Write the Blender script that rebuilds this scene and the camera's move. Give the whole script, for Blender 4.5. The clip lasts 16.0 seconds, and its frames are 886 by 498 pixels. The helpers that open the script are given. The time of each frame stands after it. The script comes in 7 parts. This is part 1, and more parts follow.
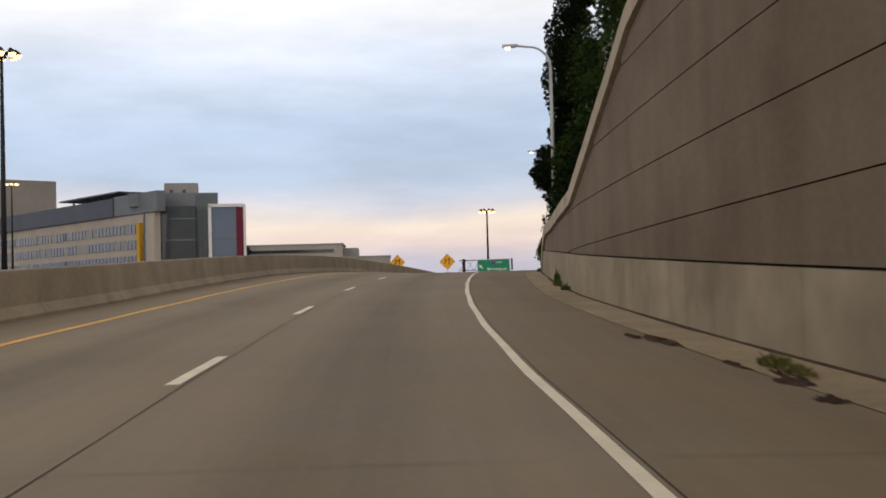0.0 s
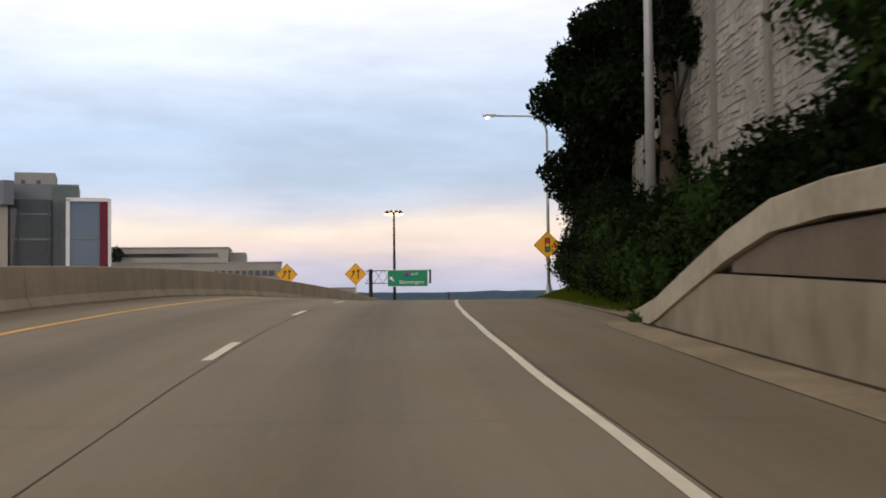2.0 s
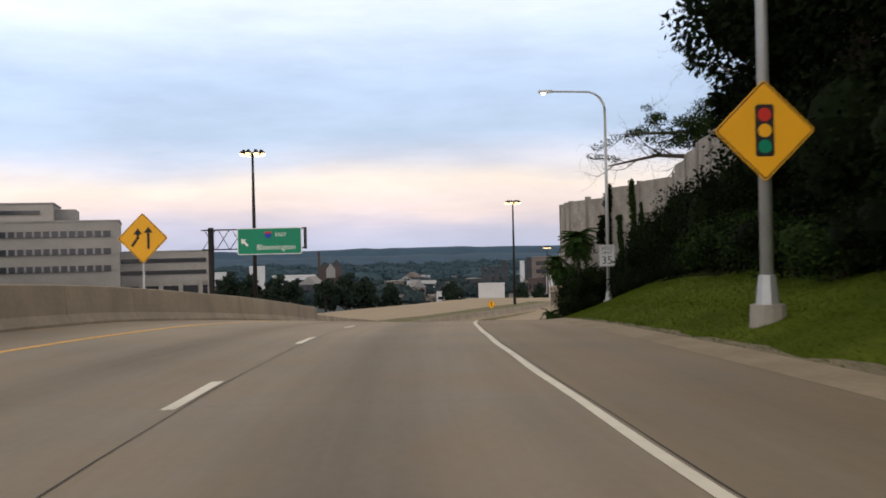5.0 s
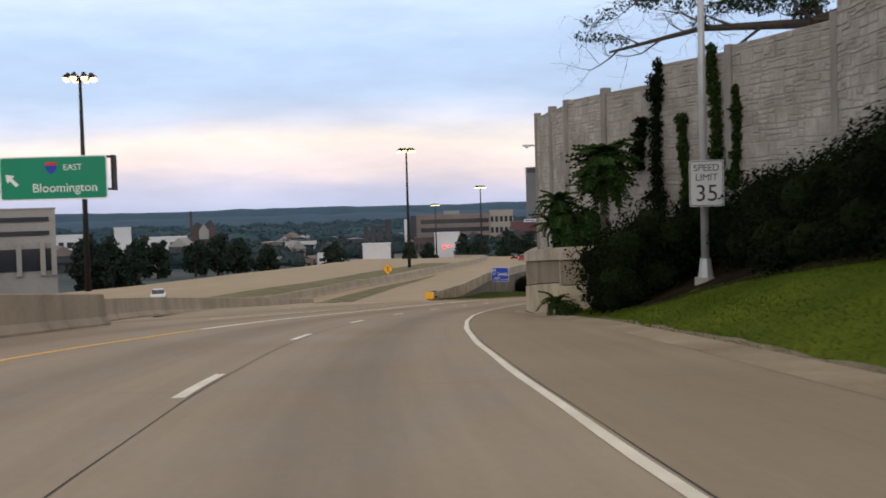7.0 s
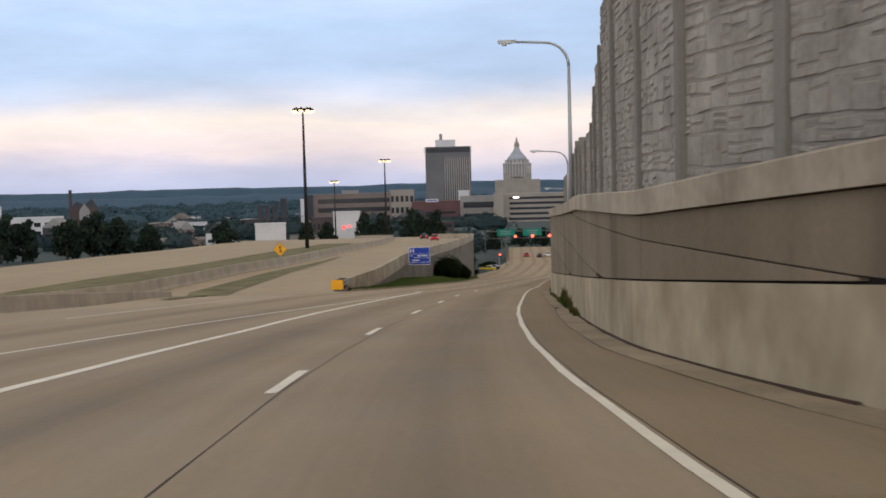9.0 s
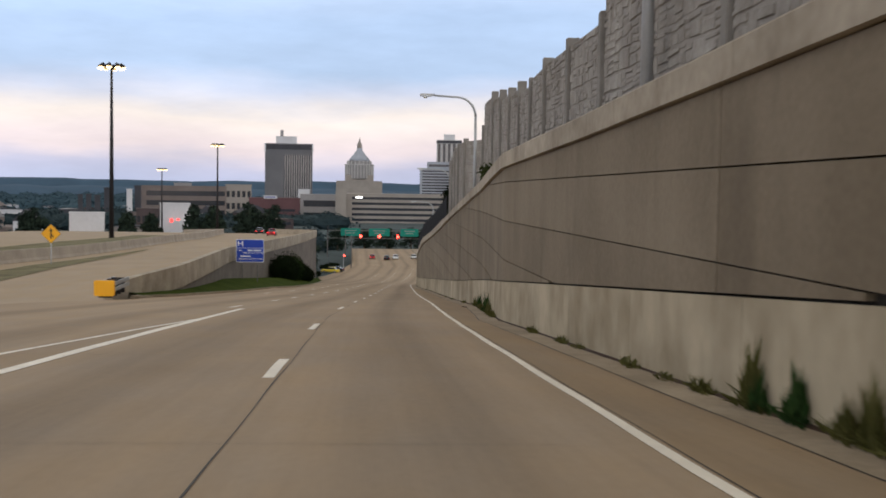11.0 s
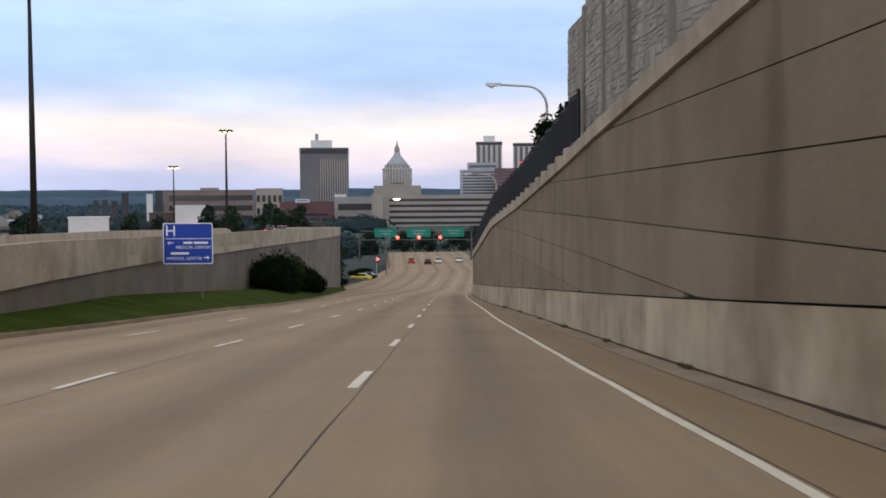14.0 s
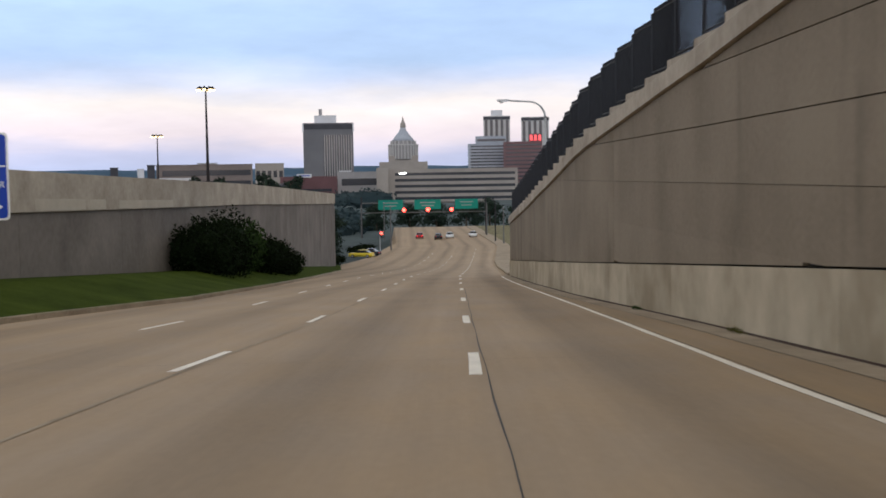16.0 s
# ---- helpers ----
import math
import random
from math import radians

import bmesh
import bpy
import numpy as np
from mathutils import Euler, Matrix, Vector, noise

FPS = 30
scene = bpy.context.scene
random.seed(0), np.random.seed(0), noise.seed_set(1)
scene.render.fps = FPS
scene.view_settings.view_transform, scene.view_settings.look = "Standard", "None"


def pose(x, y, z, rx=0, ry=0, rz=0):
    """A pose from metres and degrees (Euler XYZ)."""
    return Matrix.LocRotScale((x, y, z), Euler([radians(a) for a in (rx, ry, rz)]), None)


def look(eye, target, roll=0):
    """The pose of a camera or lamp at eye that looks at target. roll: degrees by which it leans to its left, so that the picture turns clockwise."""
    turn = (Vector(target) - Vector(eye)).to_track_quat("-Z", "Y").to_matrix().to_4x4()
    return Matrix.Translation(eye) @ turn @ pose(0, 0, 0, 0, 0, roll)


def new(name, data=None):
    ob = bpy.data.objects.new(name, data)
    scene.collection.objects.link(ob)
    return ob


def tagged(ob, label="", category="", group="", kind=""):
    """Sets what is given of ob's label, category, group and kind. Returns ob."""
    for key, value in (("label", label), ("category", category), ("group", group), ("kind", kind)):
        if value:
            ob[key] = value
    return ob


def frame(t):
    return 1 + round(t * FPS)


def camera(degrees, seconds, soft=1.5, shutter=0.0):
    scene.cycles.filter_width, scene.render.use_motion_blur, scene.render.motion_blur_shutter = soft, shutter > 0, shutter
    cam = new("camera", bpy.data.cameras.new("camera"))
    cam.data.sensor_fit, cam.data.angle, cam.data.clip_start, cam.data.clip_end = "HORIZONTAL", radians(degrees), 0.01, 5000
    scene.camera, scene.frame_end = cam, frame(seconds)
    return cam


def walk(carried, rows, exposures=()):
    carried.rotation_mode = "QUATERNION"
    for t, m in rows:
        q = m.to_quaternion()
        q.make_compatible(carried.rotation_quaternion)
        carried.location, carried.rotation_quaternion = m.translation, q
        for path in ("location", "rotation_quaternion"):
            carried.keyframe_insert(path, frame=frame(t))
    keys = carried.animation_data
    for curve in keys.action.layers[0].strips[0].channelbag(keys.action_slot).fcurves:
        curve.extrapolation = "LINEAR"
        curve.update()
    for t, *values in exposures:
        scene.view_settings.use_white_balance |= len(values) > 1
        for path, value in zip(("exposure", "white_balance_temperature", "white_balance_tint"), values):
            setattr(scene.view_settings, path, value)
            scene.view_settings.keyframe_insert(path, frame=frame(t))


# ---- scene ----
cam = camera(41.8, 16.0, soft=1.7, shutter=0.25)
PATH = [
    (0.0, pose(-0.04, -0.00, 0.00, 91.92, 1.55, 0.05)),
    (0.5, pose(-0.55, 8.69, 0.30, 92.02, 1.16, -1.14)),
    (1.0, pose(-0.91, 17.38, 0.62, 92.15, 0.79, -2.31)),
    (1.5, pose(-1.10, 26.07, 0.94, 92.17, 0.53, -3.76)),
    (2.0, pose(-1.15, 34.80, 1.27, 92.19, 0.60, -5.23)),
    (2.5, pose(-0.98, 43.53, 1.58, 92.03, 0.51, -6.32)),
    (3.0, pose(-0.64, 52.28, 1.87, 91.76, 0.71, -7.52)),
    (3.5, pose(-0.16, 61.07, 2.12, 90.94, 1.17, -8.65)),
    (4.0, pose(0.55, 69.86, 2.28, 89.84, 1.20, -10.14)),
    (4.5, pose(1.42, 78.63, 2.35, 89.91, 1.21, -10.86)),
    (5.0, pose(2.50, 87.38, 2.31, 89.99, 1.28, -11.72)),
    (5.5, pose(3.79, 96.09, 2.19, 89.75, 1.42, -12.82)),
    (6.0, pose(5.26, 104.75, 1.99, 89.21, 1.61, -14.11)),
    (6.5, pose(6.90, 113.36, 1.70, 88.51, 1.74, -15.72)),
    (7.0, pose(8.69, 121.89, 1.34, 87.86, 1.64, -17.68)),
    (7.5, pose(10.68, 130.37, 0.89, 87.70, 1.36, -19.10)),
    (8.0, pose(12.88, 138.75, 0.38, 87.80, 1.66, -19.92)),
    (8.5, pose(15.30, 147.03, -0.19, 87.33, 1.67, -21.18)),
    (9.0, pose(17.96, 155.22, -0.79, 86.85, 1.53, -22.77)),
    (9.5, pose(20.83, 163.31, -1.43, 86.61, 1.27, -24.52)),
    (10.0, pose(23.94, 171.31, -2.08, 86.65, 0.83, -26.34)),
    (10.5, pose(27.32, 179.19, -2.72, 86.88, 0.15, -28.28)),
    (11.0, pose(31.05, 186.89, -3.36, 86.97, -0.89, -30.64)),
    (11.5, pose(34.98, 194.50, -3.99, 87.19, -1.12, -31.96)),
    (12.0, pose(39.05, 202.03, -4.61, 87.33, -1.11, -31.79)),
    (12.5, pose(43.04, 209.62, -5.24, 87.39, -0.56, -31.28)),
    (13.0, pose(47.12, 217.16, -5.88, 87.50, 0.07, -30.36)),
    (13.5, pose(51.03, 224.78, -6.54, 87.43, 0.17, -29.46)),
    (14.0, pose(54.85, 232.44, -7.22, 87.24, 0.34, -28.73)),
    (14.5, pose(58.63, 240.13, -7.92, 86.91, 0.39, -28.26)),
    (15.0, pose(62.44, 247.82, -8.64, 86.64, 0.28, -28.24)),
    (15.5, pose(66.29, 255.51, -9.33, 86.32, 0.46, -28.35)),
    (16.0, pose(70.20, 263.18, -9.98, 86.15, 0.87, -28.42)),
]
walk(cam, PATH, exposures=[(0.0, -0.03, 6800, 10), (2.0, 0.06, 6700, 10), (4.0, 0.16, 6600, 10), (6.5, 0.20, 6250, 10), (8.0, 0.24, 6200, 10), (10.4, 0.04, 6250, 10), (11.0, 0.18, 6100, 10), (12.5, 0.26, 5900, 10), (16.0, 0.24, 5850, 10)])


# ---- sky and light ----
def build_world():
    world = bpy.data.worlds.new("dusk_sky")
    scene.world = world
    world.use_nodes = True
    nt = world.node_tree
    nt.nodes.clear()
    out = nt.nodes.new("ShaderNodeOutputWorld")
    bg = nt.nodes.new("ShaderNodeBackground")
    sky = nt.nodes.new("ShaderNodeTexSky")
    sky.sky_type = "NISHITA"
    sky.sun_disc = False
    sky.sun_elevation = radians(12)
    sky.sun_rotation = radians(200)
    skydim = nt.nodes.new("ShaderNodeVectorMath")
    skydim.operation = "SCALE"
    skydim.inputs["Scale"].default_value = 0.10
    tex = nt.nodes.new("ShaderNodeTexCoord")
    sep = nt.nodes.new("ShaderNodeSeparateXYZ")
    ramp = nt.nodes.new("ShaderNodeValToRGB")
    # cloud cover: the height above the horizon is bent a little by noise, so that the bands get ragged edges
    stretch = nt.nodes.new("ShaderNodeMapping")
    stretch.inputs["Scale"].default_value = (1.6, 1.6, 7.0)
    n1 = nt.nodes.new("ShaderNodeTexNoise")
    n1.inputs["Scale"].default_value = 2.3
    n1.inputs["Detail"].default_value = 8
    n1.inputs["Roughness"].default_value = 0.55
    bend = nt.nodes.new("ShaderNodeMath")
    bend.operation = "MULTIPLY_ADD"
    bend.inputs[1].default_value = 0.06
    less = nt.nodes.new("ShaderNodeMath")
    less.operation = "SUBTRACT"
    less.inputs[1].default_value = 0.030
    stops = [(0.0, (0.50, 0.53, 0.69)), (0.018, (0.57, 0.56, 0.70)), (0.036, (0.88, 0.727, 0.713)), (0.058, (0.99, 0.846, 0.748)),
             (0.080, (0.66, 0.68, 0.80)), (0.10, (0.49, 0.60, 0.79)), (0.14, (0.53, 0.66, 0.88)), (0.18, (0.70, 0.80, 1.0)),
             (0.26, (1.10, 1.10, 1.12)), (0.45, (0.66, 0.61, 0.545)), (1.0, (0.50, 0.438, 0.36))]
    el = ramp.color_ramp.elements
    while len(el) < len(stops):
        el.new(0.5)
    for e, (p, c) in zip(el, stops):
        e.position, e.color = p, (*c, 1)
    n2 = nt.nodes.new("ShaderNodeTexNoise")
    n2.inputs["Scale"].default_value = 3.5
    n2.inputs["Detail"].default_value = 7
    n2.inputs["Roughness"].default_value = 0.6
    shade = nt.nodes.new("ShaderNodeMapRange")
    shade.inputs["From Min"].default_value = 0.35
    shade.inputs["From Max"].default_value = 0.68
    shade.inputs["To Min"].default_value = 0.90
    shade.inputs["To Max"].default_value = 1.09
    # the cloud is thinner and brighter to the north
    north = nt.nodes.new("ShaderNodeMapRange")
    north.inputs["From Min"].default_value = -0.1
    north.inputs["From Max"].default_value = 0.6
    north.inputs["To Min"].default_value = 1.09
    north.inputs["To Max"].default_value = 0.95
    both = nt.nodes.new("ShaderNodeMath")
    both.operation = "MULTIPLY"
    mul = nt.nodes.new("ShaderNodeVectorMath")
    mul.operation = "SCALE"
    mix = nt.nodes.new("ShaderNodeMix")
    mix.data_type = "RGBA"
    mix.inputs["Factor"].default_value = 0.92
    L = nt.links.new
    L(tex.outputs["Generated"], sep.inputs[0])
    L(tex.outputs["Generated"], stretch.inputs["Vector"])
    L(stretch.outputs[0], n1.inputs["Vector"])
    L(stretch.outputs[0], n2.inputs["Vector"])
    L(n1.outputs["Fac"], bend.inputs[0])
    L(sep.outputs["Z"], bend.inputs[2])
    L(bend.outputs[0], less.inputs[0])
    L(less.outputs[0], ramp.inputs["Fac"])
    L(n2.outputs["Fac"], shade.inputs["Value"])
    L(ramp.outputs["Color"], mul.inputs[0])
    L(sep.outputs["X"], north.inputs["Value"])
    L(shade.outputs["Result"], both.inputs[0])
    L(north.outputs["Result"], both.inputs[1])
    L(both.outputs[0], mul.inputs["Scale"])
    L(sky.outputs["Color"], skydim.inputs[0])
    L(skydim.outputs[0], mix.inputs["A"])
    L(mul.outputs[0], mix.inputs["B"])
    L(mix.outputs["Result"], bg.inputs["Color"])
    bg.inputs["Strength"].default_value = 1.0
    L(bg.outputs[0], out.inputs["Surface"])


build_world()
sun_data = bpy.data.lights.new("sun", "SUN")
sun_data.energy = 0.5
sun_data.angle = radians(25)
sun_data.color = (1.0, 0.9, 0.78)
sun = new("sun", sun_data)
sun.matrix_world = look((0, 0, 60), (60, 130, 10))


# ---- materials ----
def material(name, base, rough=0.8, metal=0.0, var=0.25, scale=0.6, fine=14.0, bump=0.25, tint=None, emit=0.0, streak=0.0, random_piece=0.0, spec=0.3, stain=0.0):
    """A surface with colour that varies at two scales, relief, vertical stains and a chance shade per object."""
    m = bpy.data.materials.new(name)
    m.use_nodes = True
    nt = m.node_tree
    b = nt.nodes["Principled BSDF"]
    L = nt.links.new
    b.inputs["Roughness"].default_value = rough
    b.inputs["Metallic"].default_value = metal
    b.inputs["Specular IOR Level"].default_value = spec
    geo = nt.nodes.new("ShaderNodeNewGeometry")
    tc = geo.outputs["Position"]
    big = nt.nodes.new("ShaderNodeTexNoise")
    big.inputs["Scale"].default_value = scale
    big.inputs["Detail"].default_value = 5
    small = nt.nodes.new("ShaderNodeTexNoise")
    small.inputs["Scale"].default_value = fine
    small.inputs["Detail"].default_value = 4
    L(tc, big.inputs["Vector"])
    L(tc, small.inputs["Vector"])
    add = nt.nodes.new("ShaderNodeMath")
    add.operation = "MULTIPLY_ADD"
    add.inputs[1].default_value = 0.45
    L(small.outputs["Fac"], add.inputs[0])
    L(big.outputs["Fac"], add.inputs[2])
    last = add.outputs[0]
    if streak:
        mp = nt.nodes.new("ShaderNodeMapping")
        mp.inputs["Scale"].default_value = (0.55, 0.55, 0.09)
        L(tc, mp.inputs["Vector"])
        st = nt.nodes.new("ShaderNodeTexNoise")
        st.inputs["Scale"].default_value = 1.6
        st.inputs["Detail"].default_value = 6
        L(mp.outputs[0], st.inputs["Vector"])
        sa = nt.nodes.new("ShaderNodeMath")
        sa.operation = "MULTIPLY_ADD"
        sa.inputs[1].default_value = streak
        L(st.outputs["Fac"], sa.inputs[0])
        L(last, sa.inputs[2])
        last = sa.outputs[0]
    if random_piece:
        oi = nt.nodes.new("ShaderNodeObjectInfo")
        ra = nt.nodes.new("ShaderNodeMath")
        ra.operation = "MULTIPLY_ADD"
        ra.inputs[1].default_value = random_piece
        L(oi.outputs["Random"], ra.inputs[0])
        L(last, ra.inputs[2])
        last = ra.outputs[0]
    mid = 0.72 + 0.5 * streak + 0.5 * random_piece
    mr = nt.nodes.new("ShaderNodeMapRange")
    mr.inputs["From Min"].default_value = mid - 0.28
    mr.inputs["From Max"].default_value = mid + 0.28
    L(last, mr.inputs["Value"])
    cr = nt.nodes.new("ShaderNodeMix")
    cr.data_type = "RGBA"
    dark = [c * (1 - var) for c in base]
    light = [min(1, c * (1 + var)) for c in (tint or base)]
    cr.inputs["A"].default_value = (*dark, 1)
    cr.inputs["B"].default_value = (*light, 1)
    L(mr.outputs["Result"], cr.inputs["Factor"])
    colour = cr.outputs["Result"]
    if stain:
        # narrow runs of dirty water, far apart
        sm = nt.nodes.new("ShaderNodeMapping")
        sm.inputs["Scale"].default_value = (0.5, 0.5, 0.13)
        L(tc, sm.inputs["Vector"])
        run = nt.nodes.new("ShaderNodeTexNoise")
        run.inputs["Scale"].default_value = 0.9
        run.inputs["Detail"].default_value = 3
        run.inputs["Roughness"].default_value = 0.62
        L(sm.outputs[0], run.inputs["Vector"])
        edge = nt.nodes.new("ShaderNodeMapRange")
        edge.interpolation_type = "SMOOTHSTEP"
        edge.inputs["From Min"].default_value = 0.55
        edge.inputs["From Max"].default_value = 0.74
        edge.inputs["To Max"].default_value = stain
        L(run.outputs["Fac"], edge.inputs["Value"])
        dirt = nt.nodes.new("ShaderNodeMix")
        dirt.data_type = "RGBA"
        L(edge.outputs["Result"], dirt.inputs["Factor"])
        L(colour, dirt.inputs["A"])
        dirt.inputs["B"].default_value = (base[0] * 0.38, base[1] * 0.36, base[2] * 0.34, 1)
        colour = dirt.outputs["Result"]
    L(colour, b.inputs["Base Color"])
    if bump:
        bp = nt.nodes.new("ShaderNodeBump")
        bp.inputs["Strength"].default_value = bump
        bp.inputs["Distance"].default_value = 0.02
        L(small.outputs["Fac"], bp.inputs["Height"])
        L(bp.outputs["Normal"], b.inputs["Normal"])
    if emit:
        b.inputs["Emission Color"].default_value = (*base, 1)
        b.inputs["Emission Strength"].default_value = emit
    return m


def leaf_material(name, a, b_):
    m = bpy.data.materials.new(name)
    m.use_nodes = True
    nt = m.node_tree
    b = nt.nodes["Principled BSDF"]
    geo = nt.nodes.new("ShaderNodeNewGeometry")
    cr = nt.nodes.new("ShaderNodeMix")
    cr.data_type = "RGBA"
    cr.inputs["A"].default_value = (*a, 1)
    cr.inputs["B"].default_value = (*b_, 1)
    nt.links.new(geo.outputs["Random Per Island"], cr.inputs["Factor"])
    nt.links.new(cr.outputs["Result"], b.inputs["Base Color"])
    b.inputs["Roughness"].default_value = 0.85
    b.inputs["Specular IOR Level"].default_value = 0.04
    return m


def glow(name, colour, strength):
    m = bpy.data.materials.new(name)
    m.use_nodes = True
    b = m.node_tree.nodes["Principled BSDF"]
    b.inputs["Base Color"].default_value = (*colour, 1)
    b.inputs["Emission Color"].default_value = (*colour, 1)
    b.inputs["Emission Strength"].default_value = strength
    return m


def glass(name, tint, rough=0.08):
    m = bpy.data.materials.new(name)
    m.use_nodes = True
    b = m.node_tree.nodes["Principled BSDF"]
    b.inputs["Base Color"].default_value = (*tint, 1)
    b.inputs["Roughness"].default_value = rough
    b.inputs["Specular IOR Level"].default_value = 0.9
    return m


def road_material(name, base, band, streak, blotch):
    """Concrete whose wear runs lengthwise: u is the distance along the road, v the distance from the lane line, both in metres."""
    m = bpy.data.materials.new(name)
    m.use_nodes = True
    nt = m.node_tree
    L = nt.links.new
    b = nt.nodes["Principled BSDF"]
    b.inputs["Roughness"].default_value = 0.82
    b.inputs["Specular IOR Level"].default_value = 0.25
    uv = nt.nodes.new("ShaderNodeUVMap")
    uv.uv_map = "along"

    def tex(sx, sy, detail, rough=0.55):
        mp = nt.nodes.new("ShaderNodeMapping")
        mp.inputs["Scale"].default_value = (sx, sy, 1)
        L(uv.outputs[0], mp.inputs["Vector"])
        t = nt.nodes.new("ShaderNodeTexNoise")
        t.inputs["Scale"].default_value = 1.0
        t.inputs["Detail"].default_value = detail
        t.inputs["Roughness"].default_value = rough
        L(mp.outputs[0], t.inputs["Vector"])
        return t.outputs["Fac"]

    def calc(op, x, y, z=None):
        n = nt.nodes.new("ShaderNodeMath")
        n.operation = op
        for i, w in enumerate((x, y, z)):
            if w is None:
                continue
            if isinstance(w, (int, float)):
                n.inputs[i].default_value = w
            else:
                L(w, n.inputs[i])
        return n.outputs[0]

    sep = nt.nodes.new("ShaderNodeSeparateXYZ")
    L(uv.outputs[0], sep.inputs[0])
    wave = calc("COSINE", calc("MULTIPLY", sep.outputs["Y"], 2 * math.pi / 3.7), 0)
    wheel = calc("COSINE", calc("MULTIPLY", sep.outputs["Y"], 4 * math.pi / 3.7), 0)
    tone = calc("MULTIPLY_ADD", wave, band, 1.0)
    tone = calc("MULTIPLY_ADD", wheel, -band * 0.45, tone)
    tone = calc("MULTIPLY_ADD", calc("SUBTRACT", tex(0.035, 1.5, 6, 0.65), 0.5), streak, tone)
    tone = calc("MULTIPLY_ADD", calc("SUBTRACT", tex(0.16, 0.22, 5), 0.5), blotch, tone)
    tone = calc("MULTIPLY_ADD", calc("SUBTRACT", tex(0.012, 0.03, 2), 0.5), blotch * 0.8, tone)
    tone = calc("MULTIPLY_ADD", calc("SUBTRACT", tex(7.0, 9.0, 4), 0.5), 0.22, tone)
    # the tone is raised over one stretch
    for start, end, amount in ((108, 120, 0.17), (128, 142, -0.17)):
        mix = nt.nodes.new("ShaderNodeMapRange")
        mix.inputs["From Min"].default_value = start
        mix.inputs["From Max"].default_value = end
        mix.inputs["To Max"].default_value = amount
        L(sep.outputs["X"], mix.inputs["Value"])
        tone = calc("ADD", tone, mix.outputs["Result"])
    # rust-brown tinge in patches
    hue = nt.nodes.new("ShaderNodeMix")
    hue.data_type = "RGBA"
    hue.inputs["A"].default_value = (base[0] * 0.95, base[1] * 0.995, base[2] * 1.06, 1)
    hue.inputs["B"].default_value = (base[0] * 1.10, base[1] * 0.98, base[2] * 0.765, 1)
    pour = nt.nodes.new("ShaderNodeMapRange")
    pour.inputs["From Min"].default_value = 120
    pour.inputs["From Max"].default_value = 215
    pour.inputs["To Min"].default_value = -0.35
    pour.inputs["To Max"].default_value = 0.30
    L(sep.outputs["X"], pour.inputs["Value"])
    rust = nt.nodes.new("ShaderNodeMath")
    rust.operation = "ADD"
    rust.use_clamp = True
    L(tex(0.3, 0.9, 5), rust.inputs[0])
    L(pour.outputs["Result"], rust.inputs[1])
    L(rust.outputs[0], hue.inputs["Factor"])
    # the tone is darker before the crest than past it
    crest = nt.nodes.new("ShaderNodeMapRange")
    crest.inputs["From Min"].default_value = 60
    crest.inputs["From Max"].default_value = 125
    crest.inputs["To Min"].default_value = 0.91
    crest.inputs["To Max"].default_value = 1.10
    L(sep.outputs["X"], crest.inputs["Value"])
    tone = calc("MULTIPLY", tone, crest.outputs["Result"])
    mul = nt.nodes.new("ShaderNodeVectorMath")
    mul.operation = "SCALE"
    L(hue.outputs["Result"], mul.inputs[0])
    L(tone, mul.inputs["Scale"])
    L(mul.outputs[0], b.inputs["Base Color"])
    bp = nt.nodes.new("ShaderNodeBump")
    bp.inputs["Strength"].default_value = 0.2
    bp.inputs["Distance"].default_value = 0.01
    L(tex(14, 16, 3), bp.inputs["Height"])
    L(bp.outputs["Normal"], b.inputs["Normal"])
    return m


PAVE = road_material("road_concrete", (0.276, 0.227, 0.175), 0.12, 0.50, 0.44)
MAIN_PAVE = road_material("main_road_concrete", (0.315, 0.268, 0.215), 0.0, 0.10, 0.35)
SHOULDER = road_material("shoulder_concrete", (0.255, 0.203, 0.145), 0.03, 0.46, 0.50)
GUTTER = material("gutter_concrete", (0.262, 0.208, 0.140), 0.9, var=0.2, scale=0.5, fine=8, bump=0.3, tint=(0.335, 0.275, 0.195))
TAR = material("joint_tar", (0.048, 0.042, 0.036), 0.7, var=0.2)
WHITE_LINE = material("white_line_paint", (0.82, 0.77, 0.66), 0.6, var=0.14, scale=1.3, fine=16, bump=0.1)
YELLOW_LINE = material("yellow_line_paint", (0.82, 0.45, 0.075), 0.6, var=0.18, scale=1.3, fine=16, bump=0.1)
PANEL = material("wall_panel_concrete", (0.200, 0.157, 0.104), 0.88, var=0.16, scale=0.3, fine=10, bump=0.25, streak=0.32, random_piece=0.22, tint=(0.236, 0.192, 0.136), stain=0.5)
PLINTH = material("wall_plinth_concrete", (0.340, 0.274, 0.176), 0.85, var=0.22, scale=0.6, fine=1.6, bump=0.2, streak=0.06, random_piece=0.2, tint=(0.440, 0.378, 0.272), stain=0.28)
COPING = material("coping_concrete", (0.315, 0.262, 0.195), 0.85, var=0.18, scale=0.6, fine=5, bump=0.2, streak=0.08, random_piece=0.2, tint=(0.42, 0.365, 0.285))
# the first wall's concrete, darker than PANEL and PLINTH
PANEL_FIRST = material("first_wall_panel_concrete", (0.142, 0.103, 0.072), 0.9, var=0.15, scale=0.4, fine=10, bump=0.2, streak=0.5, random_piece=0.12, tint=(0.176, 0.139, 0.105), stain=0.5)
PLINTH_FIRST = material("first_wall_plinth_concrete", (0.225, 0.180, 0.125), 0.88, var=0.2, scale=0.45, fine=1.6, bump=0.2, streak=0.2, random_piece=0.15, tint=(0.315, 0.265, 0.198), stain=0.5)
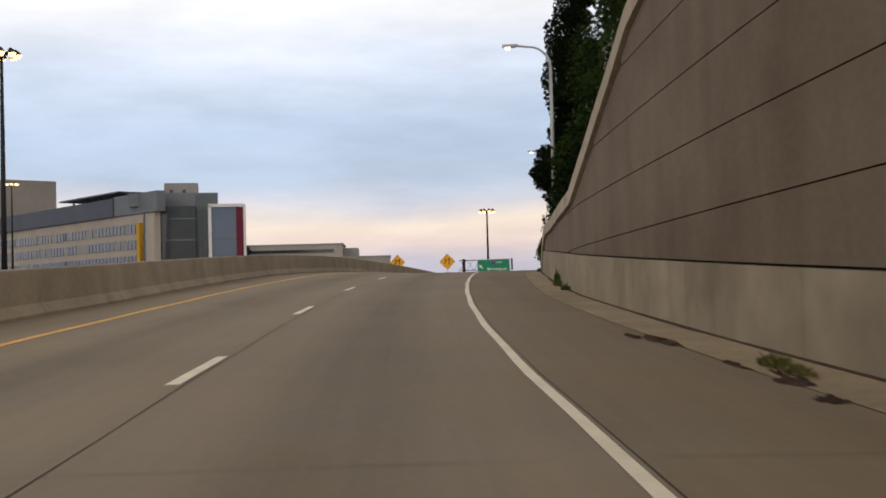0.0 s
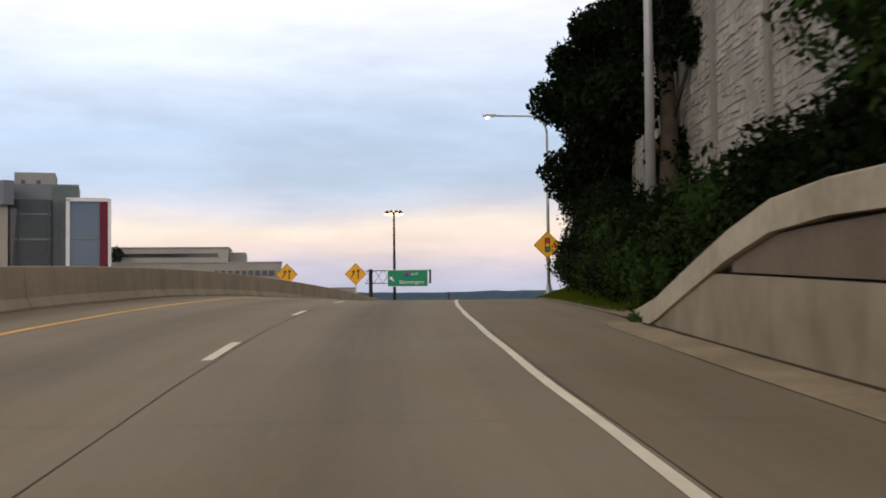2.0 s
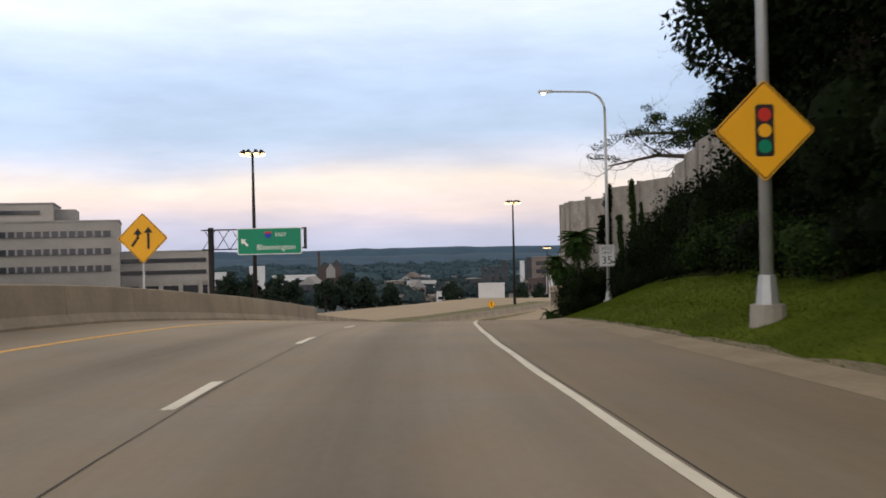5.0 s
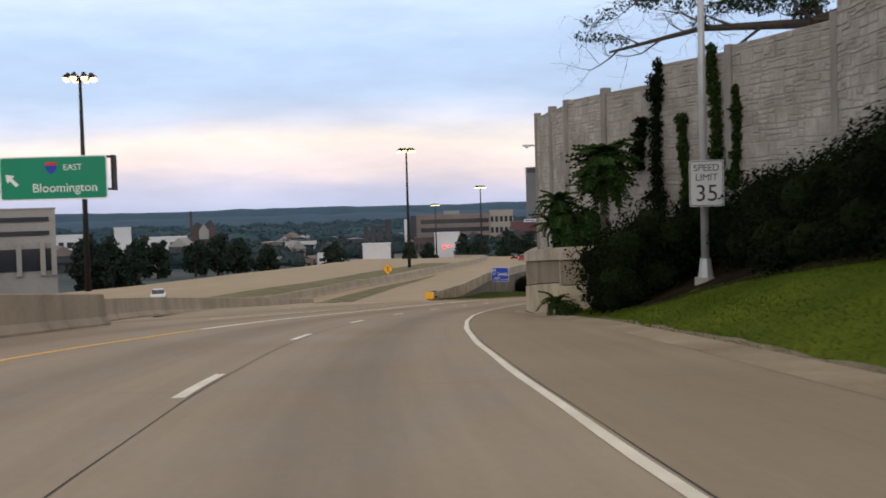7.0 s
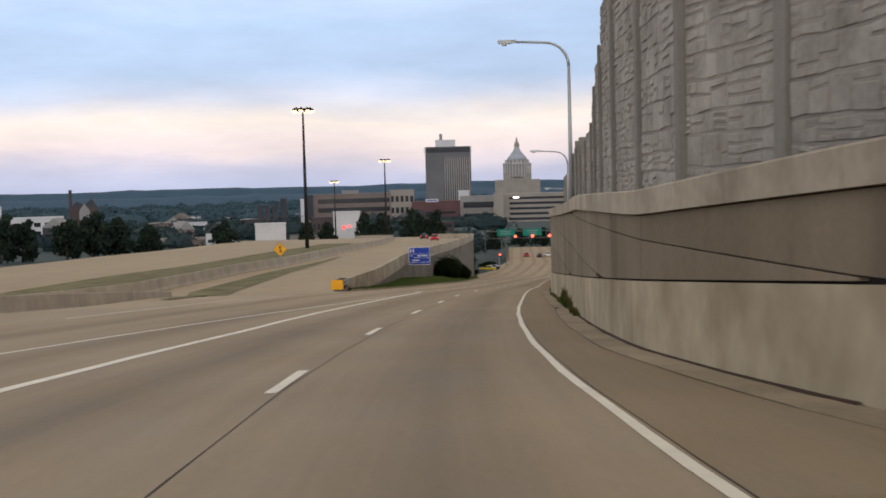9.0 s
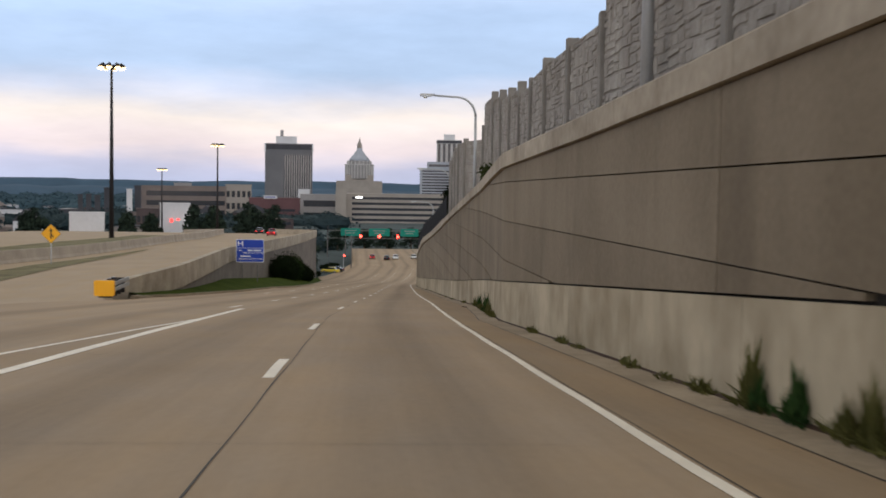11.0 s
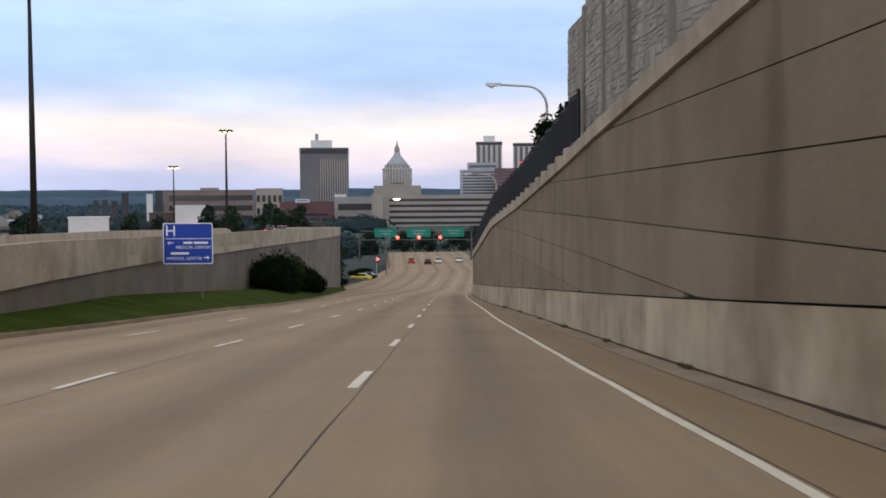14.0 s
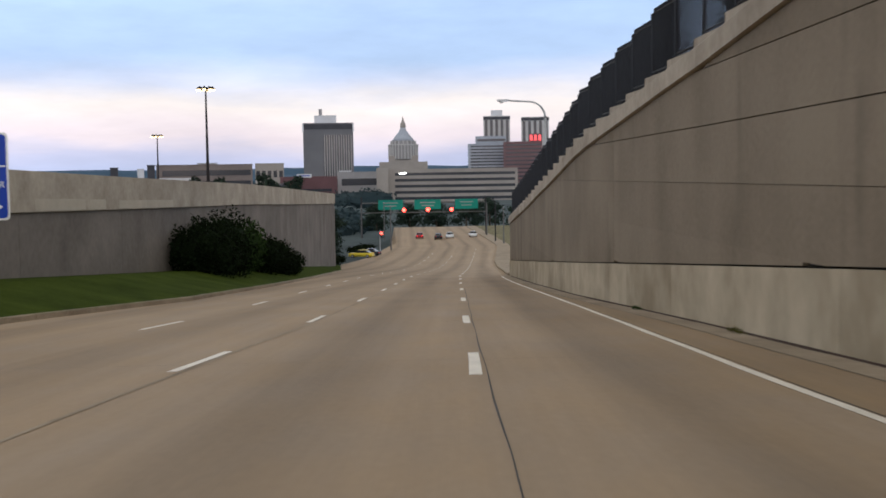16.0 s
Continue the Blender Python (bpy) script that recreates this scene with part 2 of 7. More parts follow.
REPAIR = material("repair_mortar", (0.44, 0.385, 0.30), 0.85, var=0.12, scale=0.8, fine=6, bump=0.2)
JOINT = material("dark_joint", (0.03, 0.026, 0.022), 0.9, var=0.3)
# lower face of the left wall, darker than its parapet
WALLDARK = material("dark_wall_concrete", (0.138, 0.117, 0.096), 0.9, var=0.2, scale=0.35, fine=4, bump=0.2, streak=0.12, random_piece=0.2, tint=(0.188, 0.163, 0.136))
BARRIER = material("barrier_concrete", (0.385, 0.33, 0.262), 0.88, var=0.22, scale=0.5, fine=8, bump=0.2, streak=0.5, stain=0.3)
STONE = material("cast_stone", (0.272, 0.244, 0.216), 0.9, var=0.24, scale=1.2, fine=10, bump=0.4, random_piece=0.14, tint=(0.362, 0.338, 0.306), stain=0.3)
POSTC = material("post_concrete", (0.30, 0.275, 0.245), 0.88, var=0.18, scale=0.8, fine=9, bump=0.2, streak=0.3)
BLADE = leaf_material("grass_blade", (0.055, 0.086, 0.008), (0.085, 0.112, 0.012))
POST_DARK = material("noise_wall_post", (0.235, 0.218, 0.197), 0.88, var=0.2, scale=0.8, fine=9, bump=0.2, streak=0.3)
# ground under the shrubs, much darker than SOIL
BARE_SOIL = material("near_black_soil", (0.018, 0.014, 0.009), 1.0, var=0.5, scale=1.5, fine=14, bump=0.6, spec=0.02)
GRASS = material("mown_grass", (0.052, 0.082, 0.008), 0.95, var=0.36, scale=0.33, fine=7, bump=0.25, tint=(0.090, 0.112, 0.014), spec=0.02)
# darker copy of GRASS: shade by the left wall is put into its colour
LAWN_SHADED = material("shaded_lawn", (0.030, 0.050, 0.006), 0.95, var=0.25, scale=0.5, fine=7, bump=0.25, tint=(0.050, 0.070, 0.010), spec=0.02)
SLAB_JOINT = material("slab_joint", (0.15, 0.125, 0.098), 0.85, var=0.25, scale=0.8)
SOIL = material("dark_soil", (0.045, 0.034, 0.024), 0.95, var=0.4, scale=1.0, fine=12, bump=0.5)
SAND = material("gravel_edge", (0.20, 0.165, 0.115), 0.95, var=0.35, scale=1.5, fine=18, bump=0.5)
GALV = material("galvanised_steel", (0.42, 0.43, 0.44), 0.5, 0.5, var=0.12, scale=2, fine=20, bump=0.05)
DARKSTEEL = material("weathered_dark_steel", (0.018, 0.016, 0.018), 0.6, 0.1, var=0.3, scale=2, bump=0.1)
DULLSTEEL = material("dull_grey_steel", (0.13, 0.125, 0.12), 0.6, 0.3, var=0.2, scale=2, fine=20, bump=0.05)
BLACKIRON = material("black_iron_paint", (0.012, 0.012, 0.014), 0.5, 0.1, var=0.3, scale=3, bump=0.05)
SIGN_YELLOW = material("sign_yellow", (0.86, 0.42, 0.012), 0.45, var=0.06, scale=1, bump=0, emit=0.0)
SIGN_GREEN = material("sign_green", (0.0, 0.22, 0.12), 0.45, var=0.06, scale=0.8, bump=0)
SIGN_BLUE = material("sign_blue", (0.01, 0.045, 0.36), 0.45, var=0.06, scale=0.8, bump=0)
SIGN_WHITE = material("sign_white", (0.75, 0.76, 0.74), 0.45, var=0.05, scale=1, bump=0)
# the backlit speed sign's shade is put into this darker white
SIGN_WHITE_SHADED = material("shaded_sign_white", (0.46, 0.475, 0.49), 0.5, var=0.08, scale=1.5, bump=0)
SIGN_BLACK = material("sign_black", (0.015, 0.015, 0.015), 0.5, var=0.1, bump=0)
SIGN_RED = material("sign_red", (0.55, 0.03, 0.02), 0.45, var=0.1, bump=0)
LAMP_ON = glow("lamp_lit", (1.0, 0.70, 0.34), 2.4)
LAMP_WHITE = glow("lamp_lit_white", (1.0, 0.95, 0.85), 5.0)
RED_ON = glow("signal_red_lit", (1.0, 0.05, 0.03), 9.0)
TAIL_ON = glow("tail_lamp_lit", (1.0, 0.05, 0.04), 2.0)
NEON_RED = glow("red_sign_lit", (1.0, 0.10, 0.10), 0.9)
BARK = material("bark", (0.07, 0.055, 0.042), 0.95, var=0.35, scale=3, fine=25, bump=0.6)
# foliage shade is put into the first two greens, darker than real leaves
LEAF_SHADED = leaf_material("leaf_shaded", (0.003, 0.005, 0.002), (0.010, 0.018, 0.006))
LEAF_MID = leaf_material("leaf_mid", (0.008, 0.016, 0.005), (0.032, 0.058, 0.014))
LEAF_BRIGHT = leaf_material("leaf_bright", (0.025, 0.034, 0.010), (0.065, 0.085, 0.024))
LEAF_FRESH = leaf_material("leaf_fresh", (0.012, 0.028, 0.009), (0.045, 0.088, 0.026))
BOARD_GREEN = material("board_green", (0.0, 0.20, 0.145), 0.5, var=0.08, scale=0.8, bump=0)
LEAF_WEED = leaf_material("leaf_weed", (0.050, 0.052, 0.014), (0.13, 0.125, 0.045))
LEAF_FAR = leaf_material("leaf_far", (0.014, 0.022, 0.018), (0.035, 0.052, 0.036))
DRYGRASS = material("dry_grass", (0.11, 0.10, 0.042), 0.95, var=0.4, scale=0.4, fine=12, bump=0.5, tint=(0.17, 0.15, 0.07))
DIRT = material("dirt_and_debris", (0.045, 0.026, 0.017), 0.95, var=0.5, scale=3, fine=18, bump=0.6)


# ---- alignment of the road: heading east of north and height every 20 m, from 60 m before the start ----
S0 = -60.0
HEADING = [-3.43, -3.57, -3.73, -3.4, -1.62, 1.06, 3.76, 6.66, 9.55, 12.24, 15.49, 19.69, 24.29, 27.39, 27.76, 26.85, 26.3, 26.26, 26.33, 26.33, 26.32, 26.32, 26.32, 26.32, 26.32, 26.32, 26.32, 26.32, 26.32, 26.32, 26.32, 26.32, 26.32, 26.32, 26.32, 26.32]
HEIGHT = [-3.39, -2.71, -2.02, -1.34, -0.63, 0.13, 0.79, 1.06, 0.81, 0.16, -0.93, -2.32, -3.84, -5.32, -6.78, -8.31, -9.98, -11.53, -13.03, -14.54, -16.05, -17.56, -19.07, -20.58, -22.11, -23.52, -24.57, -25.33, -25.74, -25.95, -26.2, -26.44, -26.68, -26.92, -27.16, -27.4]
KNOT = np.arange(S0, S0 + 20 * len(HEADING) - 1, 20.0)
SS = np.arange(S0, KNOT[-1] + 0.5, 1.0)
_h = np.radians(np.interp(SS, KNOT, HEADING))
_x = 3.71 + np.concatenate([[0], np.cumsum(np.sin(_h))[:-1]])
_y = -59.89 + np.concatenate([[0], np.cumsum(np.cos(_h))[:-1]])
_z = np.interp(SS, KNOT, HEIGHT)
_z = np.convolve(np.concatenate([np.full(8, _z[0]), _z, np.full(8, _z[-1])]), np.ones(17) / 17, "valid")
_z[:9] = np.interp(SS[:9], KNOT, HEIGHT)
_z[-9:] = np.interp(SS[-9:], KNOT, HEIGHT)


def lerp(s, table):
    return float(np.interp(s, [a for a, _ in table], [b for _, b in table]))


def road_z(s):
    return float(np.interp(s, SS, _z))


def heading(s):
    return float(np.interp(s, SS, _h))


# the left lane is banked up towards its barrier on the curve; the right shoulder falls towards the wall
BANK = [(-60, 0.02), (0, 0.015), (30, 0.012), (60, 0.031), (90, 0.05), (120, 0.055), (140, 0.035), (163, 0.01), (175, 0.0)]
FALL = [(-60, 0.02), (56, 0.02), (62, 0.0), (160, 0.0), (172, 0.04), (350, 0.042), (362, 0.0)]


def pave_z(s, n):
    """Height of the pavement s metres along the road and n metres to the right."""
    z = road_z(s)
    if n < -2.2:
        return z + lerp(s, BANK) * (min(-n, 12.0) - 2.2)
    d = n - float(np.interp(s, EDGE_S, EDGE_N)) - 0.1
    return z - lerp(s, FALL) * min(d, 2.5) if d > 0 else z


def at(s, n=0.0, dz=0.0):
    """The place s metres along the road, n metres to the right of the lane's middle, dz above the pavement."""
    h = heading(s)
    return Vector((np.interp(s, SS, _x) + n * math.cos(h), np.interp(s, SS, _y) - n * math.sin(h), pave_z(s, n) + dz))


def local(s, n=0.0, dz=0.0, turn=0.0):
    """The pose of a thing that faces the oncoming camera: x to the right, y along the road."""
    return Matrix.Translation(at(s, n, dz)) @ Matrix.Rotation(-heading(s) + radians(turn), 4, "Z")


class Geo:
    """Collects vertices and faces for one mesh."""

    def __init__(self):
        self.v, self.f = [], []

    def add(self, verts, faces):
        k = len(self.v)
        self.v += [tuple(p) for p in verts]
        self.f += [tuple(i + k for i in q) for q in faces]
        return self

    def box(self, x, y, z, sx, sy, sz, m=None, c=0.0):
        """A box round (x, y, z), with its edges cut by c."""
        hx, hy, hz = sx / 2, sy / 2, sz / 2
        if c <= 0:
            vs = [Vector((x + a * hx, y + b * hy, z + d * hz)) for a in (-1, 1) for b in (-1, 1) for d in (-1, 1)]
            fs = [(0, 1, 3, 2), (4, 6, 7, 5), (0, 4, 5, 1), (2, 3, 7, 6), (0, 2, 6, 4), (1, 5, 7, 3)]
        else:
            vs, ix = [], {}
            for a in (-1, 1):
                for b in (-1, 1):
                    for d in (-1, 1):
                        for k in range(3):
                            e = [hx - c, hy - c, hz - c]
                            e[k] += c
                            ix[a, b, d, k] = len(vs)
                            vs.append(Vector((x + a * e[0], y + b * e[1], z + d * e[2])))
            fs = []
            sq = ((-1, -1), (1, -1), (1, 1), (-1, 1))
            for k in range(3):
                for sgn in (-1, 1):
                    ring = []
                    for p, q in sq:
                        w = [0, 0, 0]
                        w[k], w[(k + 1) % 3], w[(k + 2) % 3] = sgn, p, q
                        ring.append(ix[w[0], w[1], w[2], k])
                    fs.append(tuple(ring if sgn > 0 else ring[::-1]))
                for p in (-1, 1):
                    for q in (-1, 1):
                        i, j = (k + 1) % 3, (k + 2) % 3
                        w0, w1 = [0, 0, 0], [0, 0, 0]
                        w0[k], w0[i], w0[j] = -1, p, q
                        w1[k], w1[i], w1[j] = 1, p, q
                        quad = (ix[w0[0], w0[1], w0[2], i], ix[w1[0], w1[1], w1[2], i], ix[w1[0], w1[1], w1[2], j], ix[w0[0], w0[1], w0[2], j])
                        fs.append(quad if p * q < 0 else quad[::-1])
            for a in (-1, 1):
                for b in (-1, 1):
                    for d in (-1, 1):
                        tri = (ix[a, b, d, 0], ix[a, b, d, 1], ix[a, b, d, 2])
                        fs.append(tri if a * b * d > 0 else tri[::-1])
        if m is not None:
            vs = [m @ p for p in vs]
        self.add(vs, fs)
        return self

    def tube(self, pts, radii, n=8, cap=True):
        pts = [Vector(p) for p in pts]
        if not hasattr(radii, "__len__"):
            radii = [radii] * len(pts)
        vs, fs = [], []
        for i, p in enumerate(pts):
            d = (pts[min(i + 1, len(pts) - 1)] - pts[max(i - 1, 0)]).normalized()
            u = d.cross(Vector((0, 0, 1)) if abs(d.z) < 0.9 else Vector((1, 0, 0))).normalized()
            w = d.cross(u)
            for k in range(n):
                a = 2 * math.pi * k / n
                vs.append(p + (u * math.cos(a) + w * math.sin(a)) * radii[i])
        for i in range(len(pts) - 1):
            for k in range(n):
                a, b = i * n + k, i * n + (k + 1) % n
                fs.append((a, a + n, b + n, b))
        if cap:
            fs.append(tuple(range(n)))
            fs.append(tuple(range(len(vs) - 1, len(vs) - 1 - n, -1)))
        self.add(vs, fs)
        return self

    def prism(self, poly, y0, y1, m=None):
        """A polygon of (x, z) pushed from y0 to y1."""
        k = len(poly)
        vs = [Vector((x, y0, z)) for x, z in poly] + [Vector((x, y1, z)) for x, z in poly]
        if m is not None:
            vs = [m @ p for p in vs]
        self.add(vs, [tuple(range(k)), tuple(range(2 * k - 1, k - 1, -1))] + [(i, i + k, (i + 1) % k + k, (i + 1) % k) for i in range(k)])
        return self

    def sweep(self, sections):
        """Skins a row of equal-sized closed outlines."""
        k = len(sections[0])
        vs = [p for sec in sections for p in sec]
        fs = []
        for i in range(len(sections) - 1):
            for j in range(k):
                a, b = i * k + j, i * k + (j + 1) % k
                fs.append((a, b, b + k, a + k))
        fs.append(tuple(range(k - 1, -1, -1)))
        fs.append(tuple(range(len(vs) - k, len(vs))))
        self.add(vs, fs)
        return self

    def grid(self, rows):
        k = len(rows[0])
        vs = [p for r in rows for p in r]
        self.add(vs, [(i * k + j, i * k + j + 1, (i + 1) * k + j + 1, (i + 1) * k + j) for i in range(len(rows) - 1) for j in range(k - 1)])
        return self

    def mesh(self, name, mat, smooth=False):
        me = bpy.data.meshes.new(name)
        me.from_pydata([tuple(p) for p in self.v], [], self.f)
        me.materials.append(mat)
        if smooth:
            me.polygons.foreach_set("use_smooth", [True] * len(me.polygons))
        me.update()
        return me


def part(name, geo, mat, parent=None, label="", smooth=False, m=None):
    ob = new(name, geo.mesh(name, mat, smooth))
    ob.parent = parent
    if m is not None:
        ob.matrix_basis = m
    if label:
        tagged(ob, label)
    return ob


def thing(name, m, label, category, group="", kind=""):
    ob = new(name)
    ob.empty_display_size = 0.2
    ob.matrix_basis = m
    return tagged(ob, label, category, group, kind)


def steps(a, b, d):
    k = max(1, int(round((b - a) / d)))
    return [a + (b - a) * i / k for i in range(k + 1)]


# ---- lines of the plan: distance along the road, metres to the right ----
EDGE = [(-60, 1.25), (0, 1.44), (15, 1.47), (30, 1.69), (45, 1.87), (60, 1.94), (75, 1.94), (90, 1.95), (105, 1.93), (120, 1.92), (135, 1.86), (150, 1.81), (165, 1.97), (180, 2.1), (190, 2.15), (198, 2.11),
        (210, 2.08), (220, 2.0), (230, 2.06), (238, 2.26), (246, 2.54), (255, 2.86), (262, 3.06), (270, 3.37), (280, 3.68), (288, 3.95), (300, 4.5), (315, 5.1), (332, 5.75), (345, 6.35), (356, 6.95), (400, 10.2), (467, 14.8), (523, 20.0), (640, 20.0)]
EDGE = [(float(q), float(np.mean(np.interp(q + np.arange(-7.0, 7.1, 1.0), [a for a, _ in EDGE], [b for _, b in EDGE])))) for q in np.arange(-60, 641, 4)]
EDGE_S, EDGE_N = np.array(EDGE).T
LANE = [(-60, -2.5), (0, -2.31), (15, -2.16), (30, -2.07), (45, -2.04), (60, -2.06), (75, -2.22), (90, -2.2), (105, -2.05), (120, -2.0), (135, -2.06), (150, -1.98), (165, -1.63), (180, -1.38),
        (195, -1.3), (210, -1.47), (225, -1.7), (240, -1.33), (255, -0.74), (270, -0.04), (285, 0.74), (300, 1.42), (311, 1.95), (329, 2.8), (361, 4.32), (440, 9.6), (467, 11.6), (523, 16), (640, 16)]
LANE2 = [(225, -5.9), (235, -5.5), (249, -5.05), (265, -4.5), (272, -4.0), (284, -3.2), (292, -2.65), (302, -1.9), (314, -1.3), (327, -0.7), (361, 0.6), (440, 5.5), (523, 12), (640, 12)]
LANE3 = [(262, -9.0), (285, -6.9), (301, -5.1), (307, -4.6), (330, -4.0), (361, -3.2), (440, 1.3), (523, 8), (640, 8)]
YELLOW = [(-60, -5.74), (0, -5.75), (30, -5.78), (60, -5.98), (90, -6.4), (110, -6.2), (132, -5.85), (140, -5.95), (150, -5.55), (159, -5.35)]
BARRIER1 = [(-60, -8.0), (0, -7.95), (30, -7.6), (60, -8.1), (90, -8.4), (120, -8.4), (138, -8.3), (150, -8.9), (160.5, -9.9)]
BARRIER2 = [(166, -13.2), (181, -16.1), (195, -18.6), (213, -20.8), (232, -23.0), (240, -24.0)]
WALL1 = [(-60, 4.9), (0, 4.85), (15, 4.65), (30, 4.6), (44, 5.0), (58, 5.25)]
VERGE = [(58, 5.2), (75, 5.2), (100, 5.3), (126, 5.25), (140, 5.5), (153, 5.6), (164, 4.6)]
WALL2 = [(154, 8.2), (162.3, 5.0), (168, 4.4), (177, 3.85), (186, 3.9), (198, 4.05), (214, 3.75), (225, 3.5), (242, 4.45), (264, 5.1), (281, 5.7), (300, 6.15), (317, 6.2), (332, 6.7),
         (346, 7.3), (361, 8.0), (362.5, 14.0), (364, 20.0)]
WALLL = [(251, -13.4), (268, -12.3), (285, -12.4), (305, -13.3), (330, -12.1), (360, -10.5), (400, -9.7), (447, -9.5), (452, -10.6), (454, -13), (454.5, -22)]
WALLL_TOP = [(251, -8.4), (268, -8.61), (285, -8.85), (305, -9.45), (330, -10.06), (360, -10.72), (400, -11.84), (452, -13.2), (455, -13.25)]
KERBL = [(250, -12.0), (256, -12.4), (262, -11.7), (275, -10.8), (285, -9.9), (305, -9.0), (318, -7.3), (340, -6.7), (366, -6.6), (420, -7.3), (452, -9.0), (462, -9.6), (489, -6.0), (543, -1.0), (640, -2.0)]
MAIN_Z = [(-60, -7), (60, -5.0), (100, -4.6), (150, -5.6), (200, -7.3), (239, -8.9), (252, -9.4), (285, -10.0), (305, -10.6), (330, -11.2), (360, -11.85), (400, -12.95), (452, -14.3), (520, -17.0), (640, -22.0)]
FARBAR = [(150, -48), (200, -40), (255, -31), (312, -28.5), (400, -27.5), (450, -30), (500, -36), (640, -70)]


def main_z(s, n):
    """Height of the ground left of the road: the level of the main carriageway, reached over a slope."""
    w = min(1, max(0, (-n - lerp(s, [(160, 11), (181, 17), (195, 19.6), (232, 22.6), (250, 12)])) / 8.0))
    w = w * w * (3 - 2 * w)
    return pave_z(s, n) * (1 - w) + lerp(s, MAIN_Z) * w if s < 250 else lerp(s, MAIN_Z)


# ---- ground ----
def ground_z(x, y):
    """The town's ground, falling to the valley; along the road it stays well below the pavement."""
    d = max(0.0, y - 120 + 0.25 * x)
    town = -10.5 - 33 * (1 - math.exp(-d / 1100.0)) + 1.2 * noise.noise(Vector((x / 160, y / 160, 3)))
    q = (_x - x) ** 2 + (_y - y) ** 2
    i = int(np.argmin(q))
    w = min(1.0, max(0.0, (math.sqrt(float(q[i])) - 85) / 60.0))
    if w >= 1:
        return town
    low = min(float(_z[i]), lerp(float(SS[i]), MAIN_Z)) - 4.0
    return low * (1 - w) + town * w


def build_ground():
    rows = []
    ys = [-900, -400, -200] + list(range(-120, 741, 30)) + [800, 870, 950, 1050, 1200, 1400, 1700, 2100, 2600, 3300, 4300]
    xs = [-3500, -2300, -1500, -1000, -700, -500, -400, -320] + list(range(-260, 421, 30)) + [480, 560, 660, 780, 940, 1150, 1500, 2000, 2800, 3800]
    for y in ys:
        rows.append([(x, y, ground_z(x, y)) for x in xs])
    g = Geo().grid(rows)
    # distance haze is put into the ground's blue-green base colour
    m = material("hazed_town_ground", (0.036, 0.058, 0.060), 0.95, var=0.4, scale=0.02, fine=0.3, bump=0, tint=(0.062, 0.085, 0.088))
    tagged(part("ground", g, m, None, "", True), "wooded town ground falling away to a river valley, haze in its colour", "ground", "", "structure")

    # the wooded bluffs on the far side of the valley, haze painted as blue
    hill = material("hazed_hill_woods", (0.042, 0.088, 0.145), 0.95, var=0.16, scale=0.012, fine=0.09, bump=0)
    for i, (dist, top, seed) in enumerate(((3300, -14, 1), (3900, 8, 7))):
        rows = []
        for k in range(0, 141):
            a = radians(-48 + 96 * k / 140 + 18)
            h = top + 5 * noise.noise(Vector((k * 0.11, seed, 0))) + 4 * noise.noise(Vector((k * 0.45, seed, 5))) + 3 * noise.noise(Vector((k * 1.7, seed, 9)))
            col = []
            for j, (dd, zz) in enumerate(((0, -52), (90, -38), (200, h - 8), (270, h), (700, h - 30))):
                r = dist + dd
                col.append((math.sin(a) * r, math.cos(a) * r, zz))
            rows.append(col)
        tagged(part("hills", Geo().grid(rows), hill, None, "", True), "wooded bluffs across the valley, blue haze painted into their colour", "hills", "", "structure")


build_ground()


def strip(name, s0, s1, left, right, dz, mat, label, category, d=2.0, cols=1, zf=None, kind="structure", parent=None, fold=None):
    rows, flat = [], []
    for s in steps(s0, s1, d):
        a = lerp(s, left) if not callable(left) else left(s)
        b = lerp(s, right) if not callable(right) else right(s)
        row = []
        across = [a + (b - a) * i / cols for i in range(cols + 1)]
        if fold is not None:
            across = [a, (a + fold) / 2, fold, (fold + b) / 2, b]
        for n in across:
            p = at(s, n, dz)
            if zf:
                p.z = zf(s, n) + dz
            row.append(p)
            flat.append((s, n - lerp(s, LANE)))
        rows.append(row)
    ob = part(name, Geo().grid(rows), mat, parent)
    layer = ob.data.uv_layers.new(name="along")
    ids = np.empty(len(ob.data.loops), int)
    ob.data.loops.foreach_get("vertex_index", ids)
    layer.data.foreach_set("uv", np.array(flat, float)[ids].ravel())
    if parent is None:
        tagged(ob, label, category, "", kind)
    return ob


def off(table, d):
    return [(s, n + d) for s, n in table]


def road_left(s):
    return lerp(s, BARRIER1) - 0.3 if s < 160 else (lerp(s, [(160, -10.2), (175, -13.5), (239, -14.2), (250, -12.05)]) if s < 250 else lerp(s, KERBL) - 0.02)


def road_right(s):
    return lerp(s, EDGE) + 0.105


def shoulder_right(s):
    if s < 58:
        return lerp(s, WALL1) - 0.85
    if s < 166:
        return lerp(s, VERGE)
    return lerp(s, WALL2) - 0.65 if s < 360 else lerp(s, EDGE) + 0.5


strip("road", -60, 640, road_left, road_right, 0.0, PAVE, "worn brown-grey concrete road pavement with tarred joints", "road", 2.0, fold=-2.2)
strip("shoulder", -60, 640, road_right, shoulder_right, -0.001, SHOULDER, "stained concrete road shoulder beside the wall", "shoulder", 2.0, 2)
strip("gutter", 96, 166, lambda s: lerp(s, VERGE) - 0.62, lambda s: lerp(s, VERGE) + 0.12, 0.0, GUTTER, "pale concrete gutter along the grass slope", "gutter", 2.0, 3,
      lambda s, n: road_z(s) + 0.003 + 0.07 * max(0, n - lerp(s, VERGE) + 0.62))
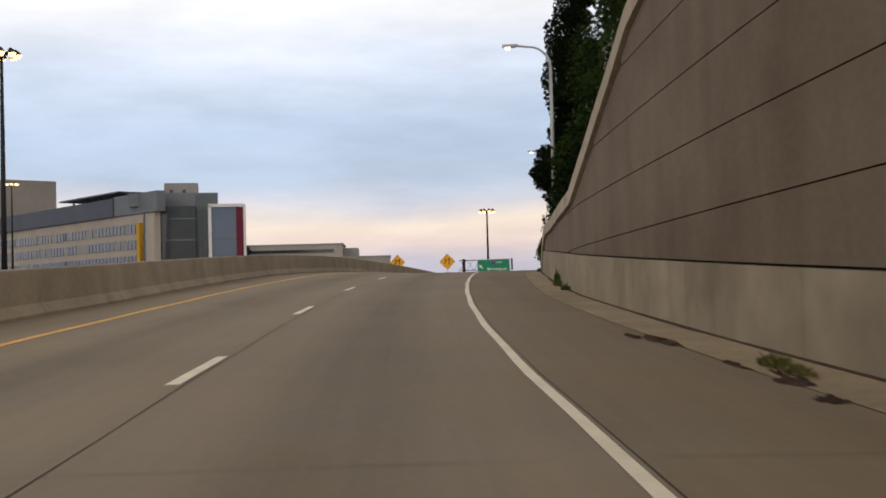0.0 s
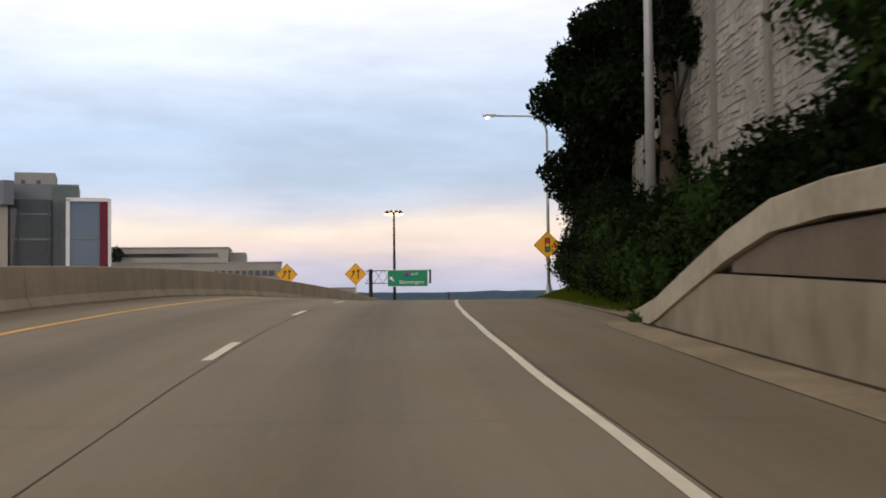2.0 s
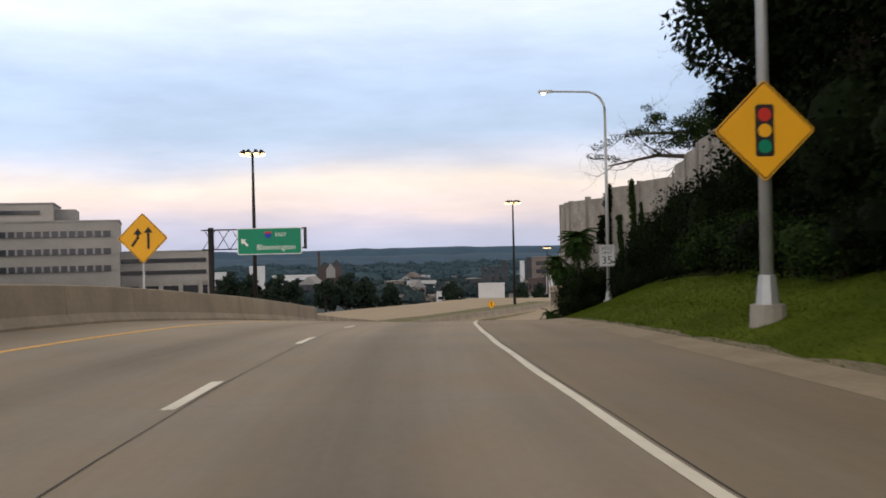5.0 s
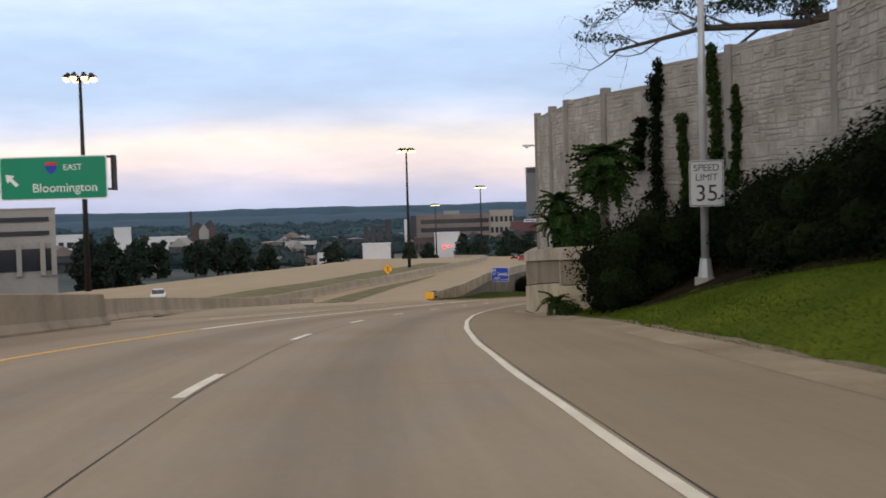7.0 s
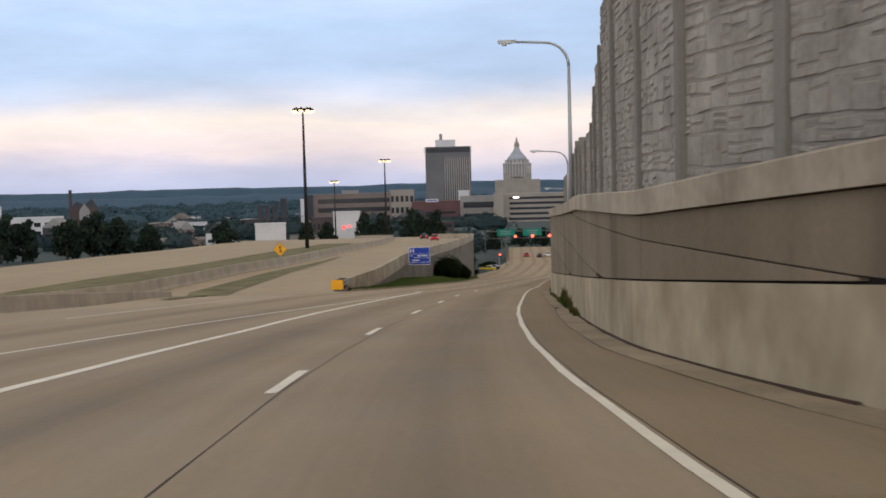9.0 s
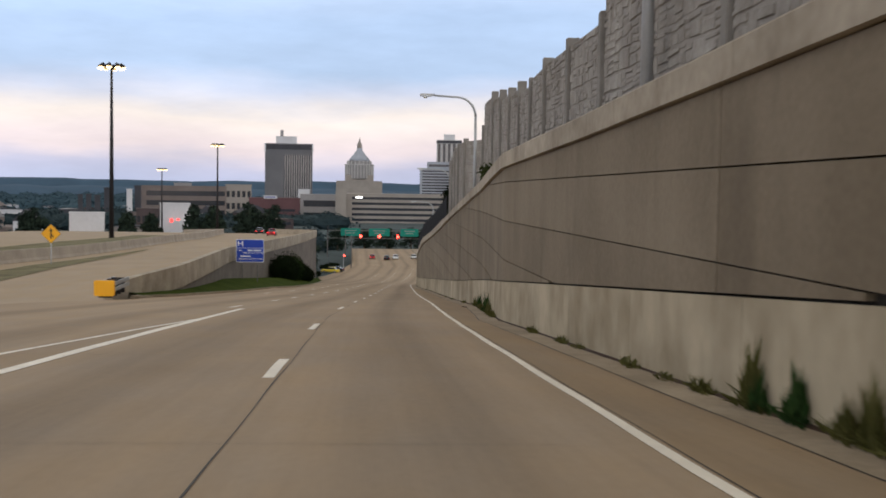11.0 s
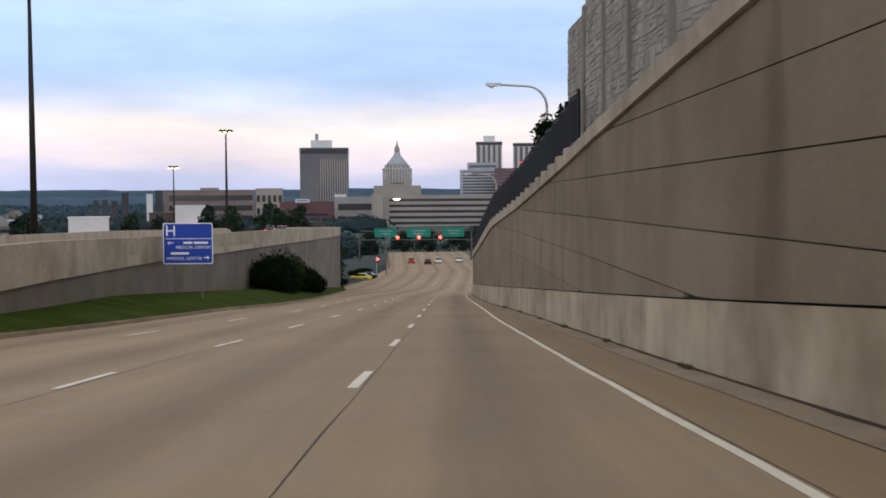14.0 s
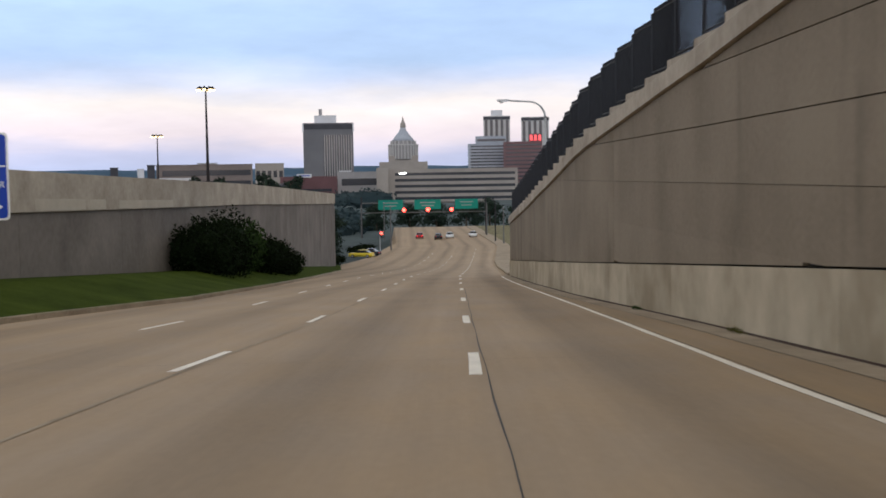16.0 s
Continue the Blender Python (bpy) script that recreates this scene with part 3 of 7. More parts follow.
strip("gutter", -60, 58, lambda s: lerp(s, WALL1) - 0.86, lambda s: lerp(s, WALL1) + 0.1, 0.0, GUTTER, "raised concrete gutter along the foot of the wall", "gutter", 2.0, 4,
      lambda s, n: pave_z(s, n) + 0.003 + 0.03 * max(0, n - lerp(s, WALL1) + 0.86))
strip("gutter", 166, 361, lambda s: lerp(s, WALL2) - 0.66, lambda s: lerp(s, WALL2) + 0.1, 0.0, GUTTER, "raised concrete gutter along the foot of the wall", "gutter", 2.0, 4,
      lambda s, n: pave_z(s, n) + 0.003 + 0.03 * max(0, n - lerp(s, WALL2) + 0.66))


def marking(name, table, s0, s1, w, mat, label, dz=0.006, d=1.5, edge=True):
    rows = []
    for i, s in enumerate(steps(s0, s1, d)):
        n = lerp(s, table)
        e = 0.012 * math.sin(s * 5.1) if edge else 0
        rows.append([at(s, n - w / 2 + e, dz), at(s, n + w / 2 + e * 0.6, dz)])
    tagged(part(name, Geo().grid(rows), mat), label, "road marking", "road markings", "structure")


marking("edge_line", EDGE, -60, 358, 0.115, WHITE_LINE, "solid white painted edge line, worn in places")
marking("edge_line", YELLOW, -60, 154, 0.16, YELLOW_LINE, "solid yellow painted edge line")
# the dashes are not evenly spaced
DASH_SHIFT = [(16, -1.0), (40, -0.8), (53, 0.2), (89, 0.8), (113, 0.7), (125.7, -0.5), (138, 0.6), (150, 0.6), (162, -0.3), (174, -1.0), (198, -1.2), (211, -2.1), (223, -2.4), (235, 1.0), (248, 1.5), (260, 1.8), (272, 0.3), (296, -2.9), (309, -4.8), (400, -4.8)]
for s in np.arange(16.0 - 6 * 12.19, 520, 12.19):
    s += lerp(s, DASH_SHIFT)
    marking("lane_dash", LANE, s - 3.05, s, 0.15, WHITE_LINE, "white painted lane dash, worn", d=1.0)
for s in np.arange(232.4 - 0.3, 500, 12.19):
    s += lerp(s, [(232, 5.3), (244, 7.0), (293, 1.5), (305, 0)])
    marking("lane_dash", LANE2, s - 3.05, s, 0.13, WHITE_LINE, "white painted lane dash, worn", d=1.0)
for s in np.arange(279.4, 500, 12.19):
    marking("lane_dash", LANE3, s - 3.05, s, 0.12, WHITE_LINE, "white painted lane dash, worn", d=1.0)
GORE_A = [(154, -5.45), (158, -5.3), (173, -5.0), (185, -4.72), (200, -4.84), (233, -4.92)]
marking("gore_line", GORE_A, 154.3, 233, 0.22, WHITE_LINE, "broad solid white line at the fork of the road")
GORE_B = [(170, -8.6), (201, -6.35), (215, -5.5), (224, -4.9)]
marking("gore_line", GORE_B, 168, 224, 0.12, WHITE_LINE, "solid white line at the fork of the road")
GORE_C = [(200, -13.4), (221, -13.8), (232, -13.2)]
marking("gore_line", GORE_C, 196, 232, 0.12, WHITE_LINE, "solid white line along the ramp")
for s in (212, 216, 220, 224):
    tagged(part("gore_chevron", Geo().grid([[at(s, -13.3, 0.007), at(s + 0.3, -13.3, 0.007)], [at(s + 3.2, -11.6, 0.007), at(s + 3.5, -11.6, 0.007)]]), WHITE_LINE),
           "slanted white hatching line at the fork", "road marking", "road markings", "structure")

# tarred joints
marking("joint", off(LANE, 0.125), -60, 330, 0.015, TAR, "dark tarred joint between two lanes of concrete", 0.005)
marking("joint", off(EDGE, 0.105), -60, 330, 0.014, TAR, "dark tarred joint beside the edge line", 0.005)
marking("joint", off(LANE2, 0.12), 240, 400, 0.06, GUTTER, "pale sealed joint between two lanes of concrete", 0.005)
marking("joint", [(s, n - 0.87) for s, n in WALL1], -60, 58, 0.02, TAR, "dark joint between shoulder and gutter", 0.004)
marking("joint", [(s, n - 0.67) for s, n in WALL2[1:]], 168, 330, 0.022, TAR, "dark joint between shoulder and gutter", 0.004)


# narrow crosswise joints between the slabs
for s in np.arange(-2, 330, 9.2):
    rows = [[at(s + 0.012 * i * 1.0 - 0.006, n, 0.004) for n in steps(road_left(s) + (0.7 if s < 163 else 0.3), shoulder_right(s) - 0.1, 2.0)] for i in range(2)]
    tagged(part("joint", Geo().grid(rows), SLAB_JOINT), "thin dark joint across the concrete slabs", "joint", "slab joints", "structure")


# ---- left side: barriers, main carriageway, grass ----
def left_edge(s):
    return lerp(s, FARBAR) - 45


strip("main_carriageway", 120, 640, left_edge, lambda s: (lerp(s, BARRIER1) - 0.75 if s < 160 else (road_left(s) + 0.02 if s < 251 else lerp(s, WALLL) - 0.15 if s < 450 else lerp(s, [(450, -10.2), (454, -18), (640, -30)]))),
      -0.01, MAIN_PAVE, "pale concrete carriageway of the main road on a rise", "road", 2.0, 14, main_z)


def jersey(name, table, s0, s1, h, label, zf=None, d=3.0, flip=1):
    """A concrete barrier with the stepped safety profile, in cast lengths."""
    prof = [(-0.30, 0), (-0.30, 0.08), (-0.16, 0.30), (-0.10, h - 0.03), (-0.07, h), (0.07, h), (0.10, h - 0.03), (0.16, 0.30), (0.30, 0.08), (0.30, 0)]
    root = thing(name, Matrix.Identity(4), label, "barrier")
    a = s0
    while a < s1 - 0.5:
        b = min(a + 6.1, s1)
        secs = []
        for s in steps(a + 0.012, b - 0.012, d):
            n = lerp(s, table)
            sec = []
            for dn, dz in prof:
                p = at(s, n + dn, 0)
                p.z = (zf(s, n) if zf else pave_z(s, n)) - 0.03 + dz
                sec.append(p)
            secs.append(sec)
        part("barrier_length", Geo().sweep(secs), BARRIER, root)
        a = b
    return root


jersey("concrete_barrier", off(BARRIER1, -0.3), -60, 160.5, 1.05, "long weathered brown-grey concrete safety barrier")
jersey("concrete_barrier", BARRIER2, 166, 240, 1.0, "low weathered concrete safety barrier dividing two roads", lambda s, n: road_z(s) - 0.0105 * max(0, s - 181) - 0.02)
jersey("concrete_barrier", FARBAR, 165, 600, 1.1, "long weathered concrete barrier along the main road", main_z)
strip("grass_strip", 221, 330, [(221, -18.6), (255, -27.0), (285, -26.6), (330, -25.6)], [(221, -18.0), (240, -21.0), (255, -23.0), (285, -23.8), (330, -25.2)], 0.03, DRYGRASS,
      "narrow strip of dry grass between ramp and main road", "grass", 2.0, 4, main_z)
strip("grass_verge", 200, 420, lambda s: lerp(s, FARBAR) - 15, lambda s: lerp(s, FARBAR) - 7, 0.02, DRYGRASS, "dry grass median between the carriageways", "grass", 4.0, 3, main_z)


# ---- left retaining wall of the ramp ----
def left_wall():
    root = thing("retaining_wall", Matrix.Identity(4), "curved concrete retaining wall with a tall pale parapet", "wall", "", "structure")
    ss = steps(257, 454.4, 3.0)
    def sec(s, lo, hi, d0, d1):
        n = lerp(s, WALLL)
        o = []
        for dn, z in ((d0, lo), (d0, hi), (d1, hi), (d1, lo)):
            p = at(s, n + dn, 0)
            p.z = z
            o.append(p)
        return o
    for a, b in zip(ss[:-1:4], ss[4::4] + [ss[-1]]):
        if b - a < 0.3:
            continue
        cut = steps(a + 0.01, b - 0.01, 2.0)
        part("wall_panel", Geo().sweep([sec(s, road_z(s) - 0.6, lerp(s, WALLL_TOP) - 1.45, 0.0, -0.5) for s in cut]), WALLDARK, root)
    for a, b in zip(ss[:-1:3], ss[3::3] + [ss[-1]]):
        if b - a < 0.3:
            continue
        cut = steps(a + 0.006, b - 0.006, 2.0)
        part("parapet", Geo().sweep([sec(s, lerp(s, WALLL_TOP) - 1.42, lerp(s, WALLL_TOP), 0.14, -0.32) for s in cut]), COPING, root)
    for a, b, h in ((318.0, 323.5, 0.42), (324.0, 326.2, 0.40), (328.0, 337.5, 0.36), (352.5, 355.0, 0.34), (300.0, 303.0, 0.5)):
        part("repair_patch", Geo().sweep([sec(s, lerp(s, WALLL_TOP) - 1.38, lerp(s, WALLL_TOP) - 1.38 + h, 0.146, 0.1) for s in steps(a, b, 1.0)]), REPAIR, root, "pale repair mortar on the parapet")
    # low nose of the parapet, sloping down to the crash cushion
    part("parapet_nose", Geo().sweep([sec(s, road_z(s) - 0.2, lerp(s, WALLL_TOP) - (257 - s) * 0.02, 0.12, -0.34) for s in steps(251, 256.99, 1.5)]), COPING, root)


left_wall()
strip("grass_bank", 254, 452, lambda s: lerp(s, WALLL) + 0.02, KERBL, 0.13, LAWN_SHADED, "green mown grass between kerb and wall", "grass", 1.5, 6,
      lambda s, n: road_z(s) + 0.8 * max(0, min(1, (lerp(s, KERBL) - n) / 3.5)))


def kerb(name, table, s0, s1, label, h=0.15, w=0.45, side=-1):
    root = thing(name, Matrix.Identity(4), label, "kerb", "", "structure")
    a = s0
    while a < s1 - 0.5:
        b = min(a + 3.0, s1)
        secs = []
        for s in steps(a + 0.01, b - 0.01, 1.5):
            n = lerp(s, table)
            secs.append([at(s, n + side * dn, dz) for dn, dz in ((0, -0.1), (0, h - 0.03), (0.04, h), (w, h + 0.01), (w, -0.1))])
        part("kerb_stone", Geo().sweep(secs), GUTTER, root)
        a = b


kerb("kerb", KERBL, 252, 452, "low concrete kerb along the grass")

strip("pavement", 365, 640, lambda s: lerp(s, EDGE) + 0.5, lambda s: lerp(s, EDGE) + 3.2, 0.12, GUTTER, "pale concrete footway beyond the retaining wall", "pavement", 3.0, 2)
kerb("kerb", off(EDGE, 0.5), 363, 600, "concrete kerb along the footway", 0.13, 0.3, 1)
strip("grass_plot", 366, 640, lambda s: lerp(s, EDGE) + 3.2, lambda s: lerp(s, EDGE) + 60, 0.1, DRYGRASS, "dry grass plot beside the footway", "grass", 4.0, 4)


# ---- right retaining walls: level courses of panels over a plain plinth, under a sloping coping ----
WALL1_TOP = [(-60, 11.0), (0, 9.7), (12, 7.8), (22, 5.85), (24, 5.1), (26, 4.45), (28, 3.8), (30, 3.2), (32, 2.8), (36, 2.56), (42, 2.22), (47, 2.12), (49, 1.98), (51, 1.62), (56, 0.5), (58, 0.2)]
WALL2_TOP = [(158, 2.2), (164, 2.35), (177, 2.65), (187, 3.25), (193, 3.58), (198, 3.76), (205, 4.0), (213, 4.3), (221, 4.65), (231, 5.08), (238, 5.32), (246, 5.5), (256, 5.62), (263, 5.68), (274, 5.72), (281, 5.68),
             (290, 5.58), (303, 5.45), (314, 5.28), (326, 4.85), (340, 4.45), (358, 4.2)]


def retaining_wall(name, table, tops, s0, s1, courses, fall, label, cop_w=0.5, breaks=(), plinth=1.0, panel=None, foot=None, tight=()):
    panel, foot = panel or PANEL, foot or PLINTH
    root = thing(name, Matrix.Identity(4), label, "wall", "", "structure")
    cut = 0.42

    def top(s):
        return road_z(s) + lerp(s, tops)

    def pt(s, dn, z):
        p = at(s, lerp(s, table) + dn, 0)
        p.z = z
        return p

    ss = steps(s0, s1, 1.5)
    # backing, seen only through the joints
    part("backing", Geo().sweep([[pt(s, 0.10, road_z(s) - 0.5), pt(s, 0.10, top(s) - 0.1), pt(s, 0.6, top(s) - 0.1), pt(s, 0.6, road_z(s) - 0.5)] for s in ss]), JOINT, root)
    for s in (s0, s1):
        part("end_face", Geo().sweep([[pt(q, 0.0, road_z(q) - 0.5), pt(q, 0.0, top(q) - 0.1), pt(q, 0.62, top(q) - 0.1), pt(q, 0.62, road_z(q) - 0.5)] for q in (s - 0.03, s + 0.03)]), POSTC, root)
    # coping
    a = s0
    while a < s1 - 0.3:
        b = min(a + 6.0, s1)
        part("coping", Geo().sweep([[pt(s, -0.10, top(s) - cut), pt(s, -0.10, top(s) - 0.03), pt(s, -0.07, top(s)), pt(s, cop_w, top(s)), pt(s, cop_w, top(s) - cut)] for s in steps(a + 0.008, b - 0.008, 1.0)]), COPING, root)
        a = b
    # plinth
    a = s0
    while a < s1 - 0.3:
        b = min(a + 5.2, s1)
        part("plinth", Geo().sweep([[pt(s, -0.05, road_z(s) - 0.25), pt(s, -0.05, min(road_z(s) + plinth, top(s) - cut)), pt(s, 0.3, min(road_z(s) + plinth, top(s) - cut)), pt(s, 0.3, road_z(s) - 0.25)] for s in steps(a + 0.008, b - 0.008, 1.3)]), foot, root)
        a = b
    # panels; the lowest courses at the far end are pressed tight on one another
    gaps = [0.0006 if tight and z < tight[1] else 0.0055 if tight and z < tight[0] else 0.011 for z in courses]
    for lo, hi, g0, g1 in zip(courses[1:], courses[:-1], gaps[1:], gaps[:-1]):
        edges = [s0] + [b for b in breaks if s0 < b < s1] + [s1]
        for ea, eb in zip(edges[:-1], edges[1:]):
            run = []
            for s in steps(ea + 0.015, eb - 0.015, 1.0) + [None]:
                ok = False
                if s is not None:
                    z0 = max(lo + fall * s + g0, road_z(s) + plinth + 0.035)
                    z1 = min(hi + fall * s - g1, top(s) - cut - 0.02)
                    ok = z1 - z0 > 0.03
                if ok:
                    run.append([pt(s, 0.0, z0), pt(s, 0.0, z1), pt(s, 0.2, z1), pt(s, 0.2, z0)])
                else:
                    if len(run) > 1:
                        part("wall_panel", Geo().sweep(run), panel, root)
                    run = []
    return root


retaining_wall("retaining_wall", WALL1, WALL1_TOP, -60, 58, [1.10 + 1.115 * k for k in range(9, -4, -1)], -0.0045, "tall brown concrete retaining wall in level courses with a sloping top", breaks=(-30, 0, 33), panel=PANEL_FIRST, foot=PLINTH_FIRST)
retaining_wall("retaining_wall", WALL2, WALL2_TOP, 162.3, 361, [-3.17 - 1.125 * k for k in range(-7, 18)], -0.005, "tall concrete retaining wall in level courses following the falling road", breaks=(177, 205, 240, 275, 310, 340), plinth=1.10, tight=(-8.5, -9.5))
# the near end of the second wall bends back into the bank
retaining_wall("retaining_wall", [(158.5, 6.5), (162.3, 5.0)], WALL2_TOP, 158.5, 162.25, [-3.17 - 1.125 * k for k in range(-7, 5)], -0.005, "near end of the concrete retaining wall, half hidden by bushes")


# ---- slope on the right between the walls ----
STONE_LINE = [(30, 7.6), (66, 8.1), (76, 8.8), (90, 9.6), (110, 11.0), (140, 12.8), (157, 12.2), (163, 9.0), (170, 5.8), (177, 4.5), (186, 4.45), (198, 4.9), (214, 4.8), (225, 4.8), (242, 5.5), (254.5, 5.9), (255, 9.0), (268.7, 6.0), (284, 6.6)]


def slope_z(s, n):
    e = lerp(s, WALL1) if s < 58 else (lerp(s, VERGE) if s < 160 else lerp(s, WALL2))
    base = road_z(s)
    if s < 58:
        return base + lerp(s, WALL1_TOP) - 0.25 + 0.12 * max(0, n - e)
    if s > 166:
        return base + lerp(s, WALL2_TOP) - 0.25 + 0.1 * max(0, n - e)
    k = min(1, (s - 58) / 12.0) * min(1, max(0.0, (172 - s) / 8.0))
    up = max(0.0, n - e)
    return base - 0.04 + min(4.2, up * 0.30 + 0.02 * up * up) * (0.55 + 0.45 * k) + (1 - min(1, (s - 58) / 6.0)) * max(0, 0.4 * up)


strip("grass_slope", 58.3, 164, VERGE, lambda s: 22.0, 0.03, GRASS, "mown grass slope rising from the road to bushes", "grass", 1.5, 10, slope_z)
strip("soil_bank", -60, 58, lambda s: lerp(s, WALL1) + 0.45, lambda s: 40.0, 0.0, SOIL, "dark planted bank above the retaining wall", "soil", 3, 6, slope_z)
strip("soil_bank", 164.5, 360, lambda s: lerp(s, WALL2) + 0.45, lambda s: 60.0, 0.0, SOIL, "dark bank behind the wall", "soil", 3, 6, lambda s, n: slope_z(s, n) - max(0, n - 30) * 0.12)
strip("gravel_edge", 58.5, 163, VERGE, lambda s: lerp(s, VERGE) + 0.28 + 0.2 * noise.noise(Vector((s * 0.5, 0, 0))), 0.05, SAND, "sandy gravel crumbling over the edge of the shoulder", "gravel", 1.0, 2, slope_z)


# ---- stone-faced noise wall ----
def stone_wall():
    rnd = random.Random(5)
    root = thing("noise_wall", Matrix.Identity(4), "tall noise wall of pale cast-stone panels between concrete posts", "wall", "", "structure")
    s = 44.0
    tops = [(44, 9.6), (66, 8.6), (72, 8.5), (74, 7.8), (90, 7.9), (110, 8.4), (135, 8.5), (154.5, 8.5), (155.3, 8.3), (163.5, 8.55), (164.2, 8.1), (170, 8.4), (178, 8.95), (183, 9.2), (190, 7.6), (200, 6.5), (206, 6.3), (212, 7.2), (215, 7.2), (217, 6.9), (228, 7.65), (234, 8.05), (244, 9.4), (250, 10.4), (254.4, 10.5), (254.6, 9.4), (262, 10.0), (268.7, 10.35), (277, 10.85), (281, 10.8), (285, 10.5)]
    stops_ = []
    single = 0
    while s < 288:
        stops_.append(s)
        s += 4.55
        if 139 < s < 184:
            stops_ += [139, 142.2, 145.7, 149.7, 154.9, 160.2, 163.9, 167.1, 170.0, 173.0, 176.6, 180.6]
            s = 184.8
        if 249 < s < 257:
            s = 254.4 if s < 254.4 else 255.0 if s < 256 else s
    for i, (a, b) in enumerate(zip(stops_[:-1], stops_[1:])):
        pa, pb = at(a, lerp(a, STONE_LINE)), at(b, lerp(b, STONE_LINE))
        mid = (a + b) / 2
        zt = round((road_z(mid) + lerp(mid, tops)) / 0.15) * 0.15
        zb = min(slope_z(a, lerp(a, STONE_LINE)), slope_z(b, lerp(b, STONE_LINE))) - 0.3
        d = Vector((pb.x - pa.x, pb.y - pa.y, 0))
        ln = d.length
        d.normalize()
        m = Matrix(((d.x, -d.y, 0, pa.x), (d.y, d.x, 0, pa.y), (0, 0, 1, 0), (0, 0, 0, 1)))
        # local x along the wall, local y to the road (left)
        panel = part("stone_panel", Geo().box(ln / 2, 0, (zt + zb) / 2, ln - 0.3, 0.14, zt - zb), POSTC, root, "", False, m)
        g = Geo()
        z = zb
        ph = rnd.uniform(0, 6)

        def wave(x, z):
            return 0.016 * math.sin(x * 2.1 + z * 4.7 + ph) + 0.012 * math.sin(x * 6.3 - z * 7.1)

        while z < zt - 0.05:
            course = min(rnd.choice((0.34, 0.40, 0.46, 0.52)), zt - z)
            x = 0.16
            while x < ln - 0.17:
                w = min(rnd.uniform(0.24, 0.72), ln - 0.16 - x)
                cuts = [0.0, 1.0] if rnd.random() < 0.22 else [0.0, rnd.uniform(0.3, 0.7), 1.0] if rnd.random() < 0.75 else [0.0, 0.33, 0.66, 1.0]
                for c0, c1 in zip(cuts[:-1], cuts[1:]):
                    o = rnd.uniform(0.008, 0.036)
                    t1, t2 = rnd.uniform(-0.01, 0.01), rnd.uniform(-0.01, 0.01)
                    x0, x1, z0, z1 = x + 0.006, x + w - 0.006, z + course * c0 + 0.006, z + course * c1 - 0.006
                    if x1 - x0 < 0.05 or z1 - z0 < 0.03:
                        continue
                    j = [rnd.uniform(0, 0.022) for _ in range(4)]
                    a0, a1, b0, b1 = z0 + wave(x0, z0) + j[0], z0 + wave(x1, z0) + j[1], min(z1 + wave(x0, z1) - j[2], zt), min(z1 + wave(x1, z1) - j[3], zt)
                    vs = [(x0, 0.06, a0), (x1, 0.06, a1), (x1, 0.06, b1), (x0, 0.06, b0),
                          (x0 + 0.025, 0.07 + o + t1, a0 + 0.02), (x1 - 0.025, 0.07 + o + t2, a1 + 0.02), (x1 - 0.025, 0.07 + o - t1, b1 - 0.02), (x0 + 0.025, 0.07 + o - t2, b0 - 0.02)]
                    fs = [(4, 5, 6, 7), (0, 1, 5, 4), (1, 2, 6, 5), (2, 3, 7, 6), (3, 0, 4, 7)]
                    if 166 < a < 172 and single < 300 and z > zb + 1.2:
                        part("stone", Geo().add(vs, fs), STONE, panel)
                        single += 1
                    else:
                        g.add(vs, fs)
                x += w
            z += course
        if g.v:
            part("stone_facing", g, STONE, panel, "rough pale cast-stone facing")
        part("post", Geo().box(0, 0.01, (zt + 0.2 + zb) / 2, 0.31, 0.33, zt + 0.2 - zb, None, 0.02), POST_DARK, root, "", False, m)


stone_wall()


# ---- iron fence on the coping ----
def iron_fence():
    root = thing("iron_fence", Matrix.Identity(4), "black iron railing on top of the retaining wall", "fence")
    s = 279.0
    while s < 360:
        b = min(s + 2.4, 360.5)
        n0, n1 = lerp(s, WALL2) + 0.15, lerp(b, WALL2) + 0.15
        z = road_z(s) + lerp(s, WALL2_TOP) - 0.02
        p0, p1 = at(s, n0), at(b, n1)
        p0.z = p1.z = z
        zl = road_z(b) + lerp(b, WALL2_TOP) - 0.02
        part("fence_post", Geo().box(p0.x, p0.y, z + 0.85, 0.075, 0.075, 1.85), BLACKIRON, root)
        for h in (0.15, 1.55):
            part("rail", Geo().tube([p0 + Vector((0, 0, h)), p1 + Vector((0, 0, h))], 0.025, 4), BLACKIRON, root)
        bar = Geo().box(0, 0, 0, 0.024, 0.024, 1.72).mesh("bar", BLACKIRON)
        k = 16 if s < 315 else 9
        for i in range(1, k):
            p = p0.lerp(p1, i / k)
            ob = new("bar", bar)
            ob.parent = root
            ob.location = (p.x, p.y, z + 0.80)
        # level step of the coping under each length of fence
        sec = []
        for q_ in (s, b):
            c0, c1 = at(q_, lerp(q_, WALL2) - 0.06), at(q_, lerp(q_, WALL2) + 0.36)
            sec.append([Vector((c0.x, c0.y, zl - 0.1)), Vector((c1.x, c1.y, zl - 0.1)), Vector((c1.x, c1.y, z)), Vector((c0.x, c0.y, z))])
        part("foot", Geo().sweep(sec), COPING, root)
        s = b


iron_fence()


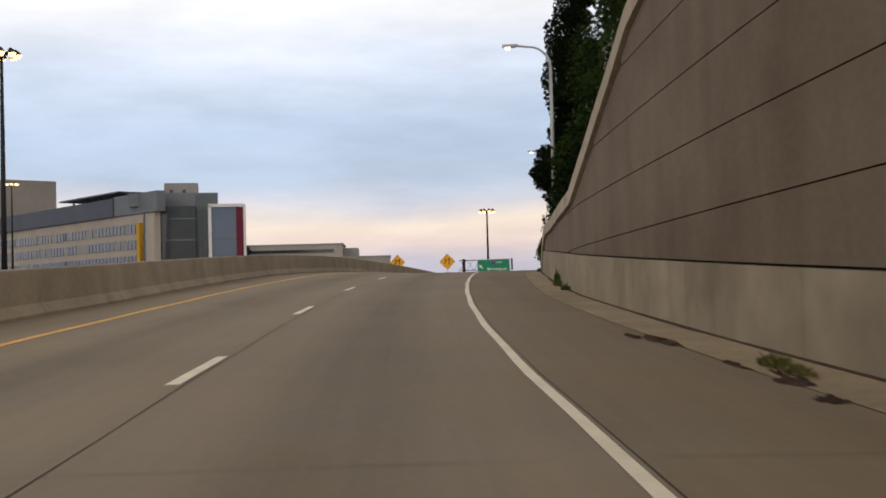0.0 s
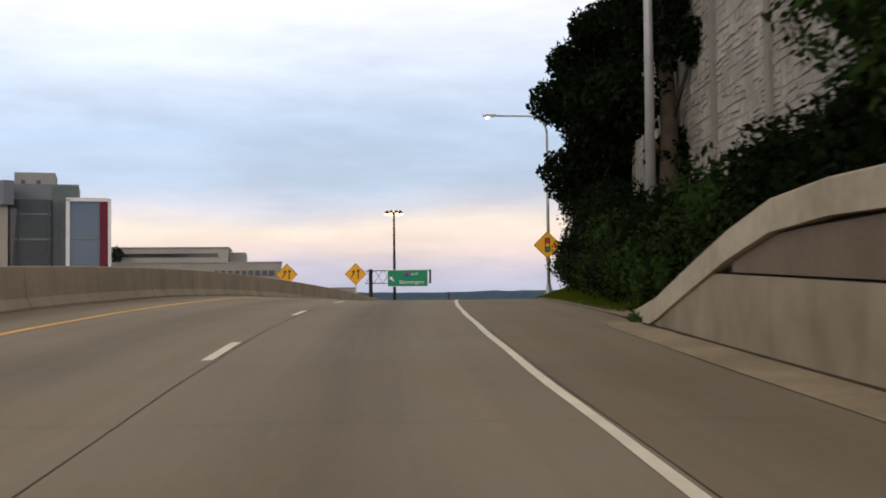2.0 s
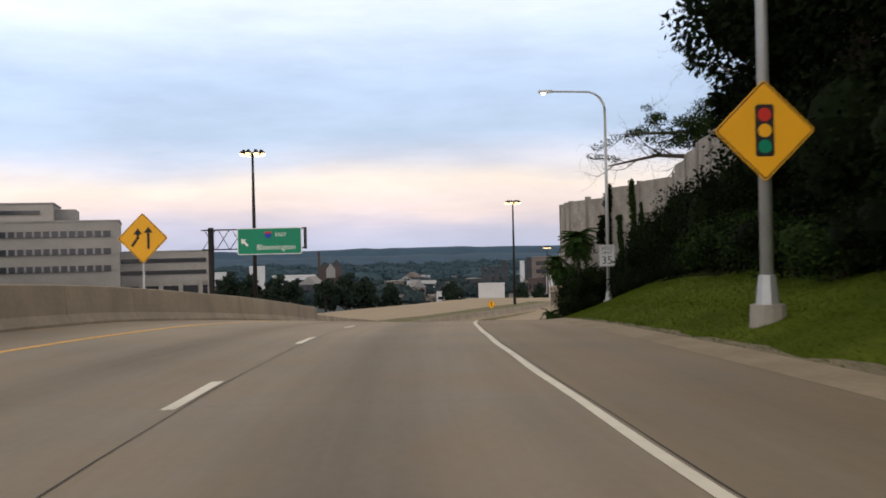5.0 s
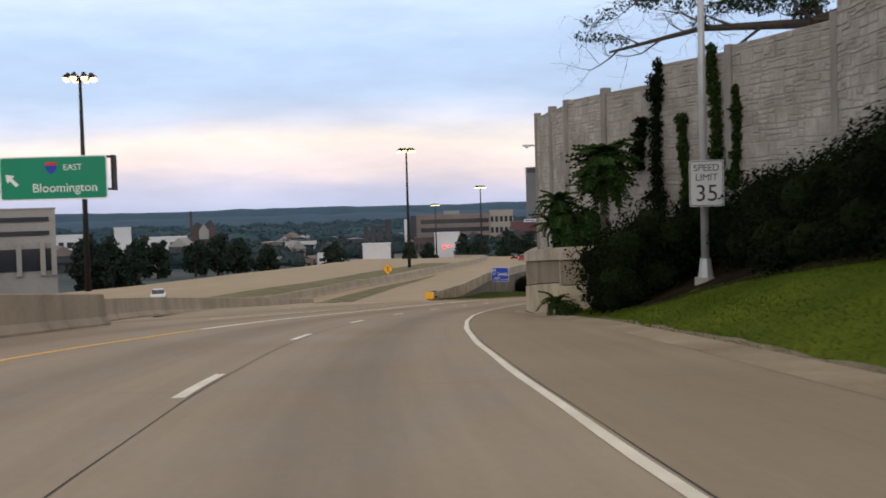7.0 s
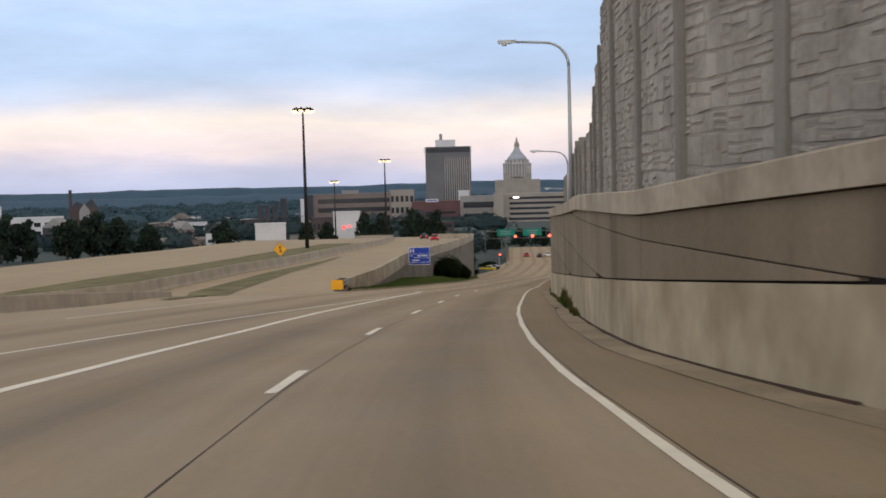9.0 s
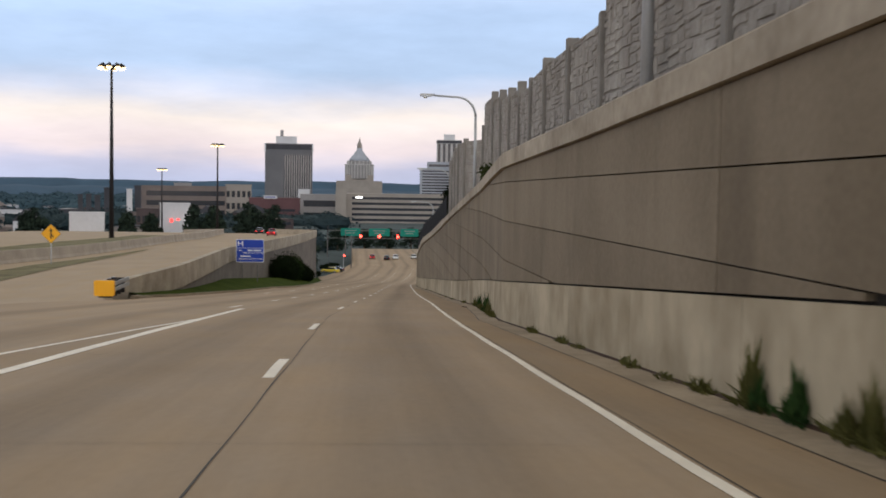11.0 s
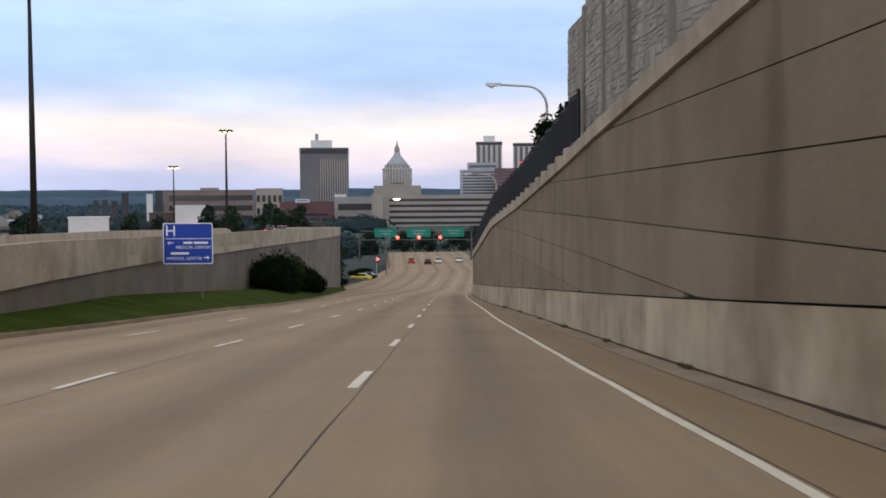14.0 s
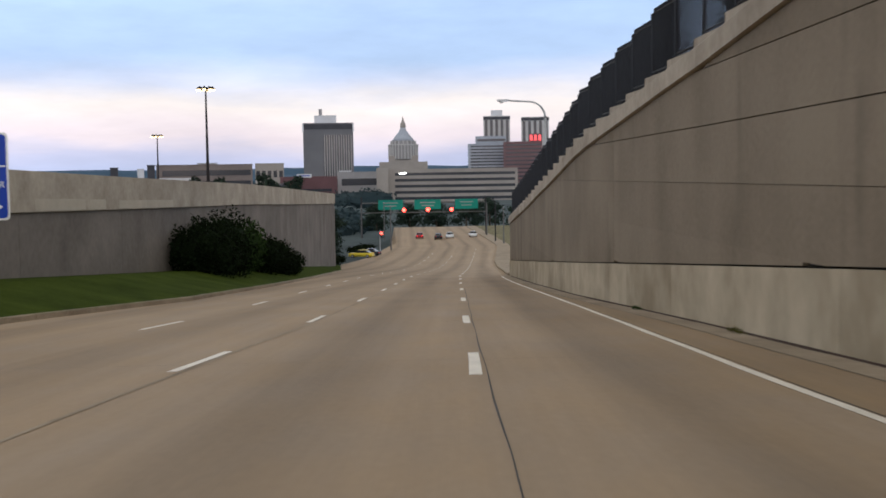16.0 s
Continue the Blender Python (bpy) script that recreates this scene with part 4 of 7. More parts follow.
# ---- lamps, masts and signs ----
def street_lamp(s, n, h, arm, lit=True, dz=0.0, base=True):
    root = thing("street_lamp", local(s, n, dz), "tall grey galvanised street lamp with a curved arm" + (", lit" if lit else ""), "street lamp", "street lamps")
    part("pole", Geo().tube([(0, 0, 0), (0, 0, h * 0.5), (0, 0, h - 1.2)], [0.115, 0.095, 0.075], 10), GALV, root, "", True)
    pts = [(0, 0, h - 1.2)]
    for k in range(1, 8):
        a = math.pi / 2 * k / 7
        pts.append((-1.1 * (1 - math.cos(a)), 0, h - 1.2 + 1.1 * math.sin(a)))
    pts.append((-arm, 0, h - 0.02))
    part("arm", Geo().tube(pts, [0.07] * 4 + [0.055] * 5, 8), GALV, root, "", True)
    g = Geo()
    g.sweep([[(-arm - x, -w, h - 0.05 - d), (-arm - x, w, h - 0.05 - d), (-arm - x, w * 0.7, h + 0.07), (-arm - x, -w * 0.7, h + 0.07)] for x, w, d in ((-0.1, 0.06, 0.0), (0.1, 0.14, 0.04), (0.5, 0.17, 0.06), (0.72, 0.1, 0.02))])
    head = part("lamp_head", g, GALV, root)
    part("lens", Geo().tube([(-arm - 0.42, 0, h - 0.10), (-arm - 0.42, 0, h - 0.19)], [0.16, 0.09], 10), LAMP_WHITE if lit else SIGN_WHITE, head, "", True)
    if base:
        g = Geo()
        g.tube([(0, 0, -0.3), (0, 0, 0.12)], [0.32, 0.30], 12)
        part("footing", g, POSTC, root)
        part("base", Geo().tube([(0, 0, 0.1), (0, 0, 0.62)], [0.21, 0.15], 8), GALV, root)
    return root


def light_mast(x, y, ztop, h):
    root = thing("light_mast", Matrix.Translation((x, y, ztop - h)), "very tall dark steel mast with a ring of lit floodlights", "light mast", "light masts")
    part("pole", Geo().tube([(0, 0, 0), (0, 0, h * 0.5), (0, 0, h - 0.2)], [0.36, 0.27, 0.16], 12), DARKSTEEL, root, "", True)
    part("ring", Geo().tube([(0.9 * math.cos(a), 0.75 * math.sin(a), h - 0.25) for a in [i * math.pi / 6 for i in range(13)]], 0.06, 6, False), DARKSTEEL, root)
    for i in range(8):
        a = i * math.pi / 4 + 0.3
        c, sn_ = math.cos(a), math.sin(a)
        lum = part("floodlight", Geo().tube([(1.25 * c, 1.25 * sn_, h + 0.15), (1.55 * c, 1.55 * sn_, h - 0.4)], [0.16, 0.46], 10), DARKSTEEL, root)
        part("lens", Geo().tube([(1.552 * c, 1.552 * sn_, h - 0.405), (1.60 * c, 1.60 * sn_, h - 0.72)], [0.43, 0.30], 10), LAMP_ON, lum)
        part("bracket", Geo().tube([(0, 0, h - 0.25), (1.3 * c, 1.3 * sn_, h - 0.1)], 0.05, 5), DARKSTEEL, root)
    return root


light_mast(-45.0, 118.8, 25.6, 30.0)
light_mast(-117.7, 316.9, 32.0, 30.0)
light_mast(10.0, 259.2, 17.2, 24.4)
light_mast(74.5, 352.3, 13.2, 24.4)
light_mast(140.7, 493.9, 7.6, 24.4)
light_mast(161.9, 613.8, 2.1, 24.4)


def text(body, size, mat, parent, x, z, y=-0.035, label="", align="CENTER", squeeze=1.0):
    cu = bpy.data.curves.new("letters", "FONT")
    cu.body = body
    cu.size = size
    cu.extrude = 0.002
    cu.align_x = align
    cu.align_y = "CENTER"
    ob = bpy.data.objects.new("letters", cu)
    me = bpy.data.meshes.new_from_object(ob)
    bpy.data.objects.remove(ob)
    me.materials.clear()
    me.materials.append(mat)
    ob = new("letters", me)
    ob.parent = parent
    ob.matrix_basis = Matrix.Translation((x, y, z)) @ Matrix.Rotation(radians(90), 4, "X") @ Matrix.Diagonal((squeeze, 1, 1, 1))
    return ob


def rounded(w, h, r, k=4):
    pts = []
    for cx, cz, a0 in ((w / 2 - r, h / 2 - r, 0), (-w / 2 + r, h / 2 - r, 90), (-w / 2 + r, -h / 2 + r, 180), (w / 2 - r, -h / 2 + r, 270)):
        for i in range(k + 1):
            a = radians(a0 + 90 * i / k)
            pts.append((cx + r * math.cos(a), cz + r * math.sin(a)))
    return pts


def shifted(poly, dx, dz, turn=0.0):
    c, s = math.cos(radians(turn)), math.sin(radians(turn))
    return [(x * c - z * s + dx, x * s + z * c + dz) for x, z in poly]


def arrow(x, z, ln, w, head, turn):
    """An arrow that points up before it is turned."""
    return shifted([(-w, 0), (w, 0), (w, ln - head), (head * 0.75, ln - head), (0, ln), (-head * 0.75, ln - head), (-w, ln - head)], x, z, turn)


def diamond_sign(m, side, zc, kind, ground, label):
    root = thing("warning_sign", m, label, "road sign", "warning signs")
    if ground is not None:
        part("post", Geo().box(0, 0.05, (zc + ground) / 2, 0.07, 0.05, zc - ground), GALV, root)
    plate = part("plate", Geo().prism(shifted(rounded(side, side, 0.06), 0, zc, 45), -0.012, 0.012), SIGN_YELLOW, root)
    part("border", Geo().prism(shifted(rounded(side * 0.97, side * 0.97, 0.05), 0, zc, 45), -0.0135, -0.012), SIGN_BLACK, plate)
    part("field", Geo().prism(shifted(rounded(side * 0.935, side * 0.935, 0.045), 0, zc, 45), -0.0155, -0.0135), SIGN_YELLOW, plate)
    y0, y1 = -0.019, -0.0155
    if kind == "signal":
        part("symbol", Geo().prism(shifted(rounded(side * 0.26, side * 0.72, 0.05), 0, zc), y0, y1), SIGN_BLACK, plate)
        for dz, mt in ((0.22, SIGN_RED), (0, SIGN_YELLOW), (-0.22, SIGN_GREEN)):
            part("disc", Geo().tube([(0, y0 - 0.003, zc + dz * side), (0, y0, zc + dz * side)], side * 0.095, 16), mt, plate)
    elif kind == "lanes":
        part("symbol", Geo().prism(arrow(0.16 * side, zc - 0.3 * side, 0.62 * side, 0.035 * side, 0.17 * side, 0), y0, y1), SIGN_BLACK, plate)
        part("symbol", Geo().prism(arrow(-0.30 * side, zc - 0.22 * side, 0.30 * side, 0.035 * side, 0.0, -35), y0, y1), SIGN_BLACK, plate)
        part("symbol", Geo().prism(arrow(-0.13 * side, zc - 0.02 * side, 0.30 * side, 0.035 * side, 0.17 * side, 0), y0, y1), SIGN_BLACK, plate)
    else:
        part("symbol", Geo().prism(arrow(0.0, zc - 0.36 * side, 0.74 * side, 0.045 * side, 0.2 * side, 0), y0, y1), SIGN_BLACK, plate)
        part("symbol", Geo().prism(arrow(0.20 * side, zc - 0.28 * side, 0.30 * side, 0.035 * side, 0.0, 35), y0, y1), SIGN_BLACK, plate)
    return root


diamond_sign(local(129.0, -10.0, -0.35), 1.3, 3.25, "lanes", 0.9, "yellow diamond sign with two black arrows behind the barrier")
m = local(122.3, -13.9, -0.53)
diamond_sign(m, 1.2, 2.85, "lanes", -3.5, "yellow diamond sign with merging black arrows behind the barrier")
m = Matrix.Translation((51.5, 283.2, -10.0)) @ Matrix.Rotation(radians(-24), 4, "Z")
diamond_sign(m, 1.12, 2.45, "merge", 0.0, "yellow diamond merge sign on a thin post in the grass strip")
street_lamp(107.2, 6.4, 11.2, 3.25, True, 0.55)
diamond_sign(local(107.0, 6.35, 0.55), 1.22, 3.05, "signal", None, "yellow diamond sign with a traffic signal symbol on a lamp pole")
street_lamp(60.3, 6.0, 10.0, 1.75, True, 1.75)
street_lamp(154.0, 8.35, 12.0, 3.0, True, 1.0)
for s, n in ((211, 4.4), (258.5, 5.75), (304, 8.1), (355, 9.9)):
    street_lamp(s, n, 8.9, 2.5, False, 3.0, False)


def speed_sign():
    root = thing("speed_limit_sign", local(153.5, 8.28, 1.0), "white speed limit sign strapped to a lamp pole", "road sign")
    zc = 2.6
    plate = part("plate", Geo().prism(shifted(rounded(0.91, 1.22, 0.06), 0, zc), -0.15, -0.135), SIGN_WHITE_SHADED, root)
    part("border", Geo().prism(shifted(rounded(0.87, 1.18, 0.05), 0, zc), -0.1515, -0.15), SIGN_BLACK, plate)
    part("field", Geo().prism(shifted(rounded(0.835, 1.145, 0.045), 0, zc), -0.1535, -0.1515), SIGN_WHITE_SHADED, plate)
    text("SPEED", 0.25, SIGN_BLACK, plate, 0, zc + 0.40, -0.157)
    text("LIMIT", 0.25, SIGN_BLACK, plate, 0, zc + 0.15, -0.157)
    text("35", 0.62, SIGN_BLACK, plate, 0, zc - 0.28, -0.157)
    part("band", Geo().box(0, -0.06, zc + 0.35, 0.26, 0.15, 0.04).box(0, -0.06, zc - 0.35, 0.26, 0.15, 0.04), GALV, root)


speed_sign()


def guide_sign():
    m = Matrix.Translation((7.85, 182.3, -6.2)) @ Matrix.Rotation(radians(-17), 4, "Z")
    root = thing("guide_sign", m, "green overhead direction sign on a dark truss arm", "road sign")
    part("post", Geo().tube([(-5.0, 0.5, 0), (-5.0, 0.5, 10.65)], 0.24, 10), DARKSTEEL, root)
    g = Geo()
    for z in (8.85, 10.45):
        for y in (0.15, 0.75):
            g.tube([(-5.7, y, z), (2.85, y, z)], 0.055, 6)
    part("chord", g, DARKSTEEL, root)
    for i in range(7):
        x = -5.6 + i * 1.15
        part("brace", Geo().tube([(x, 0.15, 8.85), (x + 1.1, 0.15, 10.45)], 0.035, 5), DARKSTEEL, root)
        part("brace", Geo().tube([(x, 0.75, 10.45), (x + 1.1, 0.15, 8.85)], 0.03, 5), DARKSTEEL, root)
    part("end_frame", Geo().box(2.85, 0.45, 9.65, 0.1, 0.75, 1.75), DARKSTEEL, root)
    zc = 9.45
    plate = part("plate", Geo().prism(shifted(rounded(5.3, 2.15, 0.15), 0, zc), -0.05, 0.0), SIGN_WHITE, root)
    part("field", Geo().prism(shifted(rounded(5.18, 2.03, 0.12), 0, zc), -0.053, -0.05), SIGN_GREEN, plate)
    part("shield", Geo().prism(shifted([(-0.26, 0.28), (0.26, 0.28), (0.3, 0.05), (0.18, -0.2), (0, -0.32), (-0.18, -0.2), (-0.3, 0.05)], -0.1, zc + 0.5), -0.057, -0.053), SIGN_BLUE, plate)
    part("shield_top", Geo().prism(shifted([(-0.26, 0.28), (0.26, 0.28), (0.29, 0.12), (-0.29, 0.12)], -0.1, zc + 0.5), -0.06, -0.057), SIGN_RED, plate)
    text("EAST", 0.42, SIGN_WHITE, plate, 0.95, zc + 0.5, -0.058)
    text("Bloomington", 0.62, SIGN_WHITE, plate, 0.55, zc - 0.5, -0.058)
    part("arrow", Geo().prism(arrow(-1.78, zc - 0.35, 0.8, 0.09, 0.36, 45), -0.057, -0.053), SIGN_WHITE, plate)


guide_sign()


def hospital_sign():
    root = thing("hospital_sign", local(308.2, -11.5, 0.1), "blue hospital direction sign on two posts in the grass", "road sign")
    zc = 3.6
    for x in (-0.75, 0.75):
        part("post", Geo().box(x, 0.06, 1.9, 0.10, 0.07, 3.9), DULLSTEEL, root)
        part("footing", Geo().box(x, 0.06, 0.06, 0.35, 0.3, 0.2, None, 0.03), POSTC, root)
    plate = part("plate", Geo().prism(shifted(rounded(2.76, 2.3, 0.12), 0, zc), -0.02, 0.0), SIGN_WHITE, root)
    part("field", Geo().prism(shifted(rounded(2.66, 2.2, 0.10), 0, zc), -0.023, -0.02), SIGN_BLUE, plate)
    part("rule", Geo().box(0, -0.025, zc + 0.27, 2.62, 0.004, 0.035), SIGN_WHITE, plate)
    text("H", 0.85, SIGN_WHITE, plate, -0.95, zc + 0.68, -0.028)
    part("lettering", Geo().box(0.0, -0.025, zc + 0.04, 0.5, 0.004, 0.12).box(0.72, -0.025, zc + 0.04, 0.78, 0.004, 0.12), SIGN_WHITE, plate)
    text("MEDICAL CENTER", 0.24, SIGN_WHITE, plate, 0.3, zc - 0.22, -0.028)
    part("lettering", Geo().box(-0.45, -0.025, zc - 0.55, 1.0, 0.004, 0.12), SIGN_WHITE, plate)
    text("MEDICAL CENTER", 0.24, SIGN_WHITE, plate, -0.2, zc - 0.84, -0.028)
    part("arrow", Geo().prism(arrow(-0.8, zc + 0.04, 0.34, 0.028, 0.14, 90), -0.027, -0.023), SIGN_WHITE, plate)
    part("arrow", Geo().prism(arrow(0.86, zc - 0.80, 0.34, 0.028, 0.14, -90), -0.027, -0.023), SIGN_WHITE, plate)


hospital_sign()


def crash_cushion():
    root = thing("crash_cushion", local(247.6, -12.95, 0), "yellow-nosed crash cushion before the parapet", "crash cushion")
    part("nose", Geo().prism(shifted(rounded(0.95, 0.75, 0.08), 0, 0.55), -0.12, 0.12), SIGN_YELLOW, root, "yellow plate")
    for i in range(4):
        for x in (-0.36, 0.36):
            g = Geo()
            for z in (0.45, 0.72):
                g.box(x, 0.65 + i * 0.95, z, 0.05, 0.98, 0.2, None, 0.02)
            part("rail", g, GALV, root)
        part("diaphragm", Geo().box(0, 0.2 + i * 0.95, 0.45, 0.66, 0.06, 0.75), DARKSTEEL, root)


crash_cushion()


# ---- planting ----
def leaves(rng, lobes, count, size, droop=0.0, inner=0.55):
    """Leaf quads scattered over the skins of several lobes (x, y, z, rx, ry, rz), with rough dark hearts inside them."""
    lob = np.array(lobes, float)
    area = (lob[:, 3] * lob[:, 4] + lob[:, 3] * lob[:, 5] + lob[:, 4] * lob[:, 5])
    pick = rng.choice(len(lob), count, p=area / area.sum())
    d = rng.normal(size=(count, 3))
    d /= np.linalg.norm(d, axis=1)[:, None]
    r = 0.50 + 0.58 * rng.random(count) ** 0.6 + 0.10 * np.sin(d[:, 0] * 7 + d[:, 2] * 9 + pick)
    c = lob[pick, :3] + d * lob[pick, 3:] * r[:, None]
    c[:, 2] -= droop * rng.random(count)
    u = rng.normal(size=(count, 3)) + d * 0.4
    u /= np.linalg.norm(u, axis=1)[:, None]
    v = np.cross(u, rng.normal(size=(count, 3)) + d)
    v /= np.linalg.norm(v, axis=1)[:, None] + 1e-9
    sz = size * (0.6 + 0.8 * rng.random(count))
    u *= sz[:, None]
    v *= (sz * 0.55)[:, None]
    vs = np.empty((count, 4, 3))
    vs[:, 0], vs[:, 1], vs[:, 2], vs[:, 3] = c - u, c - v * 0.9, c + u, c + v * 0.9
    verts = vs.reshape(-1, 3).tolist()
    faces = (np.arange(count)[:, None] * 4 + np.arange(4)).tolist()
    for x, y, z, rx, ry, rz in lobes:
        k = len(verts)
        m, n = 6, 9
        for i in range(m + 1):
            th = math.pi * i / m
            for j in range(n):
                ph = 2 * math.pi * j / n
                w = inner * (0.85 + 0.3 * rng.random())
                verts.append((x + rx * w * math.sin(th) * math.cos(ph), y + ry * w * math.sin(th) * math.sin(ph), z + rz * w * math.cos(th)))
        for i in range(m):
            for j in range(n):
                faces.append((k + i * n + j, k + (i + 1) * n + j, k + (i + 1) * n + (j + 1) % n, k + i * n + (j + 1) % n))
    return verts, faces


def foliage(name, rng, lobes, count, size, mat, parent, droop=0.0, inner=0.55):
    v, f = leaves(rng, lobes, count, size, droop, inner)
    g = Geo()
    g.v, g.f = v, f
    return part(name, g, mat, parent)


def tree(place, h, r, seed, mat, label, count=5000, size=0.17, trunk=0.22, low=0.22, group="trees", wide=1.0):
    """A broadleaf tree: tapered trunk, limbs, and a crown of leaves in uneven lobes."""
    rng = np.random.default_rng(seed)
    root = thing("tree", Matrix.Translation(place), label, "tree", group)
    lean = rng.normal(size=2) * 0.25
    part("trunk", Geo().tube([(0, 0, -0.4), (0.05, 0, h * 0.25), (lean[0] * 0.5, lean[1] * 0.5, h * 0.55), (lean[0], lean[1], h * 0.85)], [trunk * 1.3, trunk, trunk * 0.6, trunk * 0.2], 9), BARK, root, "", True)
    lobes = []
    k = 9
    for i in range(k):
        a = i * 2.4 + rng.random()
        t = (i + 0.5) / k
        rad = r * (0.62 - 0.35 * abs(t - 0.4)) * (0.7 + 0.6 * rng.random())
        z = h * (low + (0.94 - low) * t)
        x, y = math.cos(a) * rad * wide, math.sin(a) * rad
        q = r * (0.42 + 0.16 * rng.random()) * (1.05 - 0.45 * t)
        lobes.append((x, y, z, q * wide, q, q * 0.8))
        part("limb", Geo().tube([(0, 0, h * (low * 0.7 + 0.45 * t)), (x * 0.5, y * 0.5, z * 0.93), (x, y, z)], [trunk * 0.4, trunk * 0.22, 0.03], 5), BARK, root, "", True)
    lobes.append((lean[0], lean[1], h * 0.62, r * 0.62 * wide, r * 0.62, h * 0.28))
    foliage("crown", rng, lobes, count, size, mat, root)
    return root


def bush(place, rx, ry, h, seed, mat, label, count=1800, size=0.11, name="bush", category="bush", inner=0.55):
    rng = np.random.default_rng(seed)
    root = thing(name, Matrix.Translation(place), label, category, "bushes")
    lobes = []
    for i in range(7):
        a = i * 2.4
        q = 0.35 + 0.5 * rng.random()
        lobes.append((math.cos(a) * rx * q * 0.8, math.sin(a) * ry * q * 0.8, h * (0.32 + 0.34 * rng.random()), rx * 0.52, ry * 0.52, h * 0.36))
    lobes.append((0, 0, h * 0.45, rx * 0.75, ry * 0.75, h * 0.45))
    for i in range(4):
        a = i * 1.7 + seed
        part("stem", Geo().tube([(0, 0, -0.15), (math.cos(a) * rx * 0.3, math.sin(a) * ry * 0.3, h * 0.5)], [0.05, 0.02], 5), BARK, root)
    foliage("foliage", rng, lobes, count, size, mat, root, 0.0, inner)
    return root


def on_slope(s, n):
    p = at(s, n)
    p.z = slope_z(s, n)
    return p


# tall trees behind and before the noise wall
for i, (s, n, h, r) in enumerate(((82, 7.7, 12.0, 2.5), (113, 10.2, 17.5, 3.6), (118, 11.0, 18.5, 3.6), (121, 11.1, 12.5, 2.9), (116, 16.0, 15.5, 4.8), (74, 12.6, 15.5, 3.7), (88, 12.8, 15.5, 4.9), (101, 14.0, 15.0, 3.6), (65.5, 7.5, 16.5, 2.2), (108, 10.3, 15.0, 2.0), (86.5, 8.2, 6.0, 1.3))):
    tree(on_slope(s, n), h, r, 20 + i, LEAF_SHADED, "tall dense dark green tree on the bank by the noise wall", 27000, 0.105, 0.24, 0.24 if s == 82 else 0.16)
# trees and shrubs above the first wall
for i, (s, n, h, r) in enumerate(((38, 9.5, 9.0, 3.4), (46, 7.4, 4.6, 2.2), (33, 8.0, 7.5, 2.8), (28, 9.0, 7.5, 3.0), (50, 8.4, 11.5, 3.3))):
    tree(on_slope(s, n), h, r, 40 + i, LEAF_MID, "dark green tree growing above the retaining wall", 16000, 0.085, 0.14, 0.1)
for i, (s, n, rx, h) in enumerate(((30, 6.6, 1.5, 2.4), (34.5, 6.5, 1.6, 2.6), (39, 6.4, 1.5, 2.2), (43, 6.3, 1.3, 1.9), (47.5, 6.4, 1.4, 2.0), (51.5, 6.6, 1.4, 2.3), (55.5, 6.5, 1.3, 2.6), (59.8, 6.4, 1.2, 2.3), (63, 7.4, 1.6, 2.4), (67.5, 7.3, 1.7, 2.3),
                                   (72, 7.6, 1.9, 3.2), (77, 8.0, 2.1, 3.8), (82, 8.2, 2.2, 3.2), (87.5, 8.4, 2.0, 1.9), (93, 8.8, 2.1, 2.0), (98.5, 9.0, 2.1, 2.6), (104, 9.2, 2.2, 3.5), (110, 9.6, 2.3, 4.2), (116, 10.0, 2.2, 4.4), (122, 10.2, 2.0, 3.6))):
    bush(on_slope(s, n), rx, rx * 1.35, h, 60 + i, LEAF_MID if i % 3 == 0 and s < 70 else LEAF_SHADED, "leafy green shrub on the bank above the road", 6500, 0.075)
bush(on_slope(58.9, 5.75) - Vector((0, 0, 0.1)), 0.75, 0.9, 2.0, 90, LEAF_MID, "leafy shrub at the end of the retaining wall", 3500, 0.065)
bush(on_slope(62, 6.0), 0.9, 1.2, 1.5, 91, LEAF_MID, "leafy shrub at the end of the retaining wall", 3000, 0.065)


BANK_FOOT = [(62, 5.6), (66, 5.6), (70.5, 5.8), (78, 6.0), (88, 7.8), (95, 8.2), (103, 8.1), (110, 7.7), (122, 8.7), (135, 9.1), (141, 9.1), (147, 8.6), (150, 8.2), (152.3, 7.4), (153.6, 6.3), (155.5, 5.7), (162, 5.3)]


